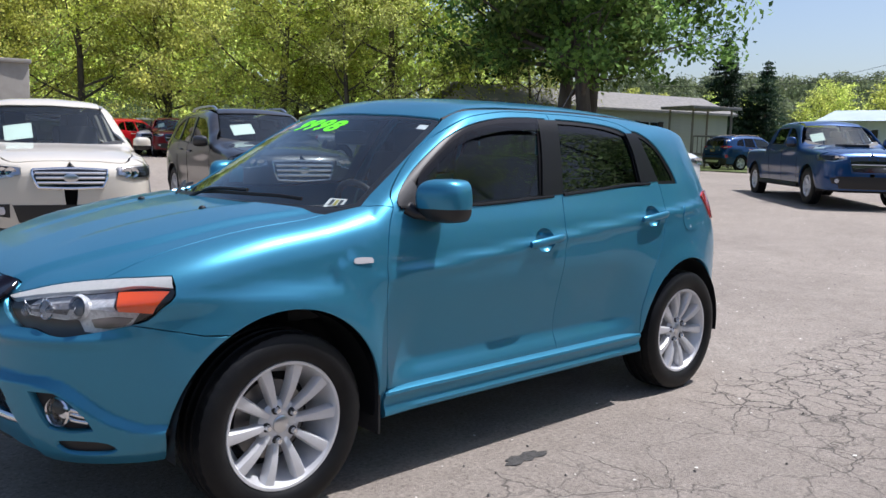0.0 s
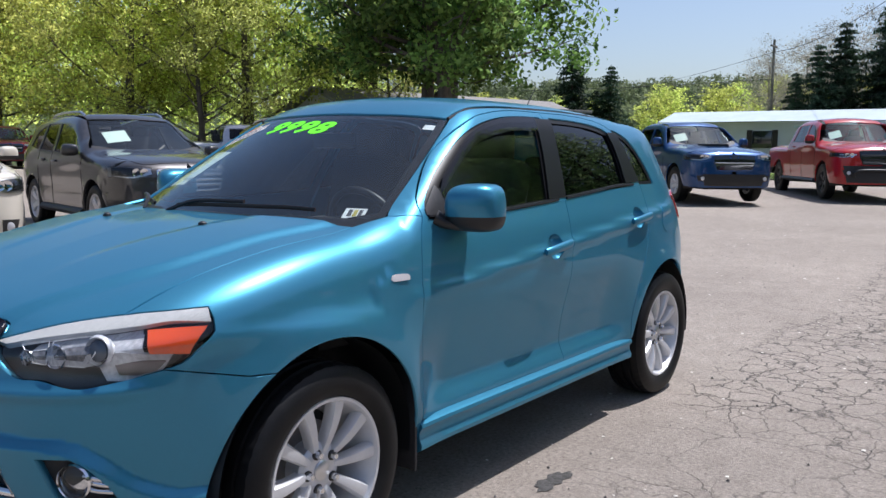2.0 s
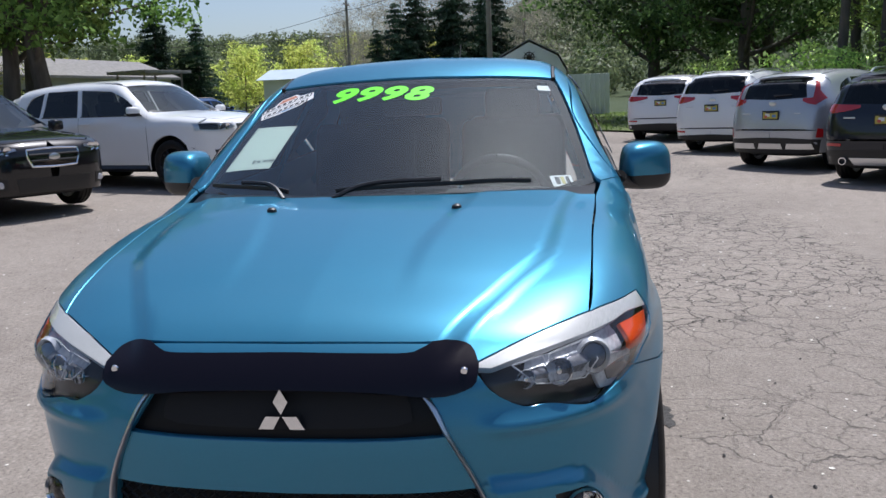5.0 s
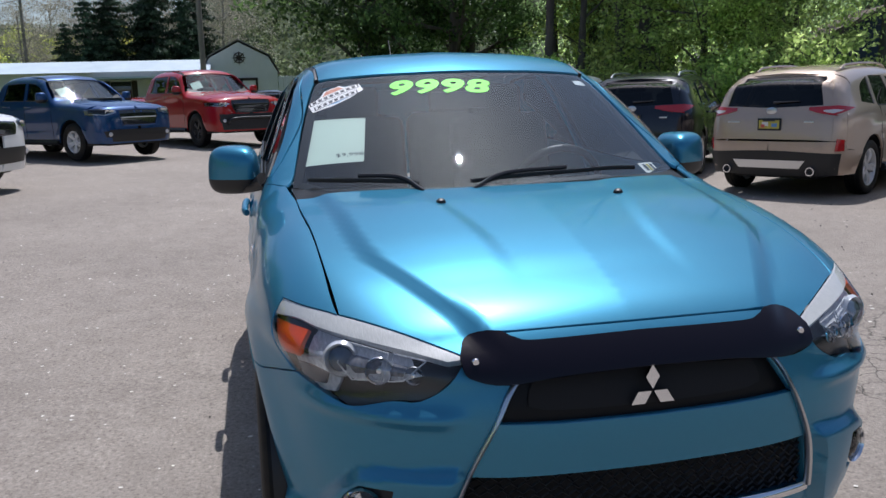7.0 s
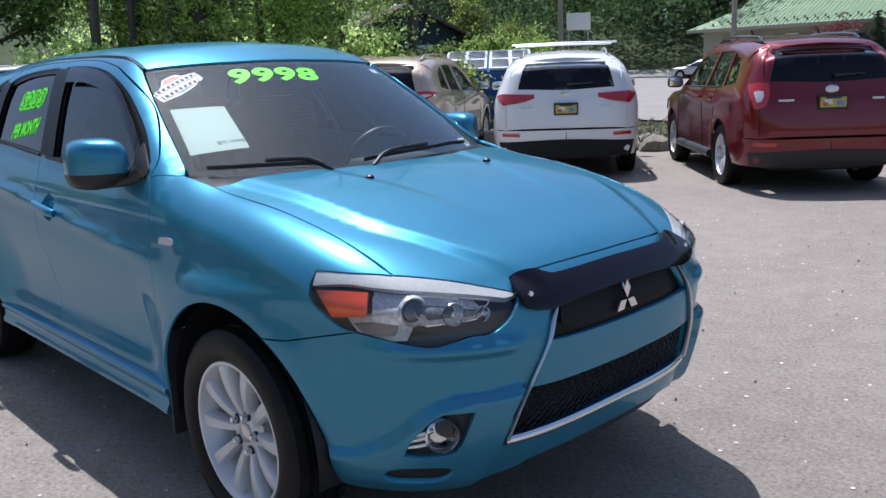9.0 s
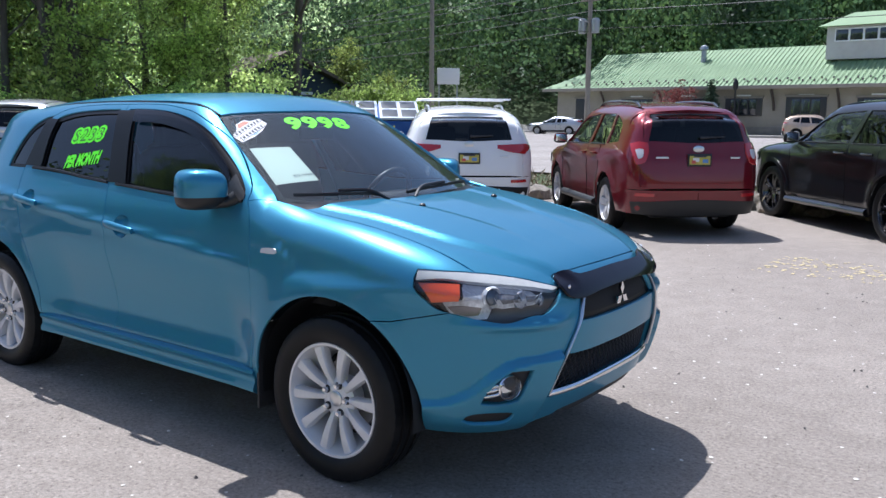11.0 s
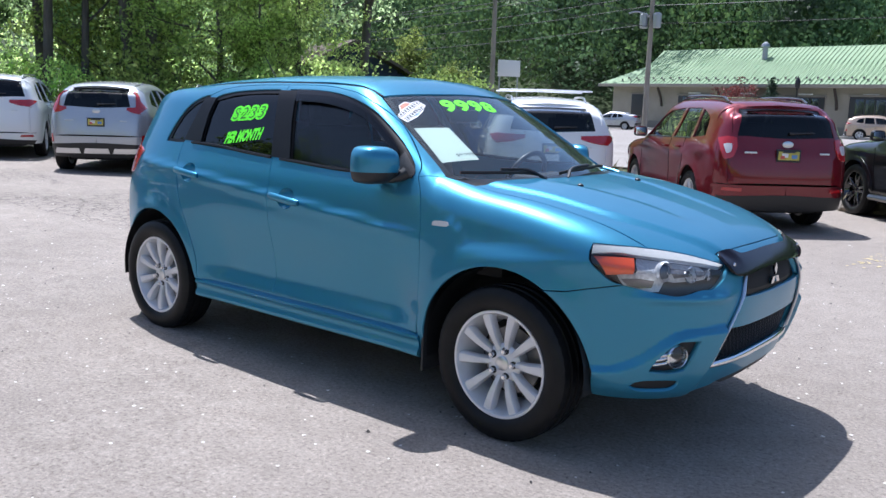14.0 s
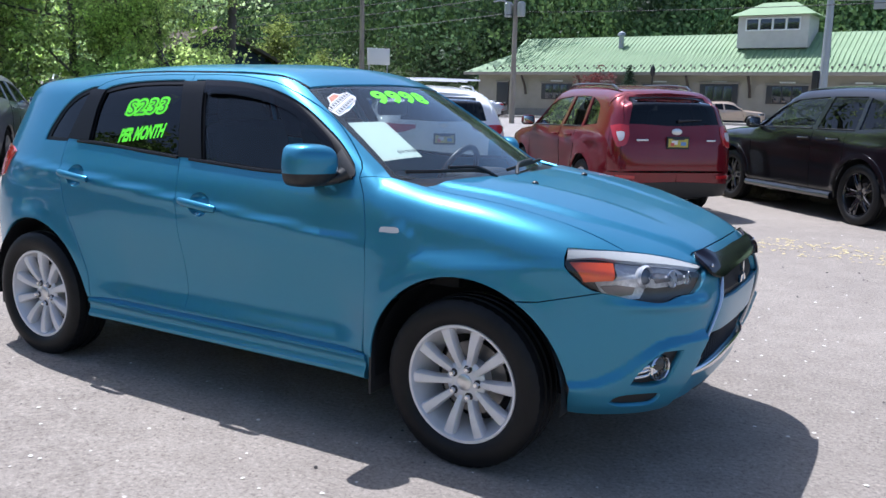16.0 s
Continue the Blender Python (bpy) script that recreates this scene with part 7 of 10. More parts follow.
for a in (90, 210, 330):
    e, n = np.array([math.cos(radians(a)), math.sin(radians(a))]), np.array([-math.sin(radians(a)), math.cos(radians(a))])
    q = [e * 0.003, e * 0.031 + n * 0.0165, e * 0.060, e * 0.031 - n * 0.0165]
    front = [bm.verts.new((ec[0] - 0.10 * (p[1]) * 0.3 + 0.006, p[0], ec[2] - 0.006 + p[1])) for p in q]
    back = [bm.verts.new((v.co.x - 0.012, v.co.y, v.co.z)) for v in front]
    bm.faces.new(front)
    for i in range(4):
        bm.faces.new((front[i], back[i], back[(i + 1) % 4], front[(i + 1) % 4]))
part("emblem", bm_mesh("emblem", bm, M_CHROME, 20), None, blue, "bright three-part emblem")

# headlights
lamp_loop = loop([p_joint, on_side(1.82, 0.924, BLUE.low), p_out], lamp_back[::-1], lamp_low[::-1], hood_lamp[::-1], step=0.018)
D_LAMP = (0.72, 0.62, 0.30)
lamps = panel("headlight", BLUE.low, [lamp_loop], D_LAMP, M_LENS, blue, "clear headlight with amber side reflector", both=True, step=0.02, off=-0.001, gap=0.003, lip=0)
for o in lamps:
    o.visible_shadow = False


def in_lamp(name, outline, mat, off, lip=0.012, label="", step=0.016):
    for o, p in zip(panel(name, BLUE.low, [outline], D_LAMP, mat, None, label, True, step=step, off=off, gap=0.0, lip=lip), lamps):
        o.parent = p


def lens_at(*pts):
    """Places on the face of the headlight."""
    return [drop_on(BLUE.low, np.array([p], float), D_LAMP, 0.25, 60)[0] for p in pts]


M_RIBBED = mottled("ribbed_reflector", (0.40, 0.405, 0.40), (0.58, 0.585, 0.575), 60, 0.35, stretch=(1, 9, 1), metal=0.0)
M_BOWL = mottled("bright_reflector", (0.45, 0.46, 0.48), (0.80, 0.81, 0.83), 55, 0.2, 45, 0.5, 0.004, 0.2, stretch=(1, 2.5, 1))
in_lamp("lamp_housing", lamp_loop, mottled("lamp_bezel_plastic", (0.030, 0.028, 0.028), (0.050, 0.047, 0.045), 12, 0.35), -0.034, 0.0)
strip_up = hood_lamp[::-1] + [on_side(1.82, 0.924, BLUE.low), p_out]
strip_dn = lens_at((2.106, 0.436, 0.838), (2.063, 0.512, 0.856), (2.003, 0.581, 0.866), (1.936, 0.646, 0.874), (1.864, 0.699, 0.880), (1.795, 0.733, 0.885)) + [on_side(1.738, 0.890, BLUE.low)]
in_lamp("lamp_top_strip", loop(strip_up, [strip_up[-1], strip_dn[-1]], strip_dn[::-1], [strip_dn[0], strip_up[0]], step=0.014), M_RIBBED, -0.003, 0.018, "ribbed white strip")
am = lens_at((1.862, 0.716, 0.872)) + [on_side(1.749, 0.881, BLUE.low), on_side(1.803, 0.806, BLUE.low)] + lens_at((1.876, 0.742, 0.806))
in_lamp("amber_reflector", loop(*[[am[i], am[(i + 1) % 4]] for i in range(4)], step=0.012), M_AMBER, -0.006, 0.012, "amber side reflector")
cr = lens_at((1.99, 0.668, 0.790), (1.942, 0.698, 0.808), (1.881, 0.738, 0.798), (1.818, 0.770, 0.798), (1.862, 0.76, 0.759), (1.918, 0.736, 0.746), (1.978, 0.691, 0.752))
in_lamp("lower_reflector", loop(*[[cr[i], cr[(i + 1) % 7]] for i in range(7)], step=0.012), M_BOWL, -0.018, 0.010, "bright crescent reflector")
ci = lens_at((1.955, 0.697, 0.783), (1.897, 0.734, 0.788), (1.842, 0.762, 0.784), (1.871, 0.754, 0.765), (1.915, 0.734, 0.759), (1.95, 0.707, 0.762))
in_lamp("marker_lens", loop(*[[ci[i], ci[(i + 1) % 6]] for i in range(6)], step=0.012), material("marker_lens", (0.16, 0.14, 0.135), 0.15, 0, 1.0), -0.013, 0.006)
tray_dn = lens_at((1.885, 0.735, 0.802), (1.95, 0.700, 0.790), (2.016, 0.648, 0.781), (2.068, 0.579, 0.786), (2.096, 0.535, 0.790), (2.108, 0.488, 0.806))
tray_up = [strip_dn[1], strip_dn[2], strip_dn[3], strip_dn[4]]
in_lamp("reflector_tray", loop(tray_up, [tray_up[-1], tray_dn[0]], tray_dn, [tray_dn[-1], tray_up[0]], step=0.014), M_BOWL, -0.024, 0.004, "bright moulded reflector")
# darker copy of M_BOWL: the shade inside the bowls put into the colour
M_DEEP = mottled("shaded_reflector", (0.10, 0.10, 0.11), (0.30, 0.30, 0.32), 70, 0.25, 60, 0.6, 0.004, 0.3)
b2 = lens_at((2.046, 0.561, 0.846), (1.967, 0.641, 0.858), (1.982, 0.659, 0.815), (2.016, 0.648, 0.784), (2.068, 0.579, 0.790))
b1 = lens_at((2.092, 0.484, 0.834), (2.052, 0.550, 0.846), (2.076, 0.570, 0.790), (2.091, 0.537, 0.793))
for nm, bw in (("main_beam_bowl", b2), ("turn_signal_bowl", b1)):
    k = len(bw)
    lp2 = loop(*[[bw[i], bw[(i + 1) % k]] for i in range(k)], step=0.012)
    mid_b = lp2.mean(0)
    in_lamp(nm, mid_b + (lp2 - mid_b) * 0.84, M_DEEP, -0.022, 0.0)
    rim_line = [q - np.array([0.010, 0.008, 0.0]) for q in np.vstack([lp2, lp2[:1]])]
    for o, p in zip(both_sides(nm + "_rim", tube_mesh(nm + "_rim", rim_line, 0.0018, M_BOWL, 6, False), None), lamps):
        o.parent = p
in_lamp("lamp_divider", loop(*[[a, b] for q in [lens_at((1.945, 0.652, 0.866), (1.868, 0.710, 0.868), (1.885, 0.735, 0.800), (1.98, 0.672, 0.790))] for a, b in zip(q, q[1:] + q[:1])], step=0.014), M_BOWL, -0.0235, 0.004)
for s, p in zip((1, -1), lamps):
    for (y, z), r, dep, kind in (((0.682, 0.832), 0.035, 0.036, "projector"), ((0.603, 0.818), 0.033, 0.030, "main_beam"), ((0.532, 0.812), 0.022, 0.027, "signal_lamp")):
        c = on_front(y, z)
        m = Matrix.Translation((c[0] - dep, s * (c[1] - 0.010), c[2])) @ Vector((0.93, 0.33 * s, 0.1)).to_track_quat("Y", "Z").to_matrix().to_4x4()
        if kind == "projector":
            o = part("projector_ring", lathe_mesh("projector_ring", [(r, -0.02), (r + 0.008, 0.0), (r + 0.002, 0.010), (r - 0.004, 0.004), (r - 0.005, -0.015)], M_BOWL, 32), None, p)
            o.matrix_basis = m
            o = part("projector_lens", lathe_mesh("projector_lens", [(r - 0.003, -0.008), (r * 0.8, 0.006), (r * 0.45, 0.015), (0, 0.019)], material("projector_glass", (0.10, 0.12, 0.15), 0.03, 0, 1.0), 32), None, p)
        else:
            o = part(kind, lathe_mesh(kind, [(r, 0.010), (r * 0.94, 0.014), (r * 0.86, 0.010), (r * 0.72, -0.004), (r * 0.36, -0.012), (r * 0.30, 0.004), (r * 0.18, 0.010), (0, 0.011)], M_CHROME, 28), None, p)
        o.matrix_basis = m

# tail: hatch, bumper, lamps
rear_low = sides((-1.72, 0.60), (-1.89, 0.85))
hatch = lambda y, z: drop_on(BLUE.all, np.array([[-1.9, y, z]]), (-1, 0, 0), 0.5, 60)[0]
hl = [hatch(0.60, 0.86), hatch(0.62, 1.05), hatch(0.58, 1.25), hatch(0.50, 1.46)]
panel("tailgate", BLUE.all, [loop(hl, [hl[-1], hatch(0, 1.49), mir(hl)[-1]], mir(hl)[::-1], [mir(hl)[0], hl[0]], step=0.05)], (-1, 0, 0.25), M_BLUE, blue, step=0.07)
rw = [hatch(0.55, 1.12), hatch(0.50, 1.3), hatch(0.44, 1.44)]
rear_glass = panel("rear_window", BLUE.all, [loop(rw, [rw[-1], mir(rw)[-1]], mir(rw)[::-1], [mir(rw)[0], rw[0]], step=0.05)], (-1, 0, 0.25), M_TINT, blue, step=0.07, off=0.004, lip=0)
panel("rear_bumper", BLUE.low, [loop([on_side(-1.72, 0.60), on_side(-1.885, 0.85)], [on_side(-1.885, 0.85), hatch(0.60, 0.86), hatch(0.3, 0.86), hatch(0, 0.86)], [hatch(0, 0.86), hatch(0, 0.32)], [hatch(0, 0.32), hatch(0.4, 0.31), hatch(0.62, 0.30), on_side(-1.80, 0.30, BLUE.low), on_side(-1.775, 0.31, BLUE.low)], [on_side(-1.775, 0.31, BLUE.low), on_side(-1.755, 0.40), on_side(-1.735, 0.50), on_side(-1.72, 0.60)], step=0.04)], (-0.75, 0.66, 0), M_BLUE, blue, both=True, step=0.04, lip=0.03)
tl = loop(sides((-1.60, 1.112), (-1.66, 1.136), (-1.76, 1.142), (-1.86, 1.14)), sides((-1.86, 1.14), (-1.89, 1.06), (-1.885, 0.965)), sides((-1.885, 0.965), (-1.80, 0.962), (-1.71, 0.978), (-1.66, 1.03), (-1.60, 1.112)), step=0.03)
panel("tail_lamp", BLUE.low, [tl], (-0.4, 0.9, 0), M_REDLENS, blue, "red tail lamp", both=True, step=0.03, off=0.010, lip=0.02)

# sills, flaps, arch liners, undertray
prof = [(0.70, 0.272), (0.80, 0.274), (0.846, 0.280), (0.866, 0.292), (0.868, 0.308), (0.856, 0.330), (0.856, 0.352), (0.869, 0.372), (0.866, 0.384), (0.845, 0.396), (0.79, 0.404)]
xs = np.linspace(-0.905, 0.878, 30)
v, f = [], []
for x in xs:
    end = 0.5 * ramp(x, 0.70, 0.925) + 0.25 * ramp(x, -0.7, -0.915)
    for y, z in prof:
        v.append((x, y + 0.012 * end * (1 if y > 0.84 else 0), z - 0.006 * end * (1 if z < 0.33 else 0)))
k = len(prof)
for i in range(len(xs) - 1):
    for j in range(k - 1):
        f.append((i * k + j, (i + 1) * k + j, (i + 1) * k + j + 1, i * k + j + 1))
f += [tuple(range(k)), tuple(range((len(xs) - 1) * k, len(xs) * k))[::-1]]
sill = mesh_of("side_skirt", v, f, M_BLUE)
sill.set_sharp_from_angle(angle=radians(35))
both_sides("side_skirt", sill, blue)
for cx, cz, r in (ARCH_F, ARCH_R):
    v, f = [], []
    angs = np.radians(np.linspace(-8, 188, 34))
    ys = (0.56, 0.70, 0.845)
    for a in angs:
        for y in ys:
            v.append((cx + (r - 0.006) * math.cos(a), y, cz + (r - 0.006) * math.sin(a)))
    for i in range(len(angs) - 1):
        for j in range(2):
            f.append((i * 3 + j, i * 3 + j + 1, (i + 1) * 3 + j + 1, (i + 1) * 3 + j))
    n = len(v)
    v.append((cx, 0.56, cz))
    f += [(n, i * 3, (i + 1) * 3) for i in range(len(angs) - 1)]
    both_sides("arch_liner", mesh_of("arch_liner", v, f, M_BLACK), blue)
for x, z0, z1, lean in ((0.905, 0.22, 0.60, 0.05), (-1.742, 0.23, 0.52, -0.05)):
    bm = box_bm(x, 0.765 if x > 0 else 0.735, (z0 + z1) / 2, 0.012, 0.20 if x > 0 else 0.17, z1 - z0, 0.004)
    for q in bm.verts:
        q.co.x += -abs(lean) * 0.2 * (q.co.z - z1) * (1 if x > 0 else -1) * -1
    both_sides("mud_flap", bm_mesh("mud_flap", bm, M_TRIM), blue)
bm = box_bm(0, 0, 0.52, 3.7, 1.10, 0.52, 0.05)
box_bm(0, 0, 0.40, 1.70, 1.60, 0.22, 0.02, 2, bm)
part("underbody", bm_mesh("underbody", bm, M_DARK), None, blue)
# unseen dark boxes added to stop sun leaking through the bonnet and grille gaps
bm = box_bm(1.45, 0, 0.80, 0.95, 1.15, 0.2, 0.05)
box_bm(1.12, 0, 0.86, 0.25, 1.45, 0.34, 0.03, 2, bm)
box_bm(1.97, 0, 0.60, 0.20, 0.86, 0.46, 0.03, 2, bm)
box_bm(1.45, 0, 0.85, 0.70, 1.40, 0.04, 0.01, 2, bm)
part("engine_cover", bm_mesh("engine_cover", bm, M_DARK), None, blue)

# wheels
wheel = make_wheel(blue, TYRE_R, 0.238, 0.225, 10, M_ALLOY)
set_wheels(blue, wheel, (FRONT_AXLE, REAR_AXLE), 0.765, HUB_Z, (0.35, 1.0, 0.2, 0.6))


# door mirrors
MIRROR = (0.60, 0.918, 1.170)
hm = mirror_mesh(0.142, 0.105, 0.089, [M_BLUE, M_BLACK])
for s in (1, -1):
    hold = part("door_mirror", hm if s > 0 else sided(hm), None, blue, "blue mirror housing with a black underside")
    hold.location = (MIRROR[0], s * (MIRROR[1] - 0.006), MIRROR[2] - (0.018 if s > 0 else 0))
    hold.scale = (1, 0.90, 1)
    part("mirror_glass", bm_mesh("mirror_glass", box_bm(-0.048, s * -0.003, 0.004, 0.004, 0.172, 0.125, 0.0015), M_CHROME), None, hold)
    foot = np.array([0.725, s * 0.80, 1.135]) - np.array([MIRROR[0], s * MIRROR[1], MIRROR[2]])
    part("mirror_foot", tube_mesh("mirror_foot", [foot, foot * 0.72 + np.array([0.01, 0, -0.03]), foot * 0.4 + np.array([0.015, 0, -0.05]), np.array([0.0, 0, -0.055])], [0.045, 0.032, 0.03, 0.04], M_BLACK, 10, True, 0.7), None, hold)

# black sail panels at the mirror feet
sail = loop(sides((0.655, 1.130), (0.655, 1.200), (0.672, 1.232)), sides((0.672, 1.232), (0.772, 1.150)), sides((0.772, 1.150), (0.775, 1.128), (0.655, 1.130)), step=0.02)
for o, p in zip(panel("mirror_sail", BLUE.all, [sail], (0, 1, 0.3), M_TRIM, None, "matt black sail panel", True, step=0.03, off=0.004, gap=0, lip=0.012), doors):
    o.parent = p

# cabin: floor pan, dash, wheel, seats
bm = box_bm(0.93, 0, 0.99, 0.42, 1.36, 0.16, 0.06, 3)
box_bm(0.74, 0.36, 1.03, 0.20, 0.42, 0.12, 0.05, 3, bm)
part("dashboard", bm_mesh("dashboard", bm, M_DASH), None, blue)
ringv = [(0.60 + 0.075 * math.cos(a) * 1.0, 0.36 + 0.185 * math.sin(a), 1.03 + 0.17 * math.cos(a)) for a in np.linspace(0, 2 * math.pi, 37)]
steer = part("steering_wheel", tube_mesh("steering_wheel", ringv, 0.016, M_BLACK, 8, False), None, blue)
part("wheel_boss", bm_mesh("wheel_boss", box_bm(0.615, 0.36, 1.02, 0.06, 0.24, 0.10, 0.025), M_BLACK), None, steer)


def seat_bm(x, y, w, back=True):
    bm = box_bm(x, y, 0.72, 0.52, w, 0.18, 0.06, 3)
    box_bm(x - 0.30, y, 1.02, 0.16, w * 0.96, 0.62, 0.06, 3, bm, Matrix.Rotation(radians(-14), 3, "Y"))
    return bm


for x, ys, w in ((0.12, (0.36, -0.36), 0.50), (-0.78, (0.34, -0.34), 0.58)):
    for y in ys:
        st = part("seat", bm_mesh("seat", seat_bm(x, y, w), M_SEAT), None, blue, "dark cloth seat")
        part("headrest", bm_mesh("headrest", box_bm(x - 0.41, y, 1.385, 0.10, 0.26, 0.17, 0.04, 3), M_SEAT), None, st)
part("rear_view_mirror", bm_mesh("rear_view_mirror", box_bm(0.42, 0, 1.40, 0.03, 0.24, 0.07, 0.014), M_BLACK), None, blue)
part("cabin_liner", bm_mesh("cabin_liner", box_bm(-0.6, 0, 0.75, 2.6, 1.36, 0.10, 0.02), M_DARK), None, blue)
head = panel("headlining", BLUE.cab, [loop(tops((0.2, 0.5), (-1.5, 0.48), f=BLUE.cab), tops((-1.5, 0.48), (-1.5, -0.48), f=BLUE.cab), tops((-1.5, -0.48), (0.2, -0.5), f=BLUE.cab), tops((0.2, -0.5), (0.2, 0.5), f=BLUE.cab), step=0.1)], (0, 0, 1), material("headlining_cloth", (0.12, 0.12, 0.12), 0.9), blue, step=0.15, off=-0.04, lip=0.0)


# stickers and writing on the windscreen and rear window
def on_screen(y, z):
    return drop_on(BLUE.cab, np.array([[0.8, y, z]]), (0.5, 0, 0.86), 0.6, 70)[0]


def glass_patch(name, pts, mat, off=0.003, parent=screen_ob, label="", d=(0.5, 0, 0.86), step=0.03):
    return panel(name, BLUE.cab, [loop(*[[pts[i], pts[(i + 1) % len(pts)]] for i in range(len(pts))], step=step)], d, mat, parent, label, step=step, off=off, gap=0, lip=0)[0]


def cab_at(x, y):
    return on_top(x, y, BLUE.cab)


D_WS = (0.5, 0, 0.86)
glass_patch("price_sheet", [cab_at(0.577, -0.631), cab_at(0.662, -0.419), cab_at(0.897, -0.462), cab_at(0.824, -0.662)], M_PAPER, -0.011, label="pale printed price sheet")
written("price_print", BLUE.cab, "$9,998", cab_at(0.832, -0.555), (0.28, 0.95, 0.0), (-0.85, 0.1, 0.5), D_WS, 0.03, M_INK, screen_ob, off=-0.0105, width=0.10)
STICKER = np.array([0.488, -0.512])


def on_sticker(u, w):
    """A place on the dealer sticker: u along its ribbons, w up the glass."""
    return cab_at(STICKER[0] - 0.62 * w - 0.20 * u, STICKER[1] + u - 0.06 * w)


def sticker_shape(name, pts, mat, off, label=""):
    return glass_patch(name, [on_sticker(*q) for q in pts], mat, off, label=label, step=0.02)


sticker_shape("dealer_sticker", [(-0.105, 0.028), (-0.055, 0.058), (-0.03, 0.104), (0.03, 0.104), (0.05, 0.066), (0.105, 0.052), (0.112, -0.028), (0.05, -0.066), (-0.02, -0.078), (-0.098, -0.060)], M_WHITE, -0.0056, "white dealer sticker with red and blue print")
sticker_shape("sticker_print", [(-0.045, 0.055), (-0.025, 0.095), (0.025, 0.095), (0.042, 0.058)], mottled("brick_print", (0.45, 0.13, 0.08), (0.60, 0.30, 0.20), 60, 0.6), -0.0050)
sticker_shape("sticker_print", [(-0.06, -0.045), (-0.03, -0.016), (0.04, -0.014), (0.065, -0.045), (0.0, -0.070)], mottled("sky_print", (0.20, 0.38, 0.60), (0.50, 0.62, 0.72), 50, 0.6), -0.0050)
for w0, half, count in ((0.026, 0.092, 8), (-0.034, 0.080, 7)):
    sticker_shape("sticker_ribbon", [(-half - 0.008, w0 - 0.022), (-half - 0.008, w0 + 0.018), (half + 0.008, w0 + 0.026), (half + 0.008, w0 - 0.014)], M_INK, -0.0046)
    sticker_shape("sticker_ribbon", [(-half - 0.003, w0 - 0.018), (-half - 0.003, w0 + 0.014), (half + 0.003, w0 + 0.022), (half + 0.003, w0 - 0.010)], M_WHITE, -0.0042)
    for u in np.linspace(-half + 0.012, half - 0.012, count):
        m = w0 + 0.04 * u / half * 0.1
        sticker_shape("sticker_bar", [(u - 0.007, m - 0.010), (u - 0.007, m + 0.012), (u + 0.007, m + 0.013), (u + 0.007, m - 0.009)], M_INK, -0.0038)
st = [cab_at(0.939, 0.562), cab_at(0.904, 0.635), cab_at(0.950, 0.650), cab_at(0.987, 0.578)]
glass_patch("inspection_sticker", st, M_WHITE, -0.010, label="white and yellow inspection sticker", step=0.02)
mid = sum(st) / 4
for a, b, mat in ((-0.62, -0.22, M_INK), (-0.1, 0.25, M_YELLOW), (0.38, 0.72, M_INK)):
    e = (st[1] - st[0]) / 2
    u = (st[3] - st[0]) / 2 * 0.66
    glass_patch("sticker_bar", [cab_at(*(mid + e * a - u)[:2]), cab_at(*(mid + e * b - u)[:2]), cab_at(*(mid + e * b + u)[:2]), cab_at(*(mid + e * a + u)[:2])], mat, -0.0085, step=0.015)
glass_patch("toll_tag", [cab_at(0.408, 0.508), cab_at(0.392, 0.558), cab_at(0.425, 0.566), cab_at(0.440, 0.514)], M_WHITE, -0.010, label="small white tag", step=0.02)
written("price_figure", BLUE.cab, "9998", cab_at(0.556, -0.318), (0.10, 0.99, 0), (-0.86, 0.06, 0.5), D_WS, 0.150, M_GREEN, screen_ob, 0.22, 0.0065, -0.0048, 0.408, None, 1.1)
rw_ob = rear_doors[1].children[-1]
for o in rear_doors[1].children:
    if o.name.startswith("window") and not o.name.startswith("window_s"):
        rw_ob = o
written("monthly_price", BLUE.cab, "S233", (-0.750, -0.72, 1.345), (1, 0, 0.085), (0.0, 0.35, 0.94), (0, -1, 0.3), 0.105, M_GREEN, rw_ob, 0.10, 0.0125, -0.0115, 0.285, 0.0055, 1.2)
written("monthly_price_stroke", BLUE.cab, "S233", (-0.750, -0.72, 1.345), (1, 0, 0.085), (0.0, 0.35, 0.94), (0, -1, 0.3), 0.105, M_GREENEDGE, rw_ob, 0.10, -0.0012, -0.0105, 0.285, 0.0055, 1.2)
written("monthly_price_lettering", BLUE.cab, "PER MONTH", (-0.748, -0.77, 1.205), (1, 0, 0.145), (0.05, 0.35, 0.94), (0, -1, 0.3), 0.094, M_GREEN, rw_ob, 0.12, 0.0055, -0.0115, 0.318)
sheet = part("dash_paper", bm_mesh("dash_paper", box_bm(0.98, -0.10, 1.078, 0.14, 0.30, 0.002), M_WHITE), None, blue, "sheet of paper on the dashboard")

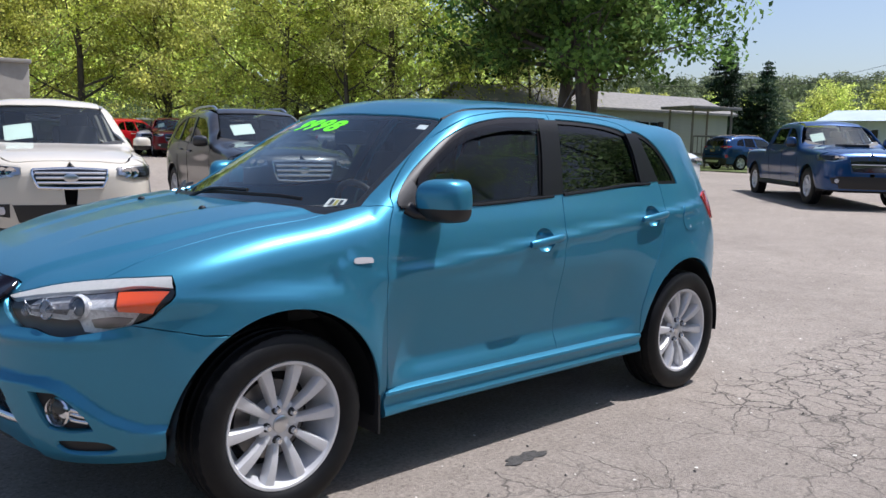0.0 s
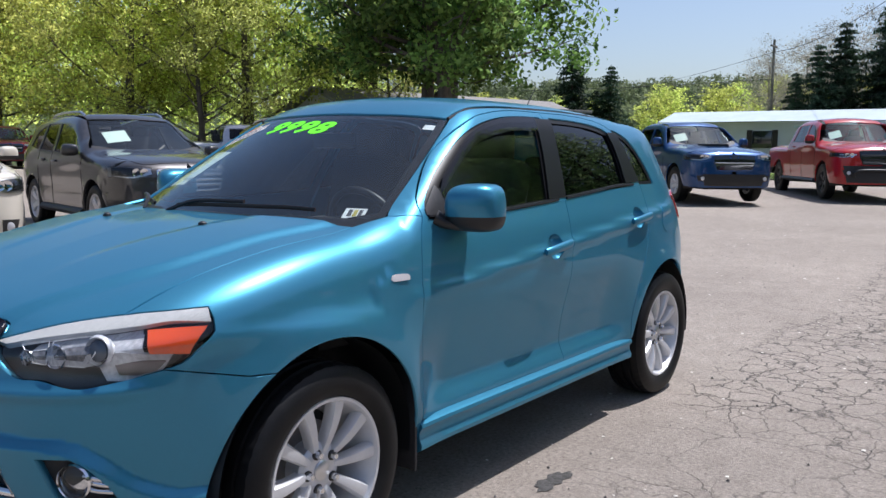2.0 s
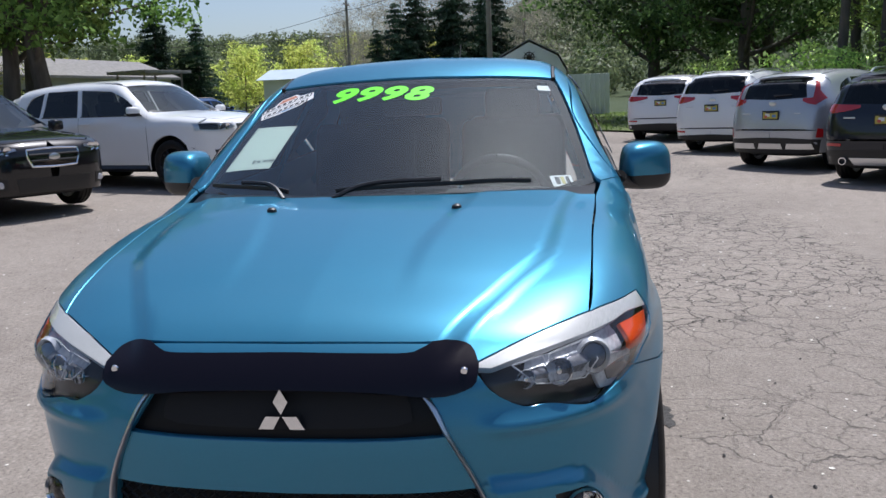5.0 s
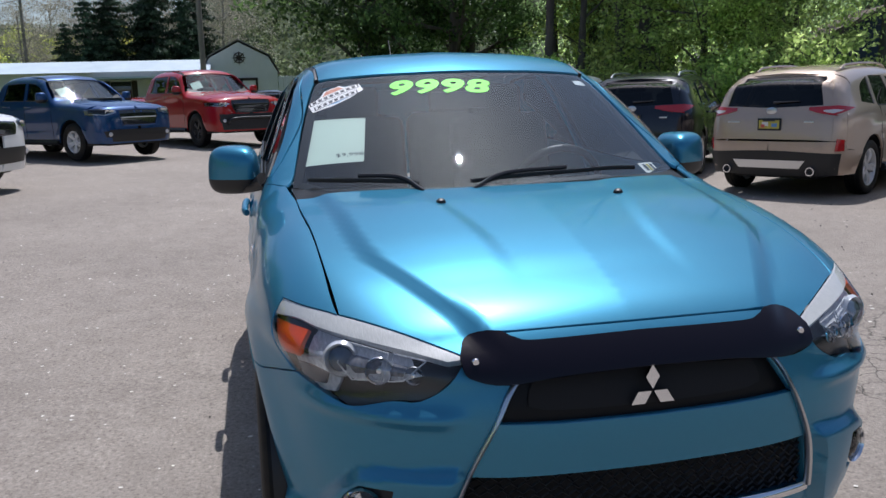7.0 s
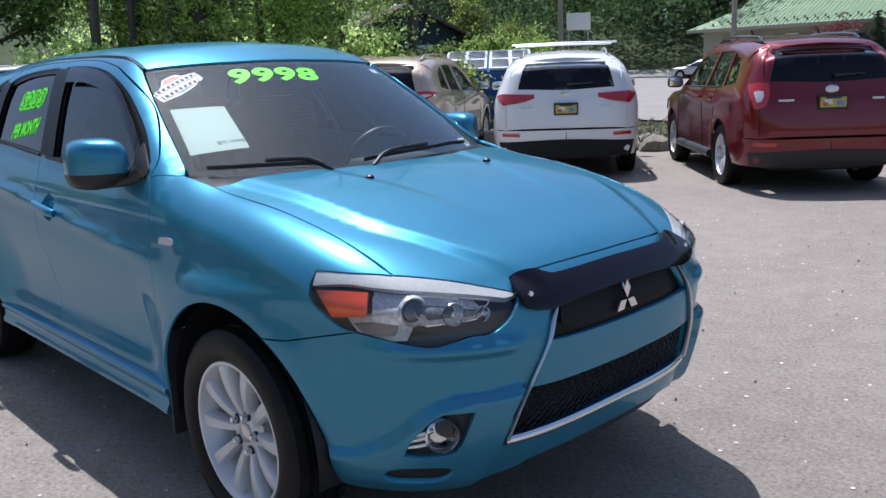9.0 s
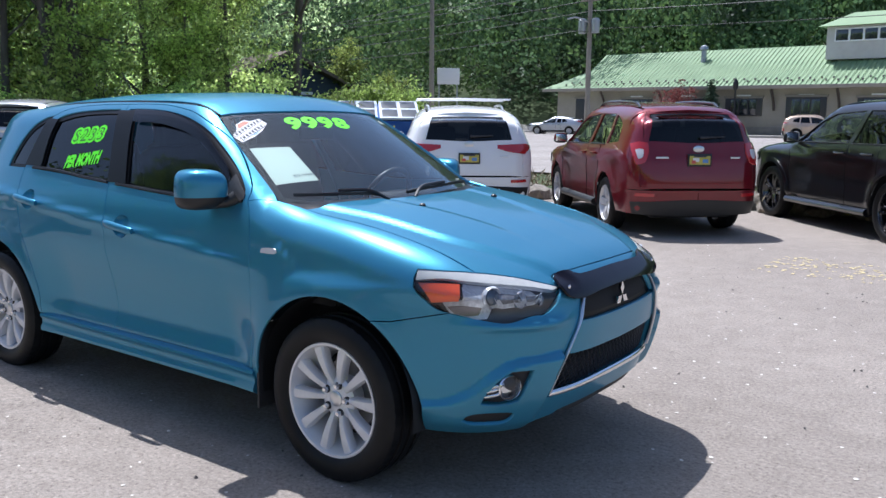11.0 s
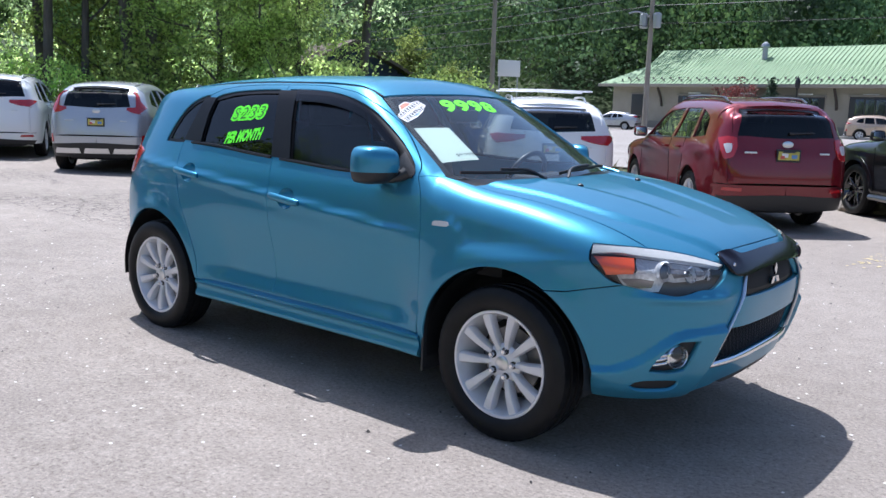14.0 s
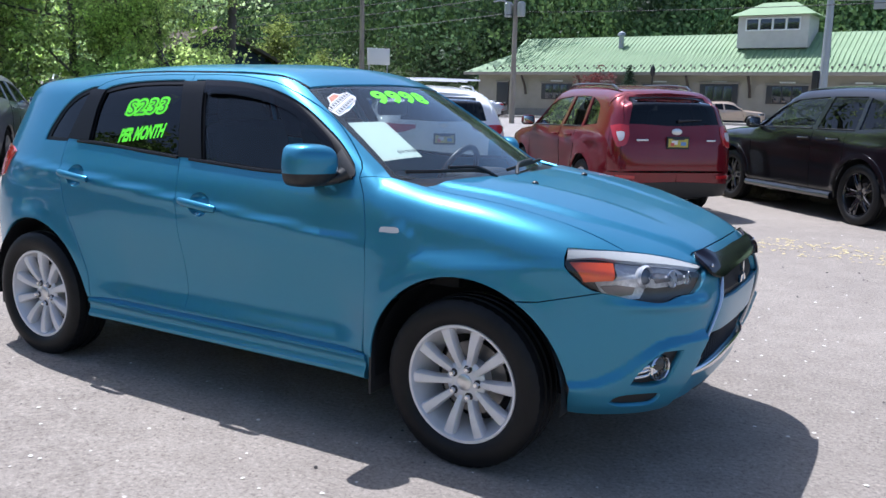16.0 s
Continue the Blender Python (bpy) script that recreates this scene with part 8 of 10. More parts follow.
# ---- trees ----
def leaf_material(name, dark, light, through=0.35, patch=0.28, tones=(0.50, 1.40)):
    m = material(name, dark, 0.55, 0, 0, 0.25)
    n, l, b = nodes_of(m)
    g = n.new("ShaderNodeNewGeometry")
    o = n.new("ShaderNodeObjectInfo")
    r = ramp_node(m, g.outputs["Random Per Island"], [(0.0, dark), (0.75, light), (1.0, tuple(min(1, c * 1.35) for c in light))])
    hs = n.new("ShaderNodeHueSaturation")
    mr = n.new("ShaderNodeMapRange")
    mr.inputs["To Min"].default_value, mr.inputs["To Max"].default_value = 0.75, 1.25
    l.new(o.outputs["Random"], mr.inputs["Value"])
    l.new(mr.outputs["Result"], hs.inputs["Value"])
    mh = n.new("ShaderNodeMapRange")
    mh.inputs["To Min"].default_value, mh.inputs["To Max"].default_value = 0.485, 0.515
    l.new(o.outputs["Random"], mh.inputs["Value"])
    l.new(mh.outputs["Result"], hs.inputs["Hue"])
    # broad patches of lighter and darker tone, by noise
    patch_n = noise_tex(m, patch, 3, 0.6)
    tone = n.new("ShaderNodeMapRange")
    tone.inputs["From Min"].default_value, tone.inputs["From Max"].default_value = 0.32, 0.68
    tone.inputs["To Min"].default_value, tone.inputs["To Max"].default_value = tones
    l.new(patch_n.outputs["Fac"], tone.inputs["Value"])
    toned = n.new("ShaderNodeVectorMath")
    toned.operation = "SCALE"
    l.new(r.outputs["Color"], toned.inputs[0])
    l.new(tone.outputs["Result"], toned.inputs["Scale"])
    l.new(toned.outputs["Vector"], hs.inputs["Color"])
    l.new(hs.outputs["Color"], b.inputs["Base Color"])
    tr = n.new("ShaderNodeBsdfTranslucent")
    glow = n.new("ShaderNodeHueSaturation")
    glow.inputs["Value"].default_value, glow.inputs["Saturation"].default_value = 1.5, 0.92
    l.new(hs.outputs["Color"], glow.inputs["Color"])
    l.new(glow.outputs["Color"], tr.inputs["Color"])
    mx = n.new("ShaderNodeMixShader")
    mx.inputs["Fac"].default_value = through
    l.new(b.outputs["BSDF"], mx.inputs[1])
    l.new(tr.outputs["BSDF"], mx.inputs[2])
    l.new(mx.outputs["Shader"], n["Material Output"].inputs["Surface"])
    return m


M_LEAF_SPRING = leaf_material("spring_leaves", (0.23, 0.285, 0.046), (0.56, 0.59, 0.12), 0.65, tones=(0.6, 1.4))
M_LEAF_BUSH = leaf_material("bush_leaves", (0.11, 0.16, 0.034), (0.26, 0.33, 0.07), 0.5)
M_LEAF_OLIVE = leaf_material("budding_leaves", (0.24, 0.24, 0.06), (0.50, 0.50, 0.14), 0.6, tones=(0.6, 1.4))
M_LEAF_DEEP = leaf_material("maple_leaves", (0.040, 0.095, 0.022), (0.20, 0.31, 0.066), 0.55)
# maple leaves again, with shade put into a darker colour
M_LEAF_SHADE = leaf_material("shaded_maple_leaves", (0.030, 0.065, 0.020), (0.120, 0.200, 0.055), 0.42)
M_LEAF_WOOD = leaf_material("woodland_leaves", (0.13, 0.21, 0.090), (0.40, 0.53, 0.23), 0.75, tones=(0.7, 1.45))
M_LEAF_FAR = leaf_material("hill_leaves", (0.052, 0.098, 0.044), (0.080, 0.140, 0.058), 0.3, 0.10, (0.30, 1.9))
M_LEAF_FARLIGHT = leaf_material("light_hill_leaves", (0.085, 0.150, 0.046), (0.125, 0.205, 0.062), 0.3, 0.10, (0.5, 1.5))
# woodland leaves again, with sunlight put into a brighter, yellower colour
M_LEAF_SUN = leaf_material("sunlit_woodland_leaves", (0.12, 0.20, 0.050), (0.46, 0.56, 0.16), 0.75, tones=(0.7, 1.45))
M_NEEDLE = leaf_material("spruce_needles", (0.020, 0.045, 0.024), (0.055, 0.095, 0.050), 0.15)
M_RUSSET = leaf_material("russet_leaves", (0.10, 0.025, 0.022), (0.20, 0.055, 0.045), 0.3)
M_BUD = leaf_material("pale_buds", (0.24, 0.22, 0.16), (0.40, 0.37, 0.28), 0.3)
M_BARK = mottled("bark", (0.055, 0.046, 0.038), (0.15, 0.13, 0.11), 3.0, 0.95, 14, 0.8, 0.04, stretch=(1, 1, 0.25))
M_PALEBARK = mottled("pale_bark", (0.20, 0.18, 0.15), (0.34, 0.31, 0.27), 2.0, 0.95, 10, 0.6, 0.03, stretch=(1, 1, 0.3))


def limb(rg, start, way, length, bend=0.25, n=7, lift=0.0):
    pts = [np.array(start, float)]
    w = np.array(way, float) / np.linalg.norm(way)
    for _ in range(n):
        w = w + rg.normal(0, bend, 3) / n * 1.6 + np.array([0, 0, lift / n])
        w /= np.linalg.norm(w)
        pts.append(pts[-1] + w * length / n)
    return np.array(pts)


def joined_tubes(name, runs, mat, sides=6):
    v, f = [], []
    for pts, r0, r1 in runs:
        n = len(pts)
        tan = np.gradient(pts, axis=0)
        tan /= np.linalg.norm(tan, axis=1, keepdims=True)
        s = len(v)
        for i, (p, t) in enumerate(zip(pts, tan)):
            up = np.array([1.0, 0, 0]) if abs(t[2]) > 0.8 else np.array([0, 0, 1.0])
            a = np.cross(t, up)
            a /= np.linalg.norm(a)
            b = np.cross(a, t)
            r = r0 + (r1 - r0) * i / (n - 1)
            for k in range(sides):
                w = 2 * math.pi * k / sides
                v.append(p + r * (math.cos(w) * a + math.sin(w) * b))
        for i in range(n - 1):
            for k in range(sides):
                k2 = (k + 1) % sides
                f.append((s + i * sides + k, s + i * sides + k2, s + (i + 1) * sides + k2, s + (i + 1) * sides + k))
    return mesh_of(name, v, f, mat)


def leaf_cloud(rg, centres, size, aspect=0.55, droop=0.3, facing=None):
    """Pointed leaves at the given places, which may face outwards: verts and faces."""
    n = len(centres)
    a = rg.normal(0, 1, (n, 3))
    a[:, 2] -= droop
    if facing is not None:
        a = np.cross(facing + rg.normal(0, 0.25, (n, 3)), a)
    a /= np.linalg.norm(a, axis=1, keepdims=True)
    b = np.cross(a, rg.normal(0, 1, (n, 3)) if facing is None else facing + rg.normal(0, 0.3, (n, 3)))
    b /= np.linalg.norm(b, axis=1, keepdims=True)
    s = size * rg.uniform(0.6, 1.4, (n, 1))
    c = np.array(centres)
    up = np.cross(a, b) * s * 0.12
    q = np.stack([c - a * s * 0.5, c + b * s * aspect * 0.5 + up, c + a * s * 0.5, c - b * s * aspect * 0.5 + up], 1).reshape(-1, 3)
    f = np.arange(4 * n).reshape(-1, 4)
    return q, f


def fast_mesh(name, v, f, mat):
    me = bpy.data.meshes.new(name)
    v, f = np.asarray(v, np.float32), np.asarray(f, np.int32)
    me.vertices.add(len(v))
    me.vertices.foreach_set("co", v.ravel())
    me.loops.add(f.size)
    me.loops.foreach_set("vertex_index", f.ravel())
    me.polygons.add(len(f))
    me.polygons.foreach_set("loop_start", np.arange(0, f.size, f.shape[1], dtype=np.int32))
    me.update(calc_edges=True)
    me.materials.append(mat)
    return me


def broadleaf(seed, height, base, spread, leaves, size, mat, bark=None, trunk_r=0.28, limbs=12, clump=0.55, thin=0.0):
    """Trunk mesh and crown mesh of a leafy tree."""
    rg = np.random.default_rng(seed)
    trunk = limb(rg, (0, 0, -0.3), (rg.normal(0, 0.05), rg.normal(0, 0.05), 1), height * 0.82, 0.10, 10)
    runs = [(trunk, trunk_r, trunk_r * 0.22)]
    tips = []
    for i in range(limbs):
        t = base / height + (0.95 - base / height) * (i + rg.uniform(0, 0.8)) / limbs
        k = min(len(trunk) - 2, int(t * 0.999 * (len(trunk) - 1) / 0.95))
        p = trunk[k] + (trunk[k + 1] - trunk[k]) * rg.uniform(0, 1)
        a = i * 2.4 + rg.uniform(-0.5, 0.5)
        reach = spread * (1.0 - 0.55 * max(0, (t - 0.45)) / 0.55) * rg.uniform(0.7, 1.15)
        lm = limb(rg, p, (math.cos(a), math.sin(a), rg.uniform(0.15, 0.75)), reach, 0.35, 7, 0.25)
        r = trunk_r * (1 - 0.7 * t) * 0.42
        runs.append((lm, r, r * 0.18))
        tips.append((lm, 1.0))
        for j in range(4):
            q = lm[rg.integers(2, 7)]
            tw = limb(rg, q, (math.cos(a + rg.uniform(-1.3, 1.3)), math.sin(a + rg.uniform(-1.3, 1.3)), rg.uniform(-0.2, 0.8)), reach * rg.uniform(0.35, 0.6), 0.4, 5, 0.1)
            runs.append((tw, r * 0.35, r * 0.08))
            tips.append((tw, 0.9))
    tips.append((trunk[5:], 1.0))
    per = leaves // len(tips)
    cs = []
    for ln, wgt in tips:
        m = int(per * wgt * rg.uniform(0.4, 1.6))
        nodes = ln[np.clip((rg.beta(2.2, 1.2, max(3, m // 45)) * (len(ln) - 1)).round().astype(int), 1, len(ln) - 1)]
        nodes = nodes + rg.normal(0, clump * 0.8, nodes.shape)
        pick = rg.integers(0, len(nodes), m)
        cs.append(nodes[pick] + rg.normal(0, clump * 0.55, (m, 3)) * np.array([1, 1, 0.62]))
    cs = np.vstack(cs)
    v, f = leaf_cloud(rg, cs, size)
    return joined_tubes("trunk", runs, bark or M_BARK, 7), fast_mesh("crown", v, f, mat)


def spruce(seed, height, spread, mat):
    rg = np.random.default_rng(seed)
    runs = [(np.array([(0, 0, -0.3), (0.05, 0, height * 0.5), (0, 0.05, height)]), 0.22, 0.02)]
    cs = []
    for h in np.arange(0.6, height, 0.42):
        r = spread * (1 - h / height) ** 0.85 * rg.uniform(0.75, 1.15) + 0.12
        for k in range(int(7 + 5 * (1 - h / height))):
            a = rg.uniform(0, 6.28)
            rr = r * rg.uniform(0.55, 1.25)
            tip = np.array([math.cos(a) * rr, math.sin(a) * rr, h - 0.25 * rr])
            runs.append((np.array([(0, 0, h), tip * np.array([0.5, 0.5, 1]) + np.array([0, 0, 0.05 * rr]), tip]), 0.03, 0.008))
            m = int(64 * rr / spread * 2.2) + 12
            t = rg.beta(1.5, 1.0, m)[:, None]
            side = rg.normal(0, 0.17, (m, 3)) * np.array([1, 1, 0.32]) * (0.5 + 0.8 * t)
            cs.append(np.array([0, 0, h]) * (1 - t) + tip * t + side - np.array([0, 0, 0.12]) * rg.uniform(0, 1, (m, 1)))
    cs = np.vstack(cs)
    v, f = leaf_cloud(rg, cs, 0.32, 0.30, 0.6)
    return joined_tubes("trunk", runs, M_BARK, 5), fast_mesh("crown", v, f, mat)


KINDS = {}


def plant(kind, places, label, category="tree", group=""):
    tm, cm = KINDS[kind]
    for (x, y, s, a) in places:
        root = thing("tree" if category == "tree" else category, pose(x, y, float(land_z(x, y)) - 0.05, 0, 0, a) @ Matrix.Scale(s, 4), label, category, group)
        part("trunk", tm, None, root)
        part("crown", cm, None, root)


KINDS["spring"] = broadleaf(11, 13.0, 2.6, 5.2, 21000, 0.165, M_LEAF_SPRING, None, 0.24, 14, 0.60)
KINDS["spring2"] = broadleaf(12, 11.5, 1.8, 4.6, 20000, 0.16, M_LEAF_SPRING, None, 0.18, 16, 0.55)
KINDS["valley"] = broadleaf(26, 11.5, 1.8, 4.6, 4500, 0.34, M_LEAF_SPRING, None, 0.18, 16, 0.55)
KINDS["olive"] = broadleaf(13, 10.5, 1.5, 4.6, 12000, 0.135, M_LEAF_OLIVE, None, 0.18, 16, 0.60)
KINDS["maple"] = broadleaf(14, 13.5, 3.3, 5.4, 17000, 0.24, M_LEAF_DEEP, None, 0.34, 16, 0.65)
KINDS["shade_maple"] = broadleaf(25, 13.5, 2.4, 5.4, 17000, 0.24, M_LEAF_SHADE, None, 0.34, 17, 0.65)
KINDS["wood"] = broadleaf(15, 17.0, 4.5, 4.6, 6500, 0.185, M_LEAF_WOOD, None, 0.26, 15, 0.62)
KINDS["wood2"] = broadleaf(16, 15.0, 2.0, 4.4, 7500, 0.18, M_LEAF_WOOD, None, 0.20, 16, 0.60)
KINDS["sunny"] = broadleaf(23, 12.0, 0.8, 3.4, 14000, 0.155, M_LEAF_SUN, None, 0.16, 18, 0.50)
KINDS["tall"] = broadleaf(24, 19.0, 6.5, 4.2, 2600, 0.22, M_LEAF_WOOD, None, 0.185, 13, 0.62)
KINDS["bare"] = broadleaf(17, 15.0, 3.0, 5.6, 15000, 0.13, M_BUD, M_PALEBARK, 0.22, 22, 0.8)
KINDS["spruce"] = spruce(18, 10.5, 3.5, M_NEEDLE)
KINDS["bush"] = broadleaf(19, 2.6, 0.25, 1.3, 4200, 0.13, M_LEAF_BUSH, None, 0.05, 12, 0.26)
KINDS["shrub"] = broadleaf(20, 2.4, 0.25, 1.3, 3600, 0.12, M_LEAF_SUN, None, 0.05, 12, 0.26)
KINDS["russet"] = broadleaf(21, 4.0, 0.6, 1.9, 4200, 0.16, M_RUSSET, None, 0.09, 12, 0.35)
KINDS["slim"] = broadleaf(22, 8.0, 0.8, 1.6, 6500, 0.17, M_LEAF_BUSH, None, 0.09, 12, 0.40)

tr = random.Random(7)
plant("maple", [(-23.6, -16.9, 1.05, 20), (-24.6, -19.2, 1.05, 140), (-27.5, -20.2, 1.3, 260)], "broad dark green maple with low boughs", group="maples by the house")
plant("spring", [(-19.8, -33.0, 0.95, 60), (-13.6, -42.0, 1.0, 200), (-6.0, -47.0, 1.0, 90), (1.5, -50.0, 1.0, 10), (-25.0, -30.5, 1.1, 310), (-30.5, -27.5, 1.25, 30)], "spring tree in fresh yellow-green leaf", group="trees south of the lot")
plant("spring2", [(-17.5, -40.5, 1.0, 120), (-10.0, -43.0, 1.05, 250), (-2.5, -49.0, 1.05, 340), (-22.5, -36.0, 1.2, 40), (-27.8, -33.5, 1.3, 170), (7.0, -50.0, 1.1, 70)], "spring tree in fresh yellow-green leaf", group="trees south of the lot")
plant("olive", [(-21.6, -29.5, 0.95, 75), (-18.0, -40.5, 1.1, 15), (-24.0, -33.5, 1.0, 215), (-12.2, -46.5, 1.2, 100), (-28.5, -24.0, 0.75, 300)], "tree with bronze-green budding twigs", group="trees south of the lot")
plant("spruce", [(-49.6, -25.8, 0.80, 0), (-51.0, -23.6, 0.66, 100), (-52.5, -27.0, 0.72, 220), (-50.8, -6.3, 0.95, 45), (-50.4, -8.6, 0.82, 160), (-54.0, -4.0, 0.85, 300), (-52.0, -11.5, 0.45, 80), (-55.0, -9.5, 0.72, 10), (-52.5, -6.8, 0.8, 70), (-49.5, -11.0, 0.55, 130), (-49.8, -9.8, 0.7, 210), (-51.5, -4.6, 0.75, 20), (-50.8, -24.6, 0.5, 60)], "dark green spruce with dense boughs", group="spruces")
plant("bare", [(-66, -17, 0.66, 0), (-70, -9, 0.85, 90), (-72, -13, 0.85, 320), (-68, -3, 0.85, 150), (-76, -17, 0.8, 220), (-64, -12.5, 0.6, 60), (-74, -5, 0.9, 30), (-80, -10, 0.95, 250)], "tall pale-barked tree still nearly bare", group="bare trees")
plant("valley", [(-63, -20, 0.55, 0), (-75, -28, 0.65, 60), (-80, -20, 0.75, 120), (-60, -31, 0.5, 200), (-84, -34, 0.75, 270), (-72, -38, 0.6, 20), (-58, -36, 0.5, 80), (-66, -44, 0.6, 140), (-78, -24, 0.7, 30), (-88, -27, 0.75, 310), (-60, -24, 0.5, 170), (-62, -8, 0.6, 10), (-70, -14, 0.6, 70)], "yellow-green tree on the valley floor", group="valley trees")
plant("shade_maple", [(-35.5, 4.6, 0.95, 0), (-31.0, 7.4, 0.9, 110), (-36.5, 9.5, 1.0, 60)], "broad dark tree overhanging the white shed", group="trees by the shed")


def west_of_road(x, y, least=141.0):
    """True where a tree leaves the street and the yard behind the dumpster open."""
    return math.degrees(math.atan2(y + 3.7, x - 3.45)) % 360 > least


spots = []
for i in range(11):
    t = i / 10
    x = -26.5 + 15.5 * t + tr.uniform(-1.2, 1.2)
    y = 11.4 + 5.0 * t + tr.uniform(-0.4, 4.2)
    if west_of_road(x, y):
        spots.append((x, y, tr.uniform(0.85, 1.1), tr.uniform(0, 360)))
plant("wood", spots[::2], "tall woodland tree with a bare lower trunk", group="wood north of the lot")
plant("wood2", spots[1::2], "leafy woodland tree with low boughs", group="wood north of the lot")
plant("tall", [(-16.5, 15.9, 0.95, 0), (-18.3, 13.9, 0.95, 70), (-20.4, 10.9, 1.1, 140), (-20.7, 10.4, 0.95, 230), (-21.1, 10.3, 0.85, 20), (-23.9, 12.1, 1.05, 190), (-21.4, 9.2, 0.75, 110), (-24.9, 10.9, 0.95, 80), (-22.0, 8.3, 0.9, 10), (-25.5, 9.9, 1.0, 300), (-23.0, 12.6, 0.8, 260)], "tall grey trunk branching high above the lot", group="wood north of the lot")
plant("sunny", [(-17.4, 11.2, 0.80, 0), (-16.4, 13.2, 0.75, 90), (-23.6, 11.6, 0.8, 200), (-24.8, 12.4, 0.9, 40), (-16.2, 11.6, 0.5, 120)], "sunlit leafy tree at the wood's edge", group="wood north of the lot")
back = []
for i in range(4):
    t = i / 3
    x, y = -38 + 17 * t + tr.uniform(-2, 2), 17 + 6 * t + tr.uniform(-2, 4)
    if west_of_road(x, y, 139.0):
        back.append((x, y, tr.uniform(0.9, 1.2), tr.uniform(0, 360)))
plant("wood2", back[::2], "leafy woodland tree with low boughs", group="wood north of the lot")
plant("wood", back[1::2], "tall woodland tree with a bare lower trunk", group="wood north of the lot")
plant("shrub", [(-15.2, 10.2, 1.0, 0), (-17.8, 9.2, 1.2, 80), (-20.2, 8.4, 1.0, 160), (-13.4, 11.4, 1.1, 250), (-11.6, 12.2, 0.9, 30), (-22.8, 7.4, 1.1, 300), (-25.2, 5.2, 1.0, 40)], "dense green undergrowth bush", "shrub", "undergrowth")
plant("bush", [(-9.0, 10.0, 0.75, 20), (-9.5, 10.3, 0.6, 140), (-16.5, 19.5, 1.2, 60), (-18.0, 23.0, 1.2, 260)], "yellow-green bush by the dumpster", "shrub", "bushes")
plant("slim", [(-18.4, 21.0, 0.62, 0), (-17.3, 21.6, 0.45, 90)], "slim young tree wrapped in creeper", group="young trees")
plant("russet", [(-21.5, 61.5, 1.0, 40)], "small russet ornamental tree", group="planting by the station")
plant("spruce", [(-19.0, 61.8, 0.42, 200)], "small spruce before the green-roofed building", group="planting by the station")


# ---- far woods on the hills ----
def far_woods(name, area, n, per, size, crown, mat, label, seed, test=None):
    rg = np.random.default_rng(seed)
    cs, ways = [], []
    while len(cs) < n:
        x, y = rg.uniform(*area[0]), rg.uniform(*area[1])
        if test and not test(x, y):
            continue
        h = rg.uniform(0.75, 1.2) * crown
        z = float(land_z(x, y))
        m = per
        d = rg.normal(0, 1, (m, 3))
        d /= np.linalg.norm(d, axis=1, keepdims=True)
        rad = rg.uniform(0.72, 1, (m, 1)) * np.array([h * 0.36, h * 0.36, h * 0.46])
        lump = 1 + 0.34 * np.sin(d[:, :1] * 6 + rg.uniform(0, 6)) * np.cos(d[:, 1:2] * 5 + rg.uniform(0, 6)) * np.cos(d[:, 2:] * 5 + rg.uniform(0, 6))
        cs.append(np.array([x, y, z + h * 0.56]) + d * rad * lump)
        ways.append(d * np.array([1, 1, 0.8]))
    v, f = leaf_cloud(rg, np.vstack(cs), size, 0.7, 0.2, np.vstack(ways))
    tagged(new(name, fast_mesh(name, v, f, mat)), label, "woods", kind="stuff")


def north(x, y):
    return 80 < -0.30 * x + 0.954 * y < 128


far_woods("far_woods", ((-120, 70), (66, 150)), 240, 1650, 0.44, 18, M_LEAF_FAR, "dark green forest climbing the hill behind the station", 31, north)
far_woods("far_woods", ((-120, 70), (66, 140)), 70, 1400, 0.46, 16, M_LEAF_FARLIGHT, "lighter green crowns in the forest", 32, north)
far_woods("far_woods", ((-90, 60), (-190, -58)), 300, 480, 0.55, 14, M_LEAF_SPRING, "spring-green forest on the southern hillside", 33, lambda x, y: y < 0.9 * x)
far_woods("far_woods", ((-90, 60), (-190, -56)), 100, 420, 0.5, 13, M_LEAF_OLIVE, "bronze-green budding forest on the southern hillside", 34, lambda x, y: y < 0.9 * x)
far_woods("far_woods", ((-430, -180), (-240, 60)), 900, 170, 1.05, 10, leaf_material("ridge_woodland", (0.08, 0.10, 0.045), (0.17, 0.205, 0.09), 0.35), "hazy green woods on the far western ridge", 35)
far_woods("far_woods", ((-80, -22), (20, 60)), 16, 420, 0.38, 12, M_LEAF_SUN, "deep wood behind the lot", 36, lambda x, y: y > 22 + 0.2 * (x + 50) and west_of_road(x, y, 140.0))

# ---- buildings, poles and yard things ----
M_SIDING = mottled("pale_siding", (0.50, 0.48, 0.44), (0.58, 0.56, 0.52), 1.2, 0.75)
M_WHITESIDING = mottled("white_siding", (0.74, 0.74, 0.73), (0.82, 0.82, 0.81), 1.0, 0.7)
M_SHINGLE = mottled("grey_shingle", (0.20, 0.19, 0.18), (0.30, 0.285, 0.27), 5, 0.95, 20, 0.5, 0.02)
M_BLUEROOF = mottled("pale_blue_metal_roof", (0.42, 0.50, 0.55), (0.52, 0.60, 0.65), 1.0, 0.5)
M_GREENROOF = mottled("mint_green_metal_roof", (0.19, 0.29, 0.15), (0.25, 0.35, 0.19), 0.6, 0.7)
M_STUCCO = mottled("tan_stucco", (0.27, 0.245, 0.20), (0.33, 0.30, 0.25), 0.8, 0.9)
M_STONE = mottled("grey_brown_trim", (0.20, 0.18, 0.15), (0.25, 0.23, 0.20), 2, 0.9)
M_DARKWOOD = mottled("dark_timber", (0.045, 0.035, 0.03), (0.08, 0.065, 0.055), 4, 0.8)
